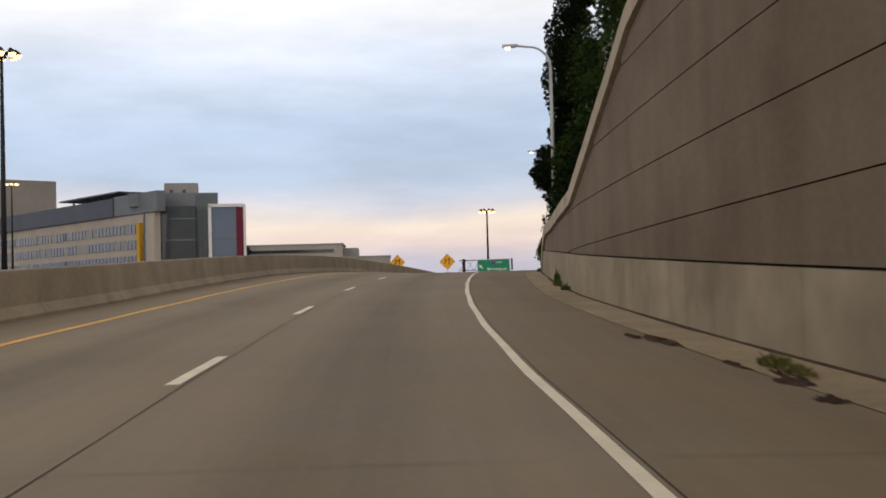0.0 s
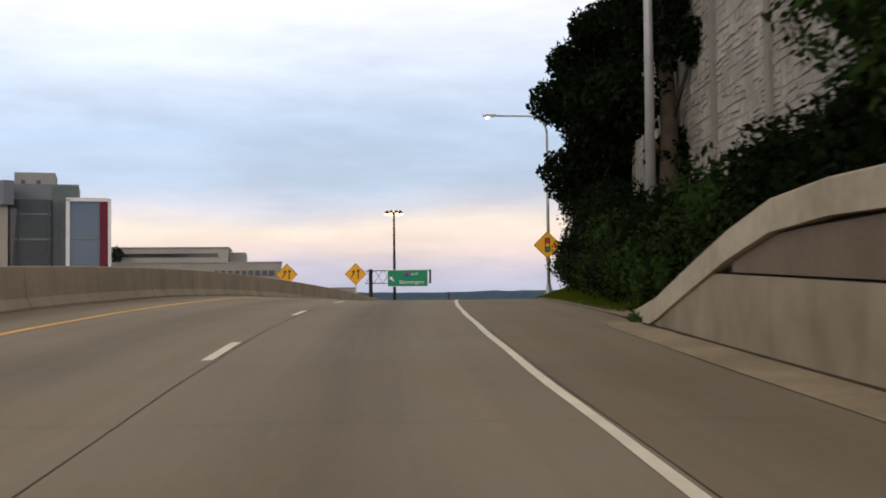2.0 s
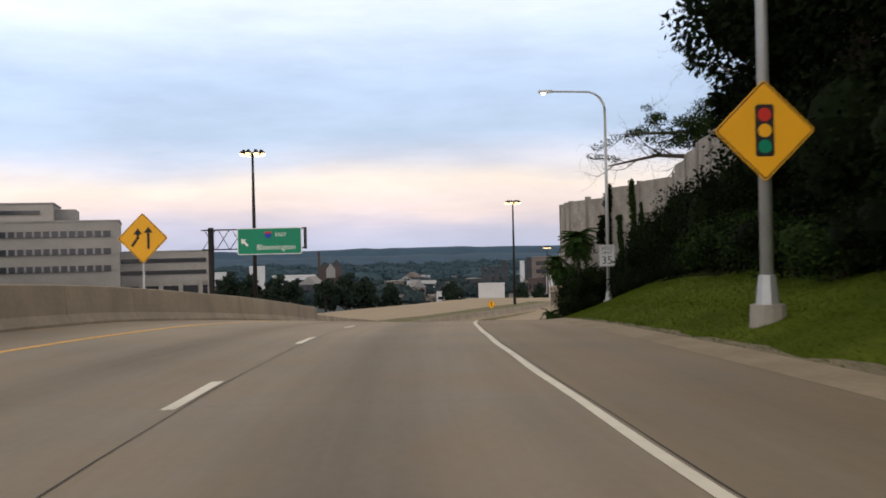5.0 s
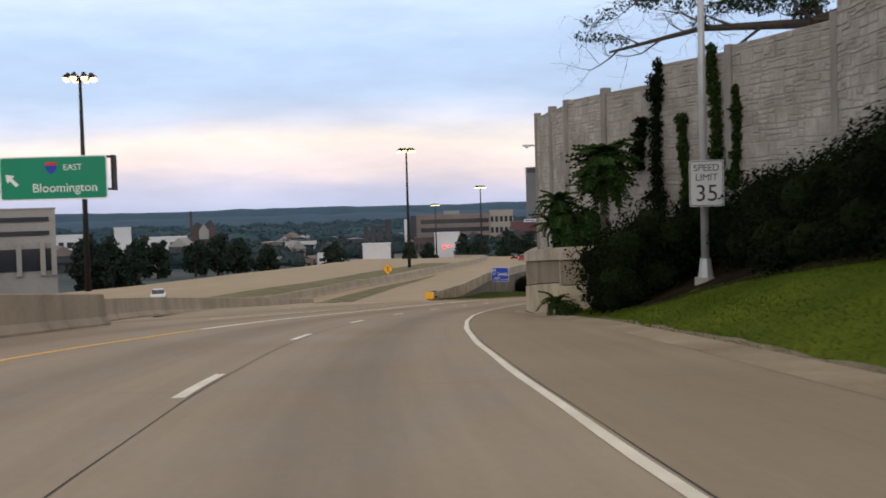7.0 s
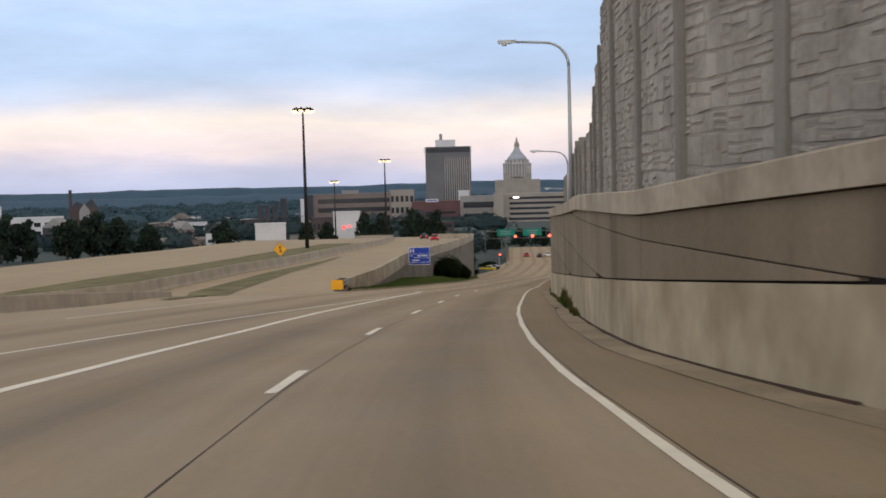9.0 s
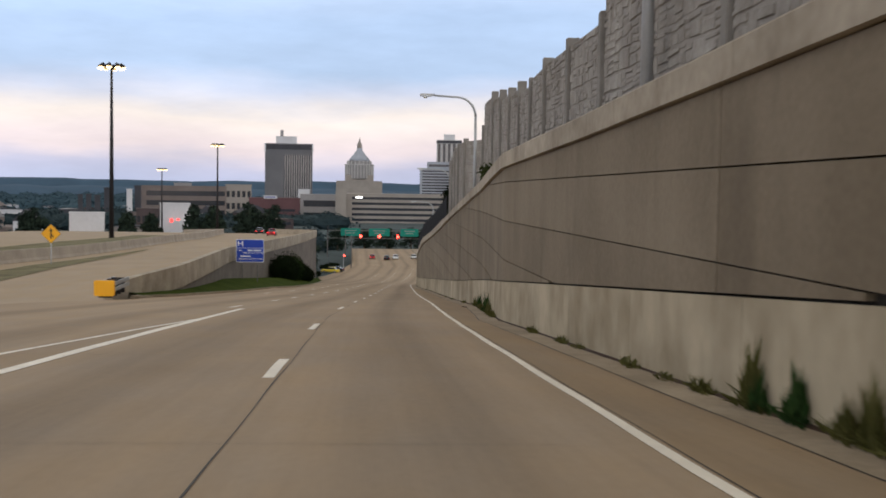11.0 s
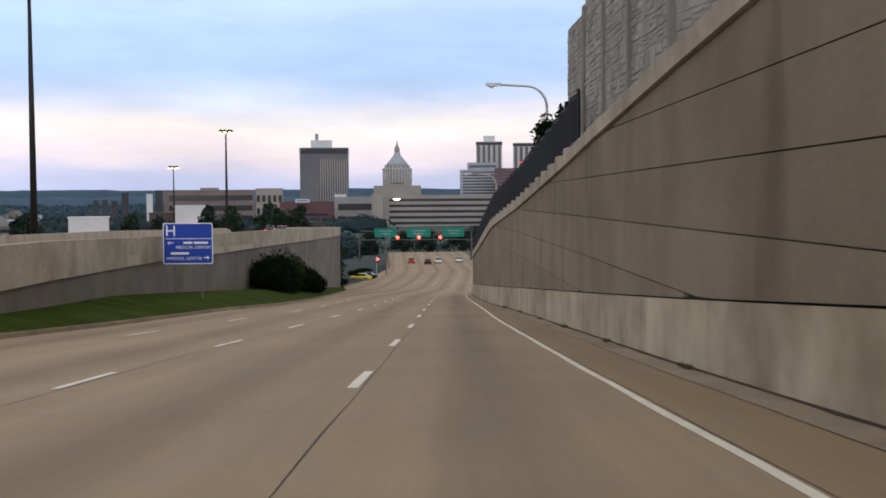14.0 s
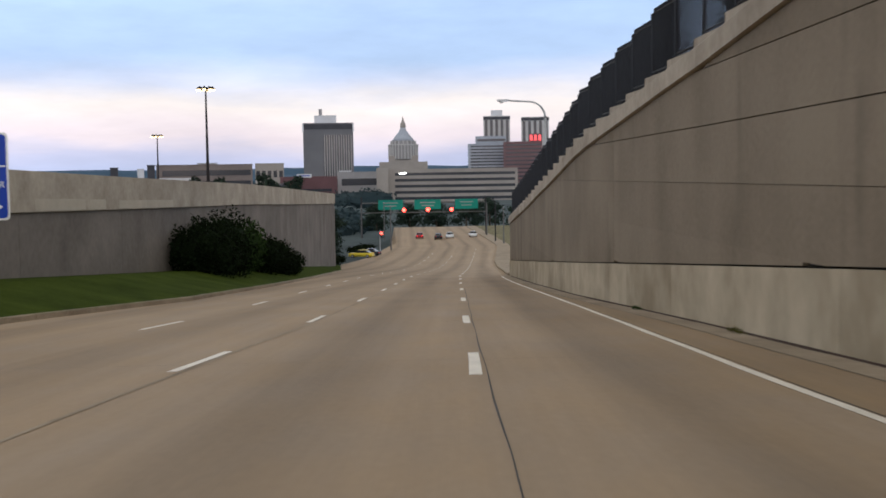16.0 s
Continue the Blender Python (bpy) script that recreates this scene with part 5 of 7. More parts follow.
def hedge():
    rng = np.random.default_rng(8)
    root = thing("hedge", Matrix.Identity(4), "long dense dark hedge along the top of the grass slope", "hedge")
    for k, s in enumerate(np.arange(122, 160, 3.4)):
        n = lerp(s, [(120, 10.2), (140, 10.4), (148, 10.1), (152, 10.5), (154, 10.0), (156, 7.2), (161, 6.7), (164, 6.6)])
        top = lerp(s, [(120, 4.9), (136, 4.7), (146, 4.3), (153, 3.7), (158, 3.2), (162, 2.5)]) + road_z(s)
        lobes = []
        for i in range(13):
            q, m = s + rng.uniform(-0.4 if 155 < s < 158 else -2.0, 0.2 if s > 158 else 2.0), n + rng.uniform(-1.1, 1.1)
            a = at(q, m)
            lo = slope_z(q, m) + 0.35
            lobes.append((a.x, a.y, rng.uniform(lo, max(lo + 0.1, top - 0.65)), 0.95, 0.95, 0.8))
        for i in range(9):
            # low skirts down to the soil, clear of the sign's pole
            q = min(s + rng.uniform(-1.7, 1.7), 157.0)
            m = lerp(q, BANK_FOOT) + rng.uniform(0.4, 1.5)
            if 149.5 < q < 155:
                m = max(m, 9.6)
            a = at(q, m)
            lobes.append((a.x, a.y, slope_z(q, m) + 0.4, 0.75, 0.75, 0.6))
        foliage("hedge_shrub", rng, lobes, 14000, 0.055, LEAF_SHADED, root)
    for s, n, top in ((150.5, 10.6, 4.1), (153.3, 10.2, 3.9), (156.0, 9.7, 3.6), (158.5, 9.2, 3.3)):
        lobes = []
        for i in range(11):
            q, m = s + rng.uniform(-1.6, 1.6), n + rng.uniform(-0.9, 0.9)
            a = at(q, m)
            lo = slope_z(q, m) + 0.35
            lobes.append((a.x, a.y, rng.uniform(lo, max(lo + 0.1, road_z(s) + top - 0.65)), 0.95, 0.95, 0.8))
        foliage("hedge_shrub", rng, lobes, 9000, 0.055, LEAF_SHADED, root)


hedge()
strip("soil_strip", 62, 162, lambda s: lerp(s, BANK_FOOT) + (0.7 if s < 120 else 0.1), lambda s: lerp(s, BANK_FOOT) + 4.5, 0.05, BARE_SOIL, "near-black bare soil under the shrubs", "soil", 1.5, 5, slope_z)
for i, s in enumerate(np.arange(64, 122, 3.0)):
    n = lerp(s, BANK_FOOT) + 0.55
    bush(on_slope(s, n), 1.2, 1.9, 1.3 + 0.5 * ((i * 7) % 5) / 5, 160 + i, LEAF_MID if i % 2 else LEAF_SHADED, "low ragged shrub at the top of the grass", 2600, 0.06)


def frond_mesh(name, mat, pairs=9):
    """One long feathery leaf, a metre long and arching down: a rib with pairs of pointed leaflets."""
    g = Geo()

    def spine(t, side):
        return Vector((t, side * 0.012, 0.22 * math.sin(2.4 * t) - 0.62 * t * t))

    ts = [0.0] + [0.14 + 0.86 * q / pairs for q in range(pairs + 1)]
    vs, fs = [], []
    for t in ts:
        vs += [spine(t, -1), spine(t, 1)]
    for i in range(len(ts) - 1):
        fs.append((2 * i, 2 * i + 2, 2 * i + 3, 2 * i + 1))
    for i in range(1, len(ts) - 1):
        t = (ts[i] + ts[i + 1]) / 2
        ln = 0.30 * (1.0 - 0.5 * abs(t - 0.45))
        for k, sd in ((0, -1), (1, 1)):
            c = spine(t, 0)
            vs += [c + Vector((0.10, sd * ln * 0.5, -0.02)), c + Vector((0.11, sd * ln, -0.13)), c + Vector((-0.02, sd * ln * 0.55, -0.06))]
            j = len(vs) - 3
            fs.append((2 * i + k, 2 * i + 2 + k, j, j + 1, j + 2))
    g.add(vs, fs)
    return g.mesh(name, mat)


FROND_MID = frond_mesh("frond", LEAF_MID)
FROND_FRESH = frond_mesh("frond", LEAF_FRESH)


def ailanthus(foot, heads, label, seed):
    """A young tree with long drooping leaves in whorls at the ends of thin stems; heads: (place, length of the leaves, count)."""
    rng = np.random.default_rng(seed)
    foot = Vector(foot)
    root = thing("sapling", Matrix.Translation(foot), label, "tree", "saplings")
    for tip, size, count in heads:
        tip = Vector(tip) - foot
        part("stem", Geo().tube([(0, 0, -0.2), (tip.x * 0.3, tip.y * 0.3, tip.z * 0.5), tip], [0.045, 0.035, 0.02], 6), BARK, root)
        for j in range(count):
            up = 62 - 105 * (j + 0.5) / count + rng.normal() * 8
            ob = new("frond", FROND_FRESH if j % 3 == 0 else FROND_MID)
            ob.parent = root
            size_j = size * (0.75 + 0.4 * rng.random())
            down = tip * (0.22 * rng.random() ** 2)
            ob.matrix_basis = Matrix.Translation(tip - down) @ Matrix.Rotation(radians(j * 137.5 + rng.normal() * 12), 4, "Z") @ Matrix.Rotation(radians(-up), 4, "Y") @ Matrix.Scale(size_j, 4)
    return root


ailanthus(at(162.2, 6.5, 1.9), [((25.85, 157.7, 2.85), 1.10, 46), ((25.75, 157.95, 2.45), 0.95, 34), ((26.0, 157.6, 2.15), 0.85, 24)], "young tree with a whorl of drooping feathery leaves above the wall", 3)
ailanthus(at(163.3, 5.35, 1.9), [((24.75, 159.2, 1.35), 0.75, 24), ((24.95, 158.9, 0.85), 0.75, 22), ((24.6, 159.5, 0.65), 0.65, 18)], "small feathery-leaved sapling rooted behind the coping", 5)
q = at(161.0, 4.8, 0.0)
ailanthus(q, [(q + Vector((0.0, 0.05, 0.5)), 0.55, 16), (q + Vector((0.15, -0.25, 0.3)), 0.5, 12)], "feathery seedling growing at the foot of the wall", 9)
bush(at(159.6, 5.15, 0.0), 0.35, 0.8, 0.45, 95, LEAF_MID, "low leafy weeds at the foot of the wall", 700, 0.05, inner=0.02)
bush(at(163.4, 5.9, 2.0), 0.9, 0.9, 1.9, 96, LEAF_FRESH, "leafy green shrub growing above the coping", 4500, 0.06)
bush(at(165.5, 5.5, 2.2), 0.7, 0.8, 1.3, 98, LEAF_SHADED, "dark shrub growing above the coping", 3000, 0.06)
bush(at(243.5, 5.2, 5.3), 0.55, 1.1, 1.2, 97, LEAF_BRIGHT, "green shrub hanging over the coping", 1000, 0.09)
for i, (s, n, h, r) in enumerate(((303, 8.7, 5.9, 1.6), (297, 9.5, 6.1, 1.9))):
    p = at(s, n, 4.9)
    tree(p, h, r, 140 + i, LEAF_SHADED, "dark tree behind the iron railing", 2200, 0.14, 0.1, 0.2)


def vines():
    rng = np.random.default_rng(12)
    for s, w, z0, z1 in ((163.4, 0.36, 0.9, 5.95), (164.5, 0.32, 2.5, 4.15), (162.05, 0.26, 0.9, 4.0), (160.75, 0.28, 2.0, 6.1), (159.8, 0.24, 1.8, 4.7)):
        a = at(s, lerp(s, STONE_LINE) - 0.22)
        root = thing("climbing_vine", Matrix.Translation((a.x, a.y, 0)), "green ivy hanging on the face of the noise wall", "vine", "vines")
        lobes, stem = [], []
        for k in range(11):
            t = k / 10
            sway = 0.16 * math.sin(3.1 * t + s)
            wide = w * (0.8 + 0.9 * rng.random()) * (1.0 - 0.35 * t)
            d = at(s + sway, lerp(s + sway, STONE_LINE) - 0.2)
            lobes.append((d.x - a.x, d.y - a.y, z0 + (z1 - z0) * t, wide, wide * 0.8, (z1 - z0) / 16))
            stem.append((d.x - a.x, d.y - a.y, z0 + (z1 - z0) * t))
        part("stem", Geo().tube(stem, 0.025, 5), BARK, root)
        foliage("leaves", rng, lobes, 3400, 0.065, LEAF_MID if w < 0.3 else LEAF_SHADED, root)


vines()


def oak():
    """The old tree behind the noise wall whose long bare-ended branches reach over it."""
    rng = np.random.default_rng(31)
    p = Vector((42.3, 148.5, -0.5))
    root = thing("old_tree", Matrix.Translation(p), "old tree with long crooked branches reaching over the wall", "tree", "trees")
    part("trunk", Geo().tube([(0, 0, -1), (0.1, 0, 3.5), (0, 0.3, 7.0), (0.2, 0, 11)], [0.62, 0.5, 0.42, 0.2], 10), BARK, root, "", True)
    lobes = []

    twigs = Geo()

    def grow(a, way, ln, r, depth):
        pts, rad = [a], [r]
        b = a
        for i in range(5):
            way = (way + Vector(rng.normal(size=3)) * 0.32 + Vector((0, 0, 0.03))).normalized()
            b = b + way * ln / 5
            pts.append(b)
            rad.append(r * (1 - 0.17 * (i + 1)))
        if depth > 1:
            part("branch", Geo().tube(pts, rad, 5), BARK, root, "", True)
        else:
            twigs.tube(pts, rad, 3)
        if depth > 0:
            for i in (1, 2, 3, 4, 5):
                grow(pts[i], (way + Vector(rng.normal(size=3)) * 0.75).normalized(), ln * 0.55, max(0.008, rad[i] * 0.6), depth - 1)
        return b

    def limb(points, radii, leafy):
        pts = [Vector(q) - p for q in points]
        part("limb", Geo().tube(pts, radii, 8), BARK, root, "", True)
        for i in range(1, len(pts)):
            way = (pts[i] - pts[i - 1]).normalized()
            for k in range(4):
                a = pts[i - 1].lerp(pts[i], (k + 0.6) / 4)
                b = grow(a, (way * 0.75 + Vector((rng.normal() * 0.45, rng.normal() * 0.4, 0.15 + rng.normal() * 0.45))).normalized(), 3.0, radii[i] * 0.45 + 0.018, 2)
                if rng.random() < leafy:
                    for f in (0.35, 0.65, 0.95):
                        q = a.lerp(b, f)
                        lobes.append((q.x, q.y, q.z + 0.15, 0.5, 0.5, 0.28))

    limb([(42, 150, 6.6), (39.5, 155.5, 8.8), (38.2, 157.3, 8.8), (37.0, 161.8, 8.2), (35.3, 167.3, 8.8), (33.3, 172.3, 8.4)], [0.42, 0.34, 0.28, 0.21, 0.13, 0.06], 0.25)
    limb([(40.5, 153, 9.0), (38.5, 160, 10.0), (36.5, 166.5, 10.4), (34.3, 172, 10.8)], [0.26, 0.2, 0.13, 0.04], 0.8)
    limb([(40.5, 153, 9.0), (39.0, 158, 12.5), (37.5, 163, 15)], [0.26, 0.18, 0.06], 1.0)
    for i in range(46):
        q = rng.random()
        lobes.append((39.3 - 3.2 * q + rng.normal() * 0.5 - p.x, 155.5 + 9 * q + rng.normal() * 0.6 - p.y, rng.uniform(8.9, 12.0) - p.z, 0.9, 0.9, 0.5))
    for i in range(70):
        q = rng.random() ** 1.3
        lobes.append((38.6 - 4.4 * q + rng.normal() * 0.5 - p.x, 157 + 13 * q + rng.normal() * 0.6 - p.y, 9.3 + rng.uniform(0.0, 3.6) * (1 - 0.45 * q) - p.z, 0.55, 0.55, 0.32))
    for i in range(70):
        lobes.append((rng.uniform(38.8, 43.5) - p.x, rng.uniform(149.0, 158.5) - p.y, rng.uniform(9.6, 15.5) - p.z, 0.95, 0.95, 0.6))
    part("twig", twigs, BARK, root)
    foliage("crown", rng, lobes, 60000, 0.075, LEAF_MID, root, 0.0, 0.05)

oak()


# bushes before the left wall
for i, (s, n, rx, h) in enumerate(((337, -10.1, 1.9, 3.5), (341, -9.9, 2.2, 4.0), (346, -9.6, 2.1, 3.7), (352, -9.2, 1.9, 2.9), (357, -8.7, 1.7, 2.9), (361, -8.3, 1.4, 2.0))):
    bush(at(s, n, 0.25), rx, rx * 1.3, h, 110 + i, LEAF_MID if i == 2 else LEAF_SHADED, "big rounded dark green bush against the retaining wall", 6500, 0.09)
# beyond the end of the wall
for i, (s, n, h, r) in enumerate(((468, -14.5, 11.5, 4.4), (478, -13.0, 10.5, 4.0), (486, -17, 11.0, 4.2), (474, -20, 12, 4.6))):
    tree(at(s, n, -0.2), h, r, 120 + i, LEAF_FAR, "dark street tree beyond the end of the wall", 2500, 0.26, 0.2, 0.15)
for i, (s, n) in enumerate(((458, -10.8), (463, -10.6), (497, -8.5), (504, -7.8), (511, -7.0))):
    bush(at(s, n, 0), 1.7, 2.4, 1.6, 130 + i, LEAF_SHADED, "low clipped bush beside the side road", 700, 0.16)


# weeds in the joint between gutter and wall
def weeds():
    rnd = random.Random(4)
    spots = [(242.8, 0.5), (242.2, 0.35), (238.5, 0.75), (238.1, 0.4), (234.1, 0.6), (233.8, 0.4), (232.6, 0.85), (230.8, 0.65), (229.8, 0.25), (228.7, 0.35), (227.6, 0.22), (235.7, 0.3), (218.1, 0.25), (214.3, 0.25), (212.6, 0.15), (208.6, 0.25), (206.5, 0.15), (205.0, 0.3),
             (203.2, 0.85), (203.0, 0.5), (202.0, 0.75), (200.9, 0.5), (200.4, 0.75), (199.8, 0.7), (199.2, 0.4), (197.5, 0.6), (251, 0.2), (262, 0.15), (271, 0.15), (280, 0.15), (288, 0.12), (297, 0.16), (306, 0.15), (36.8, 0.7), (36.3, 0.4), (33.0, 0.3), (12.2, 0.28), (11.5, 0.2), (57.5, 0.35), (191.5, 0.3), (193, 0.45), (194, 0.3)]
    for s, h in spots:
        tb = WALL1 if s < 60 else WALL2
        root = thing("weed", local(s, lerp(s, tb) - (0.16 if s > 14 else 0.6), 0.015), "green weed growing in the joint at the foot of the wall", "weed", "weeds")
        g = Geo()
        for k in range(int(60 + 190 * h)):
            a = rnd.random() * 6.28
            r = rnd.random() ** 0.7
            plume = h >= 0.5 and k % 5 < 4
            x, y = math.cos(a) * (0.07 if plume else 0.10) * r, math.sin(a) * (0.13 if plume else 0.5) * r
            z = (1.0 * h if plume else 0.85 * min(h, 0.38)) * (0.25 + 0.75 * rnd.random()) * (1.05 - 0.55 * r)
            b = rnd.random() * 6.28
            w = 0.004 + 0.009 * rnd.random()
            dx, dy = math.cos(b), math.sin(b)
            lean = (0.1 if plume else 0.26) * h
            tx, ty = x + dx * lean, y + dy * lean
            g.add([(x, y, 0), (x + dx * w + tx * 0.3, y + dy * w, z * 0.55), (tx, ty, z), (x - dy * w, y + dx * w, z * 0.5)], [(0, 1, 2, 3)])
        part("tuft", g, LEAF_WEED if rnd.random() < 0.75 else LEAF_FRESH, root)


weeds()


# dirt swept against the foot of the walls
def dirt_line(table, s0, s1, seed):
    rows = []
    for s in steps(s0, s1, 0.5):
        w = 0.05 + 0.10 * max(0.0, noise.noise(Vector((s * 0.7, seed, 0)))) + 0.16 * max(0.0, noise.noise(Vector((s * 0.13, seed, 4))))
        n = lerp(s, table) - 0.05
        h = 0.022 if table is WALL1 else 0.02
        rows.append([at(s, n - w, h - w * 0.09 + 0.004), at(s, n - w * 0.4, h + 0.018), at(s, n + 0.02, h + 0.03)])
    tagged(part("dirt_line", Geo().grid(rows), DIRT), "dark dirt and dead weeds along the foot of the wall", "dirt", "dirt", "structure")


dirt_line(WALL1, -20, 57, 3)
dirt_line(WALL2, 168, 358, 8)


# blades of grass on the slope, too many to count
def grass_blades():
    rng = np.random.default_rng(77)
    g = Geo()
    vs, fs = [], []
    for i in range(90000):
        s = 60 + 102 * rng.random()
        a, b = lerp(s, VERGE) + 0.12, lerp(s, BANK_FOOT) + 0.5
        n = a + (b - a) * rng.random()
        q = at(s, n)
        z = slope_z(s, n) + 0.025
        w, h = rng.uniform(0.008, 0.018), rng.uniform(0.03, 0.075)
        c = rng.random() * 6.28
        dx, dy = math.cos(c) * w, math.sin(c) * w
        k = len(vs)
        vs += [(q.x - dx, q.y - dy, z), (q.x + dx, q.y + dy, z), (q.x + rng.normal() * 0.04, q.y + rng.normal() * 0.04, z + h)]
        fs.append((k, k + 1, k + 2))
    g.v, g.f = vs, fs
    tagged(part("grass", g, BLADE), "short uneven grass on the roadside slope", "grass", "", "stuff")


grass_blades()


# oil-dark patches of debris on the shoulder near the first wall
def blotch(s, n, ls, ln, seed):
    rnd = random.Random(seed)
    pts = []
    for k in range(22):
        a = 2 * math.pi * k / 22
        r = 0.6 + 0.5 * rnd.random()
        pts.append(at(s + ls * r * math.cos(a), n + ln * r * math.sin(a), 0.008))
    g = Geo()
    g.add(pts, [tuple(range(21, -1, -1))])
    tagged(part("stain", g, DIRT), "dark heap of dirt and litter on the concrete shoulder", "dirt", "dirt", "structure")
    for k in range(14):
        a = rnd.random() * 6.28
        r = rnd.random()
        q = at(s + ls * 0.8 * r * math.cos(a), n + ln * 0.8 * r * math.sin(a), 0.0)
        w = rnd.uniform(0.015, 0.05)
        cl = Geo()
        cl.sweep([[(q.x + sx * w * f, q.y + sy * w * f, q.z + zz * w) for sx, sy in ((-1, -0.7), (0.8, -1), (1, 0.9), (-0.6, 1))] for f, zz in ((1, -0.1), (0.9, 0.35), (0.45, 0.7))])
        tagged(part("clod", cl, DIRT), "dark clod of earth and dead leaves", "debris", "debris", "structure")


for i, (s, n, a, b) in enumerate(((16.0, 3.75, 1.1, 0.17), (16.8, 3.5, 0.6, 0.09), (11.6, 4.05, 0.75, 0.14), (11.0, 3.9, 0.4, 0.2), (9.7, 3.75, 0.3, 0.14), (12.6, 3.8, 0.6, 0.06), (240, 3.6, 0.5, 0.12), (198.6, 3.45, 0.5, 0.06))):
    blotch(s, n, a, b, i)


# ---- buildings and town ----
B_WHITE = material("pale_render", (0.62, 0.62, 0.64), 0.85, var=0.12, scale=0.08, fine=1.0, bump=0)
B_BEIGE = material("beige_concrete", (0.315, 0.285, 0.255), 0.85, var=0.14, scale=0.08, fine=1.0, bump=0)
B_BRICK = material("dark_brick", (0.085, 0.065, 0.065), 0.9, var=0.25, scale=0.1, fine=1.5, bump=0)
B_BROWN = material("brown_brick", (0.20, 0.165, 0.15), 0.9, var=0.2, scale=0.1, fine=1.5, bump=0)
B_MAROON = material("maroon_brick", (0.125, 0.066, 0.070), 0.9, var=0.2, scale=0.1, fine=1.5, bump=0)
B_DULLRED = material("dull_red_panel", (0.17, 0.098, 0.102), 0.85, var=0.15, scale=0.1, fine=1.0, bump=0)
B_PALE = material("pale_stone", (0.46, 0.45, 0.44), 0.85, var=0.12, scale=0.08, fine=1.0, bump=0)
B_GREY = material("grey_concrete", (0.30, 0.29, 0.29), 0.85, var=0.14, scale=0.08, fine=1.0, bump=0)
B_DARK = material("dark_cladding", (0.06, 0.06, 0.07), 0.8, var=0.2, scale=0.1, fine=1.0, bump=0)
B_BLUE = material("blue_grey_stone", (0.36, 0.39, 0.44), 0.8, var=0.14, scale=0.1, fine=1.0, bump=0)
B_TOWER = material("tower_stone", (0.15, 0.15, 0.16), 0.8, var=0.12, scale=0.05, fine=1.0, bump=0)
WIN_DARK = glass("dark_window_glass", (0.03, 0.035, 0.045), 0.12)
WIN_BLUE = glass("blue_window_glass", (0.06, 0.11, 0.19), 0.1)


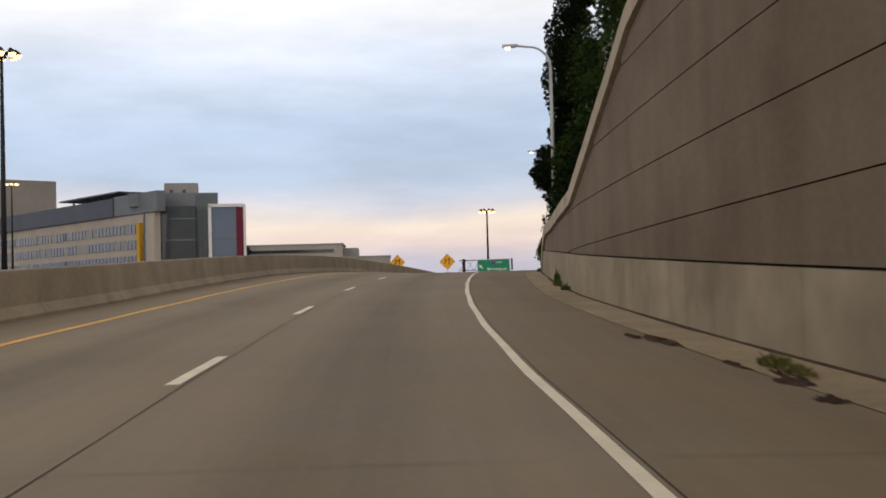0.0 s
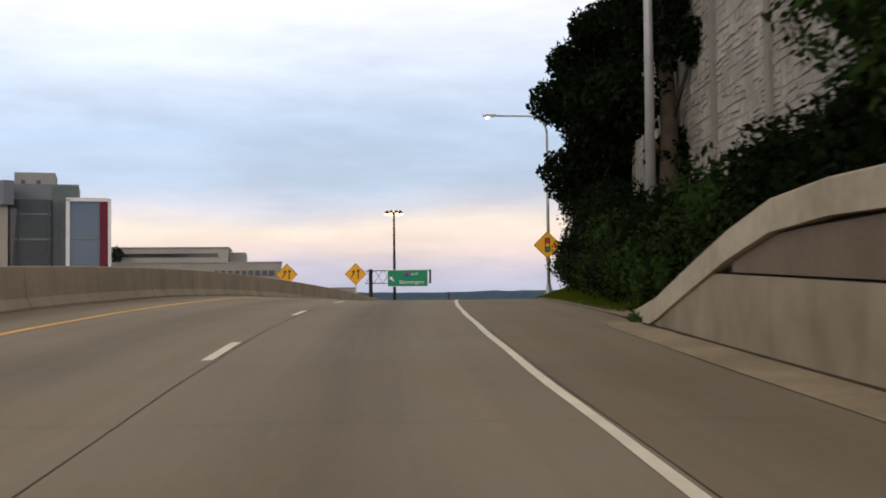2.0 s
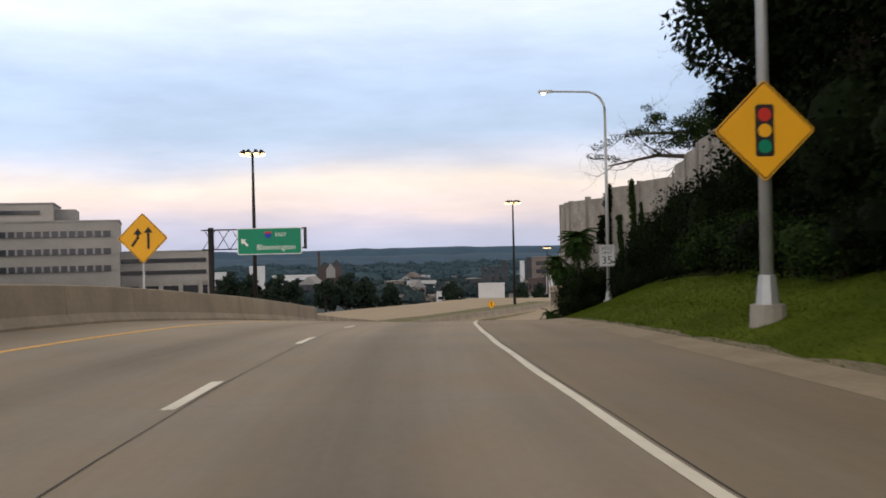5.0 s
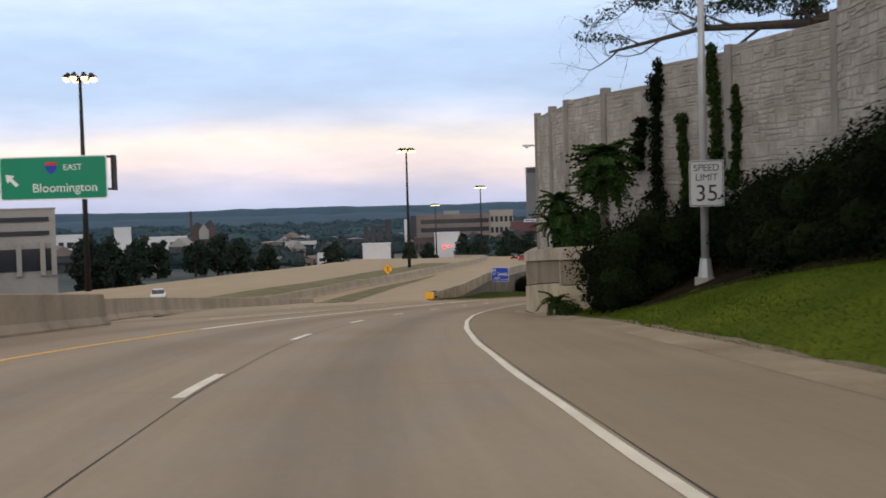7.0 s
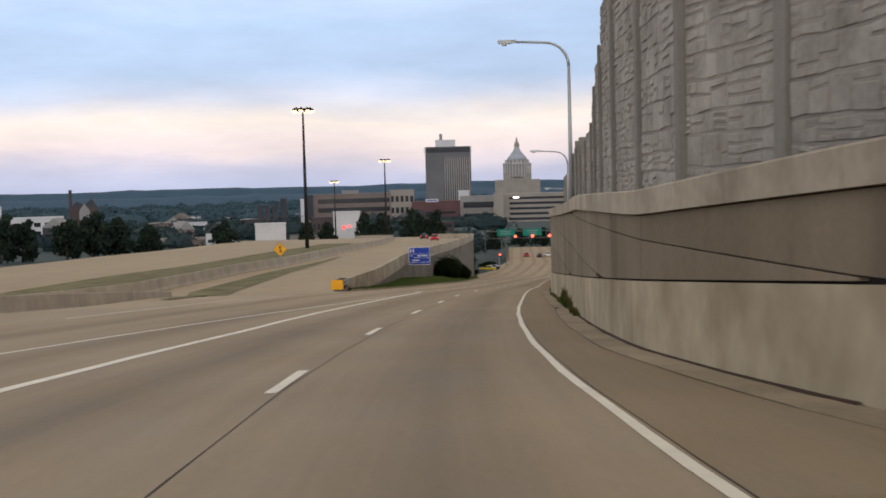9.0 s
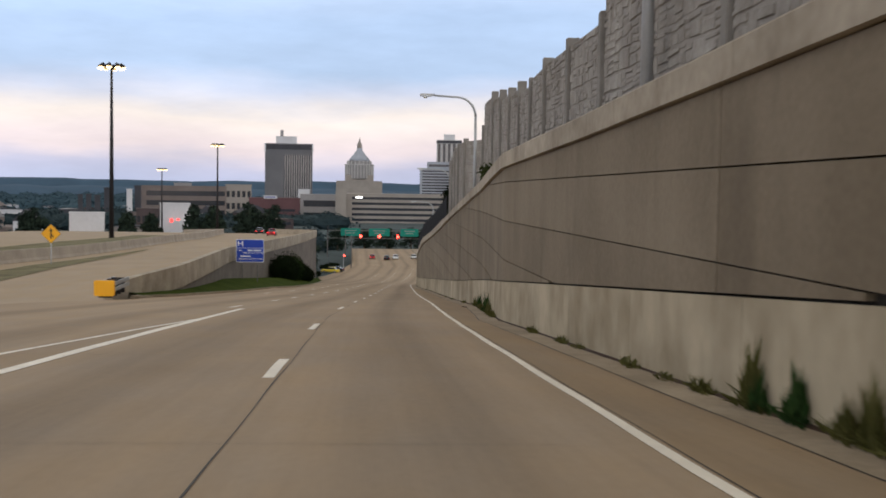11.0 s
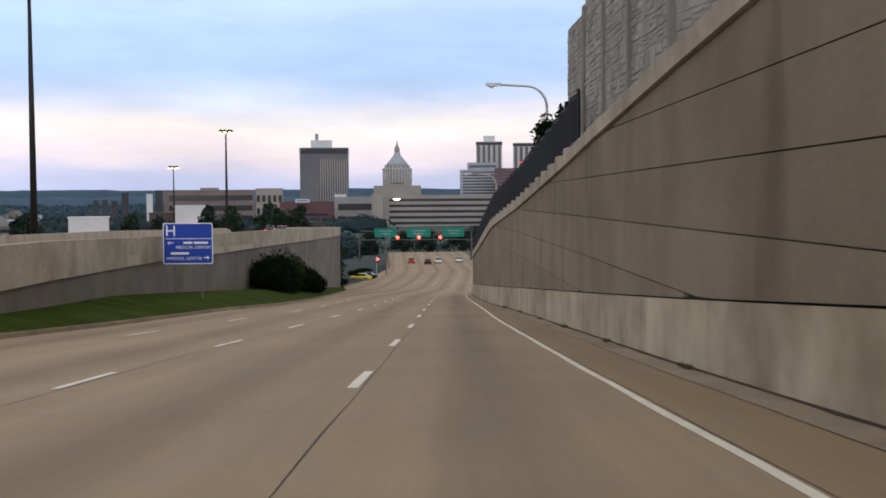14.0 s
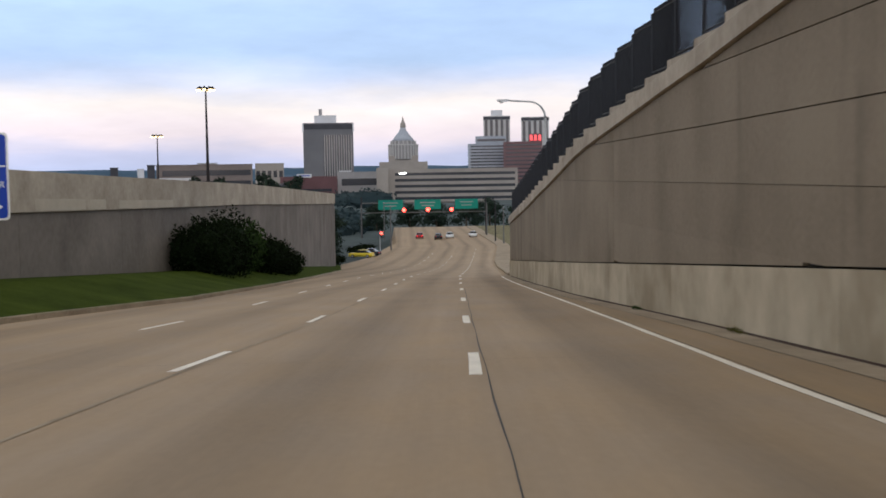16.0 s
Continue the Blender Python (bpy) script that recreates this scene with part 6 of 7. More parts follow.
def building(name, label, cx, cy, turn, w, d, z0, z1, mat, style):
    """A block whose front (local -y) faces the road, with its openings set into it."""
    ground = ground_z(cx, cy) - 1.5 if z0 < z1 - 12 or z0 < -15 else z0
    m = Matrix.Translation((cx, cy, 0)) @ Matrix.Rotation(radians(turn), 4, "Z")
    root = thing(name, m, label, "building", "town buildings")
    base = min(z0, ground) if z0 < 0 else z0
    part("wall", Geo().box(0, d / 2, (base + z1) / 2, w, d, z1 - base), mat, root)
    kind = style[0]
    h = z1 - z0
    if kind not in ("gable", "dome"):
        part("roof_edge", Geo().box(0, d / 2, z1 + 0.25, w + 0.4, d + 0.4, 0.5), mat, root)
    if kind == "grid":
        pane = Geo().box(0, 0, 0, 0.62 * w / style[2], 0.24, 0.5 * h / (style[1] + 0.5)).mesh("window", WIN_DARK)
        for i in range(style[1]):
            for j in range(style[2]):
                ob = new("window", pane)
                ob.parent = root
                ob.location = (-w / 2 + w * (j + 0.5) / style[2], -0.06, z1 - h * (i + 0.75) / (style[1] + 0.5))
    elif kind in ("bands", "neon", "garage"):
        if kind == "garage":
            part("lit_sign", Geo().box(-w * 0.38, -0.5, z1 - 2.2, 4.5, 0.3, 0.7), LAMP_WHITE, root, "white lit sign")
        if kind == "neon":
            board = part("roof_sign", Geo().box(w * 0.33, 1.0, z1 + 4.0, 11, 0.5, 7.5), B_DARK, root, "red lit roof sign")
            for x in (0.22, 0.33, 0.44):
                part("neon_letter", Geo().box(w * x, 0.6, z1 + 4.0, 2.6, 0.3, 5.6), NEON_RED, board)
        for i in range(style[1]):
            z = z1 - h * 0.9 * (i + 0.7) / (style[1] + 0.6)
            part("window_band", Geo().box(w * 0.02, 0.0, z, w * 0.92, 0.5, h * 0.9 / (style[1] + 0.6) * style[2]), WIN_DARK, root)
            part("window_band", Geo().box(-w / 2, d / 2, z, 0.5, d * 0.9, h * 0.9 / (style[1] + 0.6) * style[2]), WIN_DARK, root)
    elif kind == "ribs":
        for j in range(style[1]):
            x = -w / 2 + w * (j + 0.5) / style[1]
            part("window_strip", Geo().box(x, 0, (z0 + z1) / 2 - 2, w / style[1] * 0.5, 0.8, h - 8), WIN_DARK, root)
        part("crown_band", Geo().box(0, d / 2, z1 - 3, w + 0.8, d + 0.8, 4.5), B_DARK, root)
    elif kind == "tower":
        for j in range(12):
            x = -w / 2 + w * (0.40 + 0.58 * (j + 0.5) / 12)
            part("rib", Geo().box(x, -0.3, (z0 + z1) / 2 - 6, w * 0.022, 1.2, h - 16), B_GREY, root)
        part("window_wall", Geo().box(w * 0.19, 0, (z0 + z1) / 2 - 6, w * 0.58, 0.6, h - 16), WIN_DARK, root)
        part("crown_band", Geo().box(0, d / 2, z1 - 4, w + 0.6, d + 0.6, 6), B_DARK, root)
        part("mast", Geo().box(-w * 0.15, d / 2, z1 + 9, 4, 4, 18), B_GREY, root)
        for x in (-w / 2, w / 2):
            part("corner_pier", Geo().box(x, -0.3, z1 - 5, 1.6, 1.6, 10), B_WHITE, root)
    elif kind == "gable":
        part("roof", Geo().prism([(-w / 2, z1), (w / 2, z1), (w * 0.28, z1 + 5.5), (0, z1 + 1.5), (-w * 0.28, z1 + 4)], 0, d), B_DARK, root)
        part("gable_front", Geo().prism([(-w * 0.2, z1 - 8), (w * 0.2, z1 - 8), (w * 0.2, z1 - 2), (0, z1 + 2.5), (-w * 0.2, z1 - 2)], -0.8, 0), B_GREY, root)
    elif kind == "sign":
        board = part("roof_sign", Geo().box(-w * 0.08, -0.4, z1 + 1.0, w * 0.26, 0.4, 2.2), B_WHITE, root, "white lit roof sign")
        part("sign_bar", Geo().box(-w * 0.08, -0.65, z1 + 1.0, w * 0.2, 0.1, 0.6), SIGN_BLUE, board)
        part("window_band", Geo().box(0, -0.02, z1 - 8, w * 0.8, 0.3, 1.6), WIN_DARK, root)
    elif kind == "redlights":
        for x in (-0.12, 0.1):
            part("red_light", Geo().box(w * x, -0.2, z0 + h * 0.35, w * 0.1, 0.3, h * 0.14), TAIL_ON, root)
        part("annex", Geo().box(w * 0.3, -2.5, z0 + 1.0, w * 0.7, 5, h * 0.5), B_WHITE, root)
    elif kind == "dome":
        k = w / 77.5
        part("upper_block", Geo().box(0, d / 2, z1 + 5, w * 0.62, d * 0.7, 10), mat, root)
        mid = d / 2
        part("drum", Geo().tube([(0, mid, z1 + 4), (0, mid, z1 + 27)], 23 * k, 20), B_GREY, root)
        for i in range(14):
            a = math.pi * (i + 0.5) / 14 + math.pi
            part("column", Geo().box(23.6 * k * math.cos(a), mid + 23.6 * k * math.sin(a), z1 + 16, 2.0, 2.0, 22), B_PALE, root)
        part("cornice", Geo().tube([(0, mid, z1 + 27), (0, mid, z1 + 28.5)], [25 * k, 24.5 * k], 20), B_PALE, root)
        part("attic", Geo().tube([(0, mid, z1 + 28.5), (0, mid, z1 + 34)], 20 * k, 16), B_GREY, root)
        for i in range(9):
            a = math.pi * (i + 0.5) / 9 + math.pi
            part("attic_pier", Geo().box(20.4 * k * math.cos(a), mid + 20.4 * k * math.sin(a), z1 + 31, 1.8, 1.8, 6.5), B_PALE, root)
        part("dome", Geo().tube([(0, mid, z1 + 34.1), (0, mid, z1 + 38.5), (0, mid, z1 + 43.5), (0, mid, z1 + 48.5), (0, mid, z1 + 52), (0, mid, z1 + 56)], [18.5 * k, 15.5 * k, 11.5 * k, 7.5 * k, 5.2 * k, 4.0 * k], 20), B_BLUE, root, "", True)
        part("lantern", Geo().tube([(0, mid, z1 + 56), (0, mid, z1 + 62), (0, mid, z1 + 66), (0, mid, z1 + 74)], [4.6 * k, 4.2 * k, 2.2 * k, 0.3], 12), B_BEIGE, root)
    return root


building("white_building", "white low building with small square windows", 56.1, 787.2, -3.8, 26.0, 18.2, -23.5, -12.3, B_WHITE, ("grid", 2, 5))
building("white_building", "plain white rooftop block", 34.8, 798.4, -1.9, 9.3, 6.5, -23.6, -6.2, B_WHITE, ("plain",))
building("white_building", "low white building among trees", 4.3, 738.6, 0.8, 24.3, 17.0, -18.0, -8.7, B_WHITE, ("grid", 1, 6))
building("church", "dark steep-roofed brick church", 94.1, 934.6, -5.8, 16.5, 11.5, -27.2, -9.0, B_BRICK, ("gable",))
building("chimney", "slender dark brick chimney", 85.8, 935.4, -5.2, 1.8, 1.3, -26.8, 1.8, B_BRICK, ("plain",))
building("depot", "long low brown brick depot", 101.9, 650.7, -9.9, 38.1, 26.6, -26.9, -21.4, B_BROWN, ("grid", 1, 14))
building("white_shed", "low pale windowless shed", 131.9, 603.7, -14.4, 12.0, 8.4, -19.9, -14.5, B_WHITE, ("plain",))
building("silo", "dark upright storage silo", 180.4, 818.4, -13.8, 2.4, 1.7, -23.9, -10.3, B_DARK, ("plain",))
building("silo", "dark upright storage silo", 184.5, 817.4, -14.2, 2.7, 1.9, -24.0, -10.1, B_DARK, ("plain",))
building("silo", "dark upright storage silo", 188.9, 816.3, -14.6, 3.0, 2.1, -24.1, -10.6, B_DARK, ("plain",))
building("silo", "dark upright storage silo", 193.8, 815.0, -15.0, 3.4, 2.4, -24.3, -6.6, B_DARK, ("plain",))
building("elevator_tower", "pale slim elevator tower", 210.2, 831.2, -15.9, 3.1, 2.2, -25.4, -7.2, B_WHITE, ("plain",))
building("slab_building", "dark slab of a brick block", 218.6, 844.4, -16.3, 3.6, 2.5, -26.1, -5.3, B_DARK, ("plain",))
building("factory", "broad brown-grey building with dark window bands", 250.9, 860.1, -18.3, 49.5, 34.6, -27.8, -5.2, B_BROWN, ("bands", 3, 0.5))
building("plant_room", "grey rooftop plant block", 286.8, 973.3, -17.7, 12.1, 8.5, -8.2, -3.3, B_GREY, ("plain",))
building("white_hall", "white windowless hall with red lights", 173.2, 633.4, -18.0, 11.6, 8.1, -21.3, -11.5, B_WHITE, ("redlights",))
building("brick_building", "long dark brick building with pale arches", 172.7, 663.1, -15.9, 12.4, 8.7, -22.2, -14.4, B_BRICK, ("grid", 1, 6))
building("beige_building", "stepped beige stone building", 330.5, 980.8, -20.7, 18.4, 12.9, -34.1, -3.8, B_BEIGE, ("grid", 3, 5))
building("maroon_building", "maroon brick building with a white roof sign", 339.0, 934.3, -22.3, 35.1, 24.6, -33.2, -12.7, B_MAROON, ("sign",))
building("office_block", "long grey-brown office block", 390.6, 955.4, -24.8, 42.6, 29.8, -35.8, -10.1, B_GREY, ("bands", 2, 0.5))
building("garage", "long beige parking garage with open dark decks", 424.3, 905.1, -28.8, 82.3, 57.6, -41.2, -9.0, B_BEIGE, ("garage", 7, 0.45))
building("stair_tower", "beige stair tower of the garage", 381.2, 917.2, -25.5, 7.3, 5.1, -42.2, -8.0, B_BEIGE, ("plain",))
building("stepped_tower", "stepped blue-grey tower with white floor bands", 669.7, 1272.7, -30.6, 42.5, 29.7, -37.3, 16.3, B_BLUE, ("bands", 15, 0.5))
building("stepped_tower", "setback top of the stepped tower", 671.3, 1271.8, -30.7, 30.8, 21.6, 15.1, 23.8, B_BLUE, ("bands", 1, 0.5))
building("red_block", "dull red brick office block", 671.8, 1212.8, -32.2, 37.2, 26.1, -36.2, 16.7, B_DULLRED, ("neon", 12, 0.4))
building("apartment_tower", "pale apartment tower with vertical dark strips", 1038.0, 1868.2, -31.0, 42.3, 29.6, -54.4, 76.3, B_PALE, ("ribs", 5))
building("apartment_tower", "pale apartment tower with vertical dark strips", 1090.1, 1835.6, -32.9, 44.0, 30.8, -54.8, 73.8, B_PALE, ("ribs", 5))
building("plant_room", "white rooftop plant block", 1040.6, 1872.5, -31.0, 18.4, 12.9, 74.6, 85.7, B_WHITE, ("plain",))
building("office_tower", "tall grey office tower with white ribs", 610.8, 1548.0, -22.9, 59.4, 41.6, -55.0, 48.6, B_TOWER, ("tower",))
building("plant_room", "pale rooftop plant block", 610.0, 1554.1, -22.8, 26.0, 18.2, 48.1, 57.7, B_WHITE, ("plain",))
building("white_hall", "small white block before the tower", 612.4, 1504.1, -23.7, 14.0, 9.8, -40.5, -8.4, B_WHITE, ("plain",))
building("courthouse", "pale stone courthouse with a domed lantern", 905.7, 1940.4, -26.5, 77.5, 54.2, -53.5, 5.6, B_BEIGE, ("dome",))


# trees and dark belts of the town
rnd = random.Random(77)
for i, (x, y, z, h, r) in enumerate(((12, 556, -20, 14, 7), (20, 552, -20, 13, 6), (30, 548, -20, 13, 6), (37, 552, -20, 11, 5), (52, 568, -21, 11, 6), (61, 574, -21, 13, 7), (70, 580, -21, 11, 6), (82, 585, -22, 9, 5), (-12, 560, -19, 12, 6), (137, 571, -20, 7, 4), (146, 574, -20, 6, 4),
                                     (164, 583, -20, 9, 5), (172, 585, -20, 9, 5), (186, 588, -21, 11, 6), (196, 592, -21, 10, 6), (112, 600, -22, 9, 6), (22, 452, -17, 8, 5), (14, 446, -16, 6, 5))):
    tree((x, y, min(z, ground_z(x, y))), h + 1 + (z - min(z, ground_z(x, y))), r, 200 + i, LEAF_FAR, "broad dark town tree", 1500, 0.75, 0.4, 0.12, "town trees")


def far_woods():
    """Woods and gardens of the town, too far off to count; haze is put into their colours."""
    rng = np.random.default_rng(9)
    # the farther belt is painted paler and bluer, as haze would make it
    for near, far, count, quads, size, mat in ((620, 1150, 620, 70000, 1.0, leaf_material("hazed_woods_far", (0.020, 0.034, 0.040), (0.050, 0.072, 0.078))),
                                               (1100, 3250, 1500, 90000, 2.2, leaf_material("hazed_woods_distant", (0.036, 0.066, 0.086), (0.062, 0.100, 0.125)))):
        lobes = []
        for i in range(count):
            y = rng.uniform(near, far)
            x = rng.uniform(-0.35, 0.75) * y
            if y < 1050 and 0.40 < x / y < 0.56:
                continue
            r = rng.uniform(4, 10) * (1.0 if near < 1000 else 1.7)
            lobes.append((x, y, ground_z(x, y) + r * 0.25, r * 1.6, r, r * 0.7))
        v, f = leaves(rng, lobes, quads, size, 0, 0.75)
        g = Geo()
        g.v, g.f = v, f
        tagged(part("far_woods", g, mat), "dark woods and gardens spread through the valley town, haze in their colour", "woods", "", "stuff")


far_woods()


def far_roofs():
    rnd = random.Random(21)
    mats = [B_WHITE, B_BEIGE, B_BROWN, B_GREY, B_BRICK, B_DARK]
    for i in range(120):
        y = rnd.uniform(640, 1300)
        x = rnd.uniform(-0.25, 0.62) * y
        if y < 1050 and 0.36 < x / y < 0.60:
            continue
        w, d, h = rnd.uniform(8, 22), rnd.uniform(8, 16), rnd.uniform(4, 9)
        z = ground_z(x, y)
        root = thing("town_house", Matrix.Translation((x, y, z)) @ Matrix.Rotation(rnd.uniform(-0.6, 0.3), 4, "Z"), "small distant town building among trees", "building", "town houses")
        part("wall", Geo().box(0, 0, h / 2 - 1, w, d, h + 2), rnd.choice(mats), root)
        part("roof", Geo().prism([(-w / 2 - 0.5, h), (w / 2 + 0.5, h), (0, h + rnd.choice((0.6, 0.8, 4.5)))], -d / 2 - 0.4, d / 2 + 0.4), rnd.choice((B_DARK, B_GREY, B_BROWN)), root)
        part("window_band", Geo().box(0, -d / 2 - 0.02, h * 0.55, w * 0.8, 0.2, 1.4), WIN_DARK, root)


far_roofs()


# ---- hospital wing on the left ----
def hospital():
    a, b = Vector((-76, 281, 0)), Vector((-140, 354, 0))
    u = (b - a).normalized()
    ang = math.atan2(-u.y, -u.x)
    m = Matrix.Translation((b.x, b.y, 0)) @ Matrix.Rotation(ang, 4, "Z")
    ln = (b - a).length
    root = thing("hospital_building", m, "modern hospital wing in beige panels, blue-grey metal and glass", "building")
    steel = material("blue_grey_metal", (0.075, 0.085, 0.115), 0.5, 0.3, var=0.15, scale=0.2, fine=2, bump=0)
    grey = material("grey_metal_panel", (0.17, 0.185, 0.21), 0.55, 0.3, var=0.12, scale=0.2, fine=2, bump=0)
    beige = material("beige_panel", (0.42, 0.37, 0.325), 0.85, var=0.12, scale=0.2, fine=2, bump=0)
    yellow = material("ochre_fin", (0.55, 0.30, 0.02), 0.6, var=0.1, scale=0.3, bump=0)
    white = material("white_frame", (0.72, 0.72, 0.75), 0.6, var=0.06, scale=0.3, bump=0)
    maroon = material("maroon_panel", (0.14, 0.012, 0.03), 0.6, var=0.1, scale=0.3, bump=0)
    z0, z1 = -12.0, 19.7
    part("wall", Geo().box(15, 14, (z0 + z1) / 2, 150, 28, z1 - z0), beige, root)
    part("wall", Geo().box(100, 0.8, (z0 + z1) / 2, 20, 1.6, z1 - z0), beige, root)
    part("top_storey", Geo().box(15, 13.7, 21.95, 150, 29, 4.5), steel, root)
    part("top_storey", Geo().box(101.2, 0.6, 22.1, 22.4, 2.2, 4.8), grey, root)
    part("roof_canopy", Geo().box(68, 7, 26.3, 36, 9, 0.4), steel, root)
    for x in (54, 62, 70, 78, 86):
        part("canopy_post", Geo().box(x, 5, 25.1, 0.4, 0.4, 2.2), steel, root)
    part("stair_block", Geo().box(-51, 29, 15, 30, 18, 52), B_BEIGE, root, "plain beige rear block")
    pane = Geo().box(0, 0, 0, 1.5, 0.3, 2.1).mesh("window", WIN_BLUE)
    for i, z in enumerate((16.2, 12.4, 8.6, 4.8)):
        part("window_recess", Geo().box(51, -0.02, z, 100, 0.12, 2.5), B_GREY, root)
        for j in range(50):
            if rnd.random() < 0.10:
                continue
            ob = new("window", pane)
            ob.parent = root
            ob.location = (2 + j * 2.0, -0.08, z)
    part("fin", Geo().box(103.6, -0.5, 2.4, 1.5, 1.0, 30), yellow, root, "tall ochre yellow fin")
    # the stair tower and portal stand forward and face the road
    m2 = Matrix.Translation((-52.4, 279.5, 0)) @ Matrix.Rotation(radians(11.2), 4, "Z")
    tower = thing("hospital_tower", m2, "glass stair tower with a white-framed blue glass bay", "building")
    g = Geo()
    g.prism([(-19.7, -12), (-6.9, -12), (-6.9, 21.2), (-18.9, 21.2)], -1.0, 14)
    hall = part("glass_hall", g, material("grey_green_glass", (0.05, 0.062, 0.068), 0.15, var=0.2, scale=0.15, fine=0.8, bump=0, spec=0.35), tower, "dark glass stair hall")
    part("slanted_side", Geo().prism([(-19.8, -12), (-15.6, -12), (-13.4, 21.25), (-19.0, 21.25)], -1.25, -0.9), WIN_DARK, hall)
    for z in (-4, 1.7, 7.4, 13.1, 18.2):
        part("floor_band", Geo().box(-10.6, -1.06, z, 7.2, 0.24, 0.4), grey, hall)
    for x in (-13.2, -7.4, -5.4):
        part("mullion", Geo().box(x, -1.08, 4, 0.28, 0.28, 33), steel, hall)
    part("upper_body", Geo().box(-12.0, 9, 22.9, 20.8, 17, 3.2), grey, tower)
    part("side_body", Geo().box(-4.2, 9, 6.0, 5.2, 17.6, 36.2), material("teal_glass", (0.11, 0.135, 0.14), 0.15, var=0.2, scale=0.15, fine=0.8, bump=0, spec=0.35), tower, "pale teal glass bay")
    part("tower_top", Geo().box(-10.3, 9, 24.6, 8.0, 12, 5.0), B_GREY, tower)
    for x in (-12.6, -9.6):
        part("tower_slot", Geo().box(x, 2.9, 23.9, 0.8, 0.3, 3.2), WIN_DARK, tower)
    part("portal", Geo().box(-3.6, -2.5, 4.6, 0.75, 6, 33).box(0.2, -2.5, 20.95, 8.3, 6, 0.75), white, tower)
    part("portal_glass", Geo().box(0.0, -2.0, 4.3, 6.6, 5.6, 32.4), WIN_BLUE, tower)
    part("portal_side", Geo().box(3.35, -2.45, 4.3, 1.6, 6.0, 32.6), maroon, tower)
    part("portal", Geo().box(4.5, -2.5, 4.6, 0.6, 6, 33), white, tower)
    for z in (2, 7.5, 13):
        part("floor_band", Geo().box(-0.4, -4.84, z, 5.9, 0.1, 0.3), grey, tower)


hospital()


def clinic():
    """The pale building in long terraces."""
    m = Matrix.Translation((-17.5, 383.4, 0)) @ Matrix.Rotation(radians(3), 4, "Z")
    pale = material("clinic_concrete", (0.36, 0.335, 0.315), 0.85, var=0.14, scale=0.12, fine=1.2, bump=0)
    root = thing("terraced_building", m, "pale grey terraced clinic with long dark window bands", "building")
    part("wall", Geo().box(-30, 20, 0.5, 60, 40, 21), pale, root)
    part("upper_storey", Geo().box(-44, 24, 13.2, 56, 30, 5.2), pale, root)
    part("roof_plant", Geo().box(-13.4, 26, 12.6, 5.0, 20, 4.0), B_GREY, root)
    part("roof_edge", Geo().box(-44, 24, 15.9, 56.6, 30.6, 0.35), B_GREY, root)
    part("roof_edge", Geo().box(-30, 20, 11.1, 60.5, 40.5, 0.35), pale, root)
    for z, w in ((7.9, 52), (3.6, 52), (-0.6, 34)):
        band = part("window_band", Geo().box(-2 - w / 2, -0.1, z, w, 0.5, 1.5), WIN_DARK, root)
        for i in range(1, w // 2):
            part("mullion", Geo().box(-2 - w + i * 2, -0.38, z, 0.5, 0.12, 1.46), B_GREY, band)
    part("window_band", Geo().box(-44, 8.9, 13.6, 50, 0.5, 1.0), WIN_DARK, root)
    part("entrance_glass", Geo().box(-44, -0.3, 5.2, 15, 0.6, 6.0), WIN_BLUE, root)
    part("low_wing", Geo().box(11, 26, -6.5, 24, 26, 19.5), pale, root)
    part("roof_edge", Geo().box(11, 26, 3.3, 24.4, 26.4, 0.3), pale, root)
    for z in (0.9, -2.2):
        part("window_band", Geo().box(10.6, 12.9, z, 22, 0.5, 1.0), WIN_DARK, root)
    part("undercroft", Geo().box(11, 12.9, -8.2, 23, 0.4, 5.0), WIN_DARK, root)
    for x in (0, 5, 10, 15, 20, 22.4):
        part("column", Geo().box(x, 12.2, -8, 1.1, 1.1, 7.4), pale, root)
    for x in (-48, -54):
        rng = np.random.default_rng(int(-x))
        foliage("roof_plant", rng, [(x, 4, 13.6, 1.8, 1.8, 2.6)], 260, 0.5, LEAF_FAR, root)


clinic()


# ---- junction: signals, green signs, poles and vehicles ----
def signal_gantry():
    root = thing("signal_gantry", local(573, 7.0, 0), "steel gantry with red traffic signals and green direction signs", "traffic signal")
    for x in (-17, 15):
        part("pole", Geo().tube([(x, 0, -0.3), (x, 0, 8.2)], 0.16, 8), DULLSTEEL, root)
    part("beam", Geo().tube([(-17, 0, 6.2), (15, 0, 6.2)], 0.11, 8), DULLSTEEL, root)
    part("beam", Geo().tube([(-17, 3, 8.6), (15, 3, 8.6)], 0.14, 8), DULLSTEEL, root)
    for x in (-6.1, 0.0, 6.0):
        head = part("signal_head", Geo().box(x, -0.25, 6.3, 0.5, 0.4, 1.5, None, 0.05), SIGN_BLACK, root)
        part("red_lamp", Geo().tube([(x, -0.46, 6.85), (x, -0.62, 6.85)], [0.46, 0.40], 14), RED_ON, head)
    for x, w in ((-9.5, 7.5), (0.0, 8.0), (10.0, 7.0)):
        board = part("green_board", Geo().box(x, 2.8, 8.1, w * 0.85, 0.15, 2.5), BOARD_GREEN, root, "green direction board with white lettering")
        for k, z in enumerate((8.6, 7.8)):
            part("lettering", Geo().box(x, 2.70, z, w * (0.5 - 0.12 * k), 0.03, 0.22), B_GREY, board)
    for x in (-17, 15):
        part("board_post", Geo().tube([(x, 3, -0.3), (x, 3, 10.2)], 0.2, 8), DARKSTEEL, root)


signal_gantry()


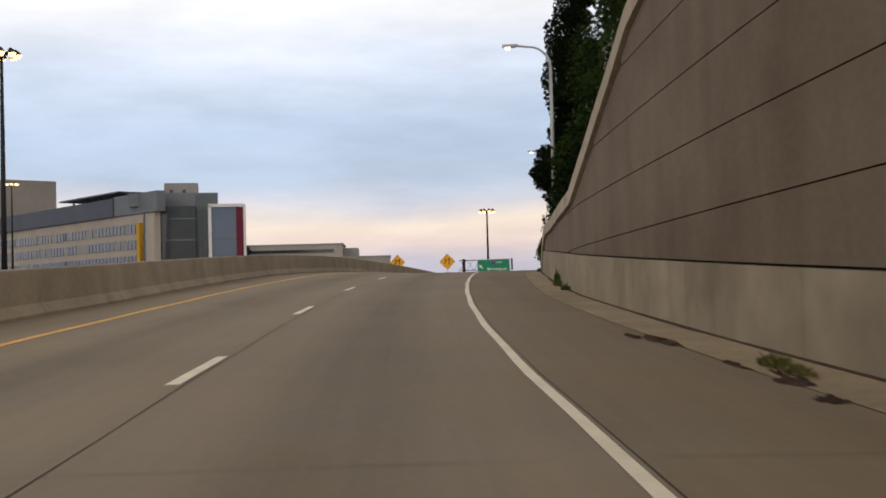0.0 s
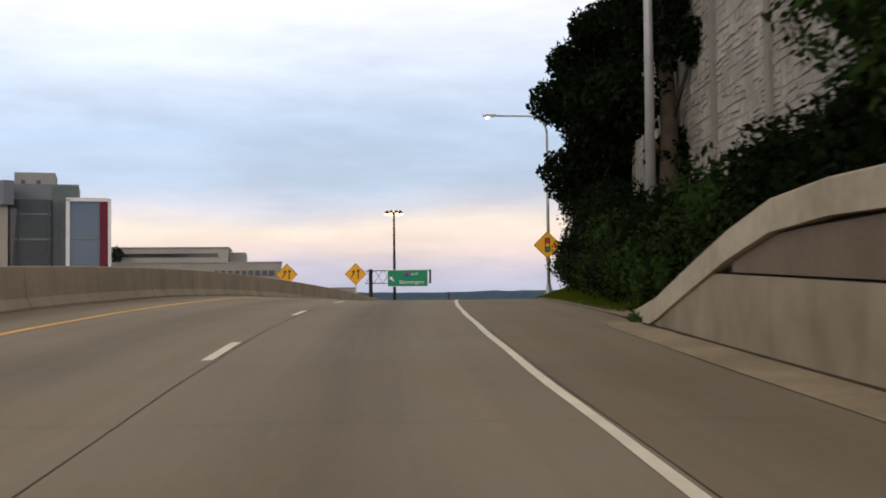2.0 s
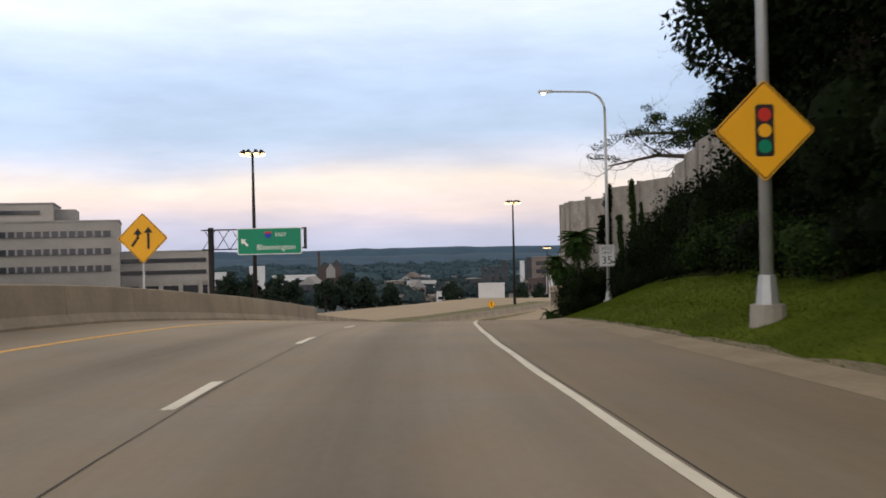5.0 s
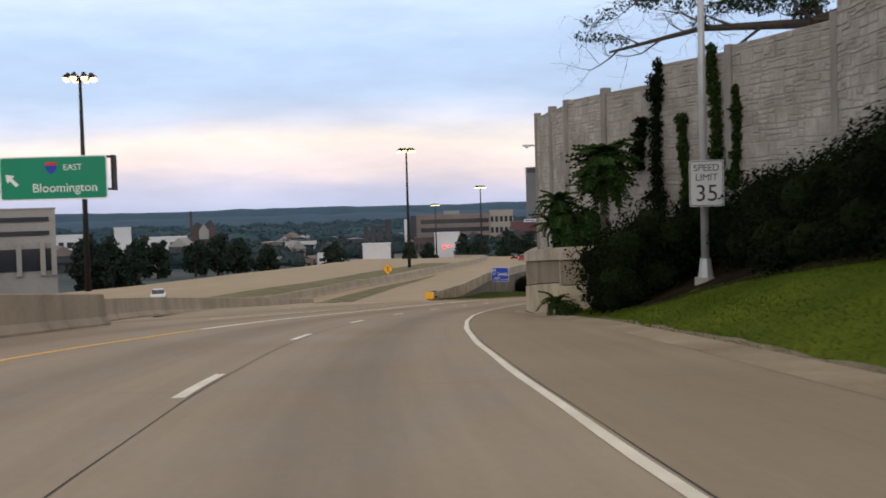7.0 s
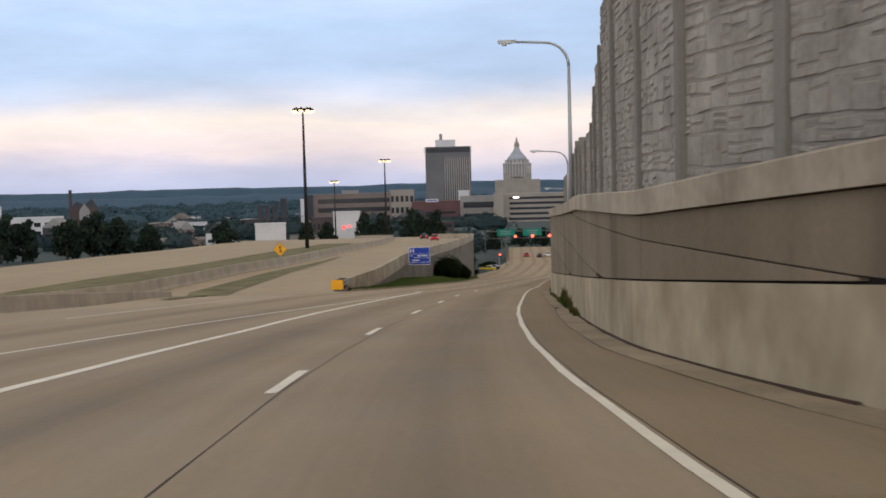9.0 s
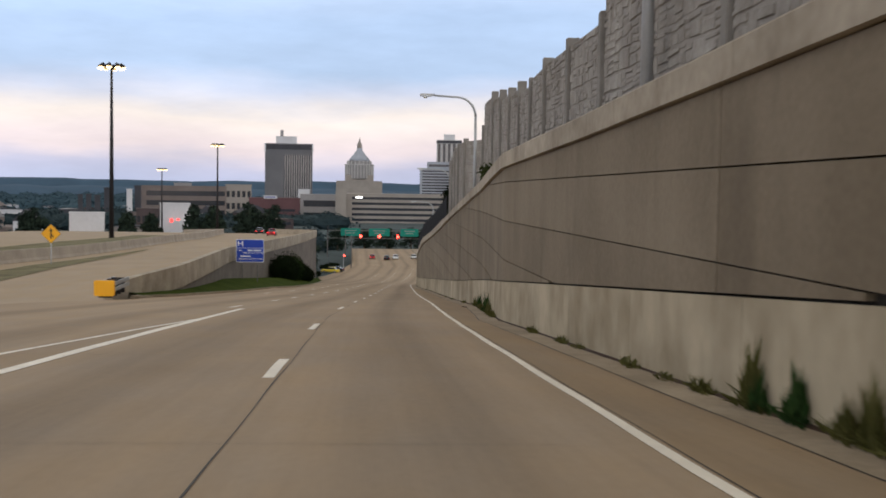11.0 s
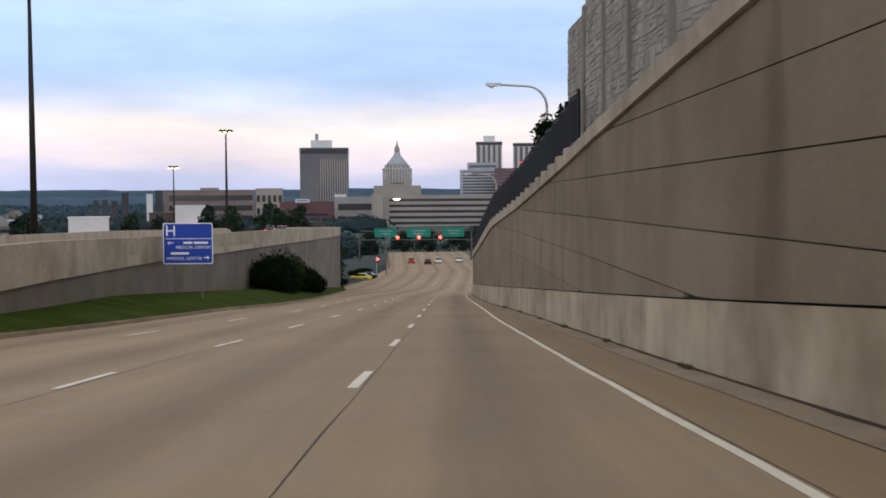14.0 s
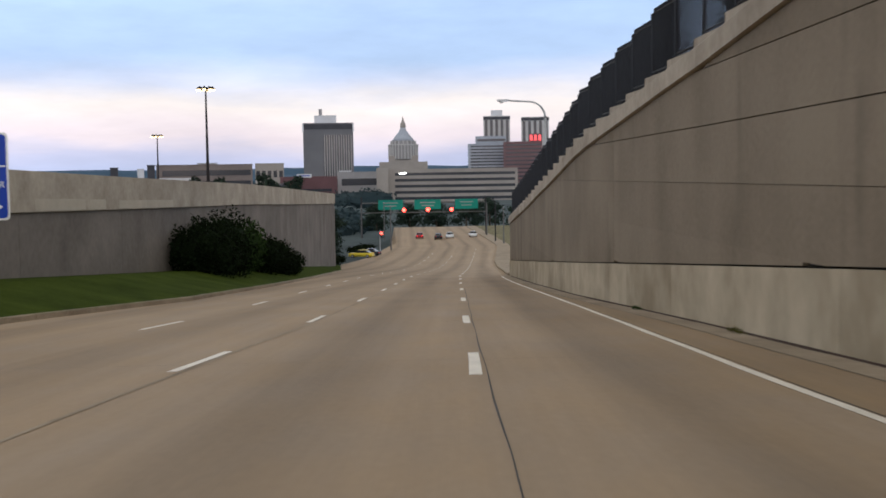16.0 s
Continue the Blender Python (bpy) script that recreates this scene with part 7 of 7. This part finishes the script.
# dark street trees behind the signals
for i, (s, n, h) in enumerate(((640, -8, 9), (655, 3, 8), (650, 12, 8.5), (648, 22, 9), (662, 31, 9.5), (630, 38, 9))):
    q = at(s if s < 639 else 639, n)
    a = heading(600)
    q = q + Vector((math.sin(a), math.cos(a), 0)) * (s - 620)
    tree((q.x, q.y, q.z - 1.5), h, 4.5, 260 + i, LEAF_FAR, "dark street tree behind the signals", 1200, 0.4, 0.25, 0.1, "town trees", 1.5)


def side_signal(s, n):
    root = thing("side_signal", local(s, n), "pole-mounted red traffic signal by the side road", "traffic signal", "side signals")
    part("pole", Geo().tube([(0, 0, -0.2), (0, 0, 4.6)], 0.09, 8), GALV, root)
    head = part("signal_head", Geo().box(0.3, -0.1, 3.6, 0.36, 0.3, 1.1, None, 0.04), SIGN_BLACK, root)
    part("red_lamp", Geo().tube([(0.3, -0.25, 3.95), (0.3, -0.36, 3.95)], [0.24, 0.2], 12), RED_ON, head)


side_signal(462, -11.5)
side_signal(500, -4.0)
for i, (s, n, h) in enumerate(((456, -10.2, 10.5), (512, -2.0, 9), (540, 21.5, 9.5), (530, 22.5, 8), (560, -4, 9))):
    root = thing("utility_pole", local(s, n), "plain steel utility pole at the junction", "pole", "utility poles")
    part("shaft", Geo().tube([(0, 0, -0.3), (0, 0, h)], [0.16, 0.1], 8), DULLSTEEL if i != 2 else DARKSTEEL, root)
    part("cap", Geo().tube([(0, 0, h), (0, 0, h + 0.12)], [0.14, 0.05], 8), GALV, root)


def car(m, paint, label, tail=True):
    root = thing("car", m, label, "car", "cars")
    body = [(-0.9, 0.28), (0.9, 0.28), (0.92, 0.75), (0.84, 0.92), (-0.84, 0.92), (-0.92, 0.75)]
    g = Geo()
    secs = []
    for y, k, lift in ((-2.2, 0.86, 0.05), (-2.05, 0.97, 0.0), (-0.9, 1.0, 0.0), (0.9, 1.0, 0.0), (1.9, 0.95, -0.03), (2.25, 0.82, -0.1)):
        secs.append([(x * k, y, z + (lift if z > 0.5 else 0)) for x, z in body])
    g.sweep(secs)
    part("body", g, paint, root, "", True)
    g = Geo()
    g.sweep([[(-w, y, z0), (w, y, z0), (w * 0.86, y + dy, z1), (-w * 0.86, y + dy, z1)] for y, w, z0, z1, dy in ((-1.75, 0.78, 0.9, 0.95, 0), (-1.0, 0.78, 0.9, 1.4, 0), (0.3, 0.78, 0.9, 1.42, 0), (1.1, 0.78, 0.9, 0.95, 0))])
    part("cabin", g, WIN_DARK, root)
    part("roof", Geo().box(0, -0.4, 1.42, 1.25, 1.5, 0.06, None, 0.02), paint, root)
    for x in (-0.82, 0.82):
        for y in (-1.4, 1.4):
            w = part("wheel", Geo().tube([(x - 0.1, y, 0.32), (x + 0.1, y, 0.32)], 0.32, 14), SIGN_BLACK, root)
            part("rim", Geo().tube([(x - 0.11, y, 0.32), (x + 0.11, y, 0.32)], 0.19, 10), GALV, w)
    for x in (-0.65, 0.65):
        part("tail_lamp", Geo().box(x, -2.2, 0.75, 0.28, 0.1, 0.13), TAIL_ON if tail else SIGN_RED, root)
        part("headlight", Geo().box(x * 0.95, 2.2, 0.62, 0.34, 0.1, 0.14), SIGN_WHITE, root)
    part("bumper", Geo().box(0, -2.24, 0.42, 1.6, 0.12, 0.2, None, 0.04), paint, root)
    return root


YELLOW_CAR = material("yellow_car_paint", (0.75, 0.60, 0.05), 0.3, 0.1, var=0.05, bump=0)
BLACK_CAR = material("black_car_paint", (0.015, 0.016, 0.02), 0.25, 0.2, var=0.1, bump=0)
WHITE_CAR = material("white_car_paint", (0.72, 0.74, 0.76), 0.3, 0.1, var=0.05, bump=0)
RED_CAR = material("red_car_paint", (0.30, 0.02, 0.03), 0.3, 0.2, var=0.1, bump=0)
car(local(488, -7.2, 0.0, 75), YELLOW_CAR, "bright yellow coupe waiting at the side road", False)
car(local(492.5, -6.0, 0.0, 75), BLACK_CAR, "black car waiting at the side road", False)
car(local(556, 9, 0.0), BLACK_CAR, "dark car stopped at the signals", False)
car(local(562, 12, 0.0, 180), WHITE_CAR, "white car at the junction", False)
car(local(566, 18, 0.0, 180), WHITE_CAR, "white van-like car at the junction", False)
car(local(563, 4.6, 0.0), RED_CAR, "red car with lit tail lamps stopped at the signals")


def on_main(s, n):
    p = at(s, n)
    p.z = main_z(s, n)
    return Matrix.Translation(p) @ Matrix.Rotation(-heading(s), 4, "Z")


car(on_main(262, -50) @ Matrix.Rotation(radians(200), 4, "Z"), WHITE_CAR, "white car on the far carriageway", False)
car(on_main(430, -18), RED_CAR, "red car on the main road")
car(on_main(450, -22), BLACK_CAR, "dark car on the main road")
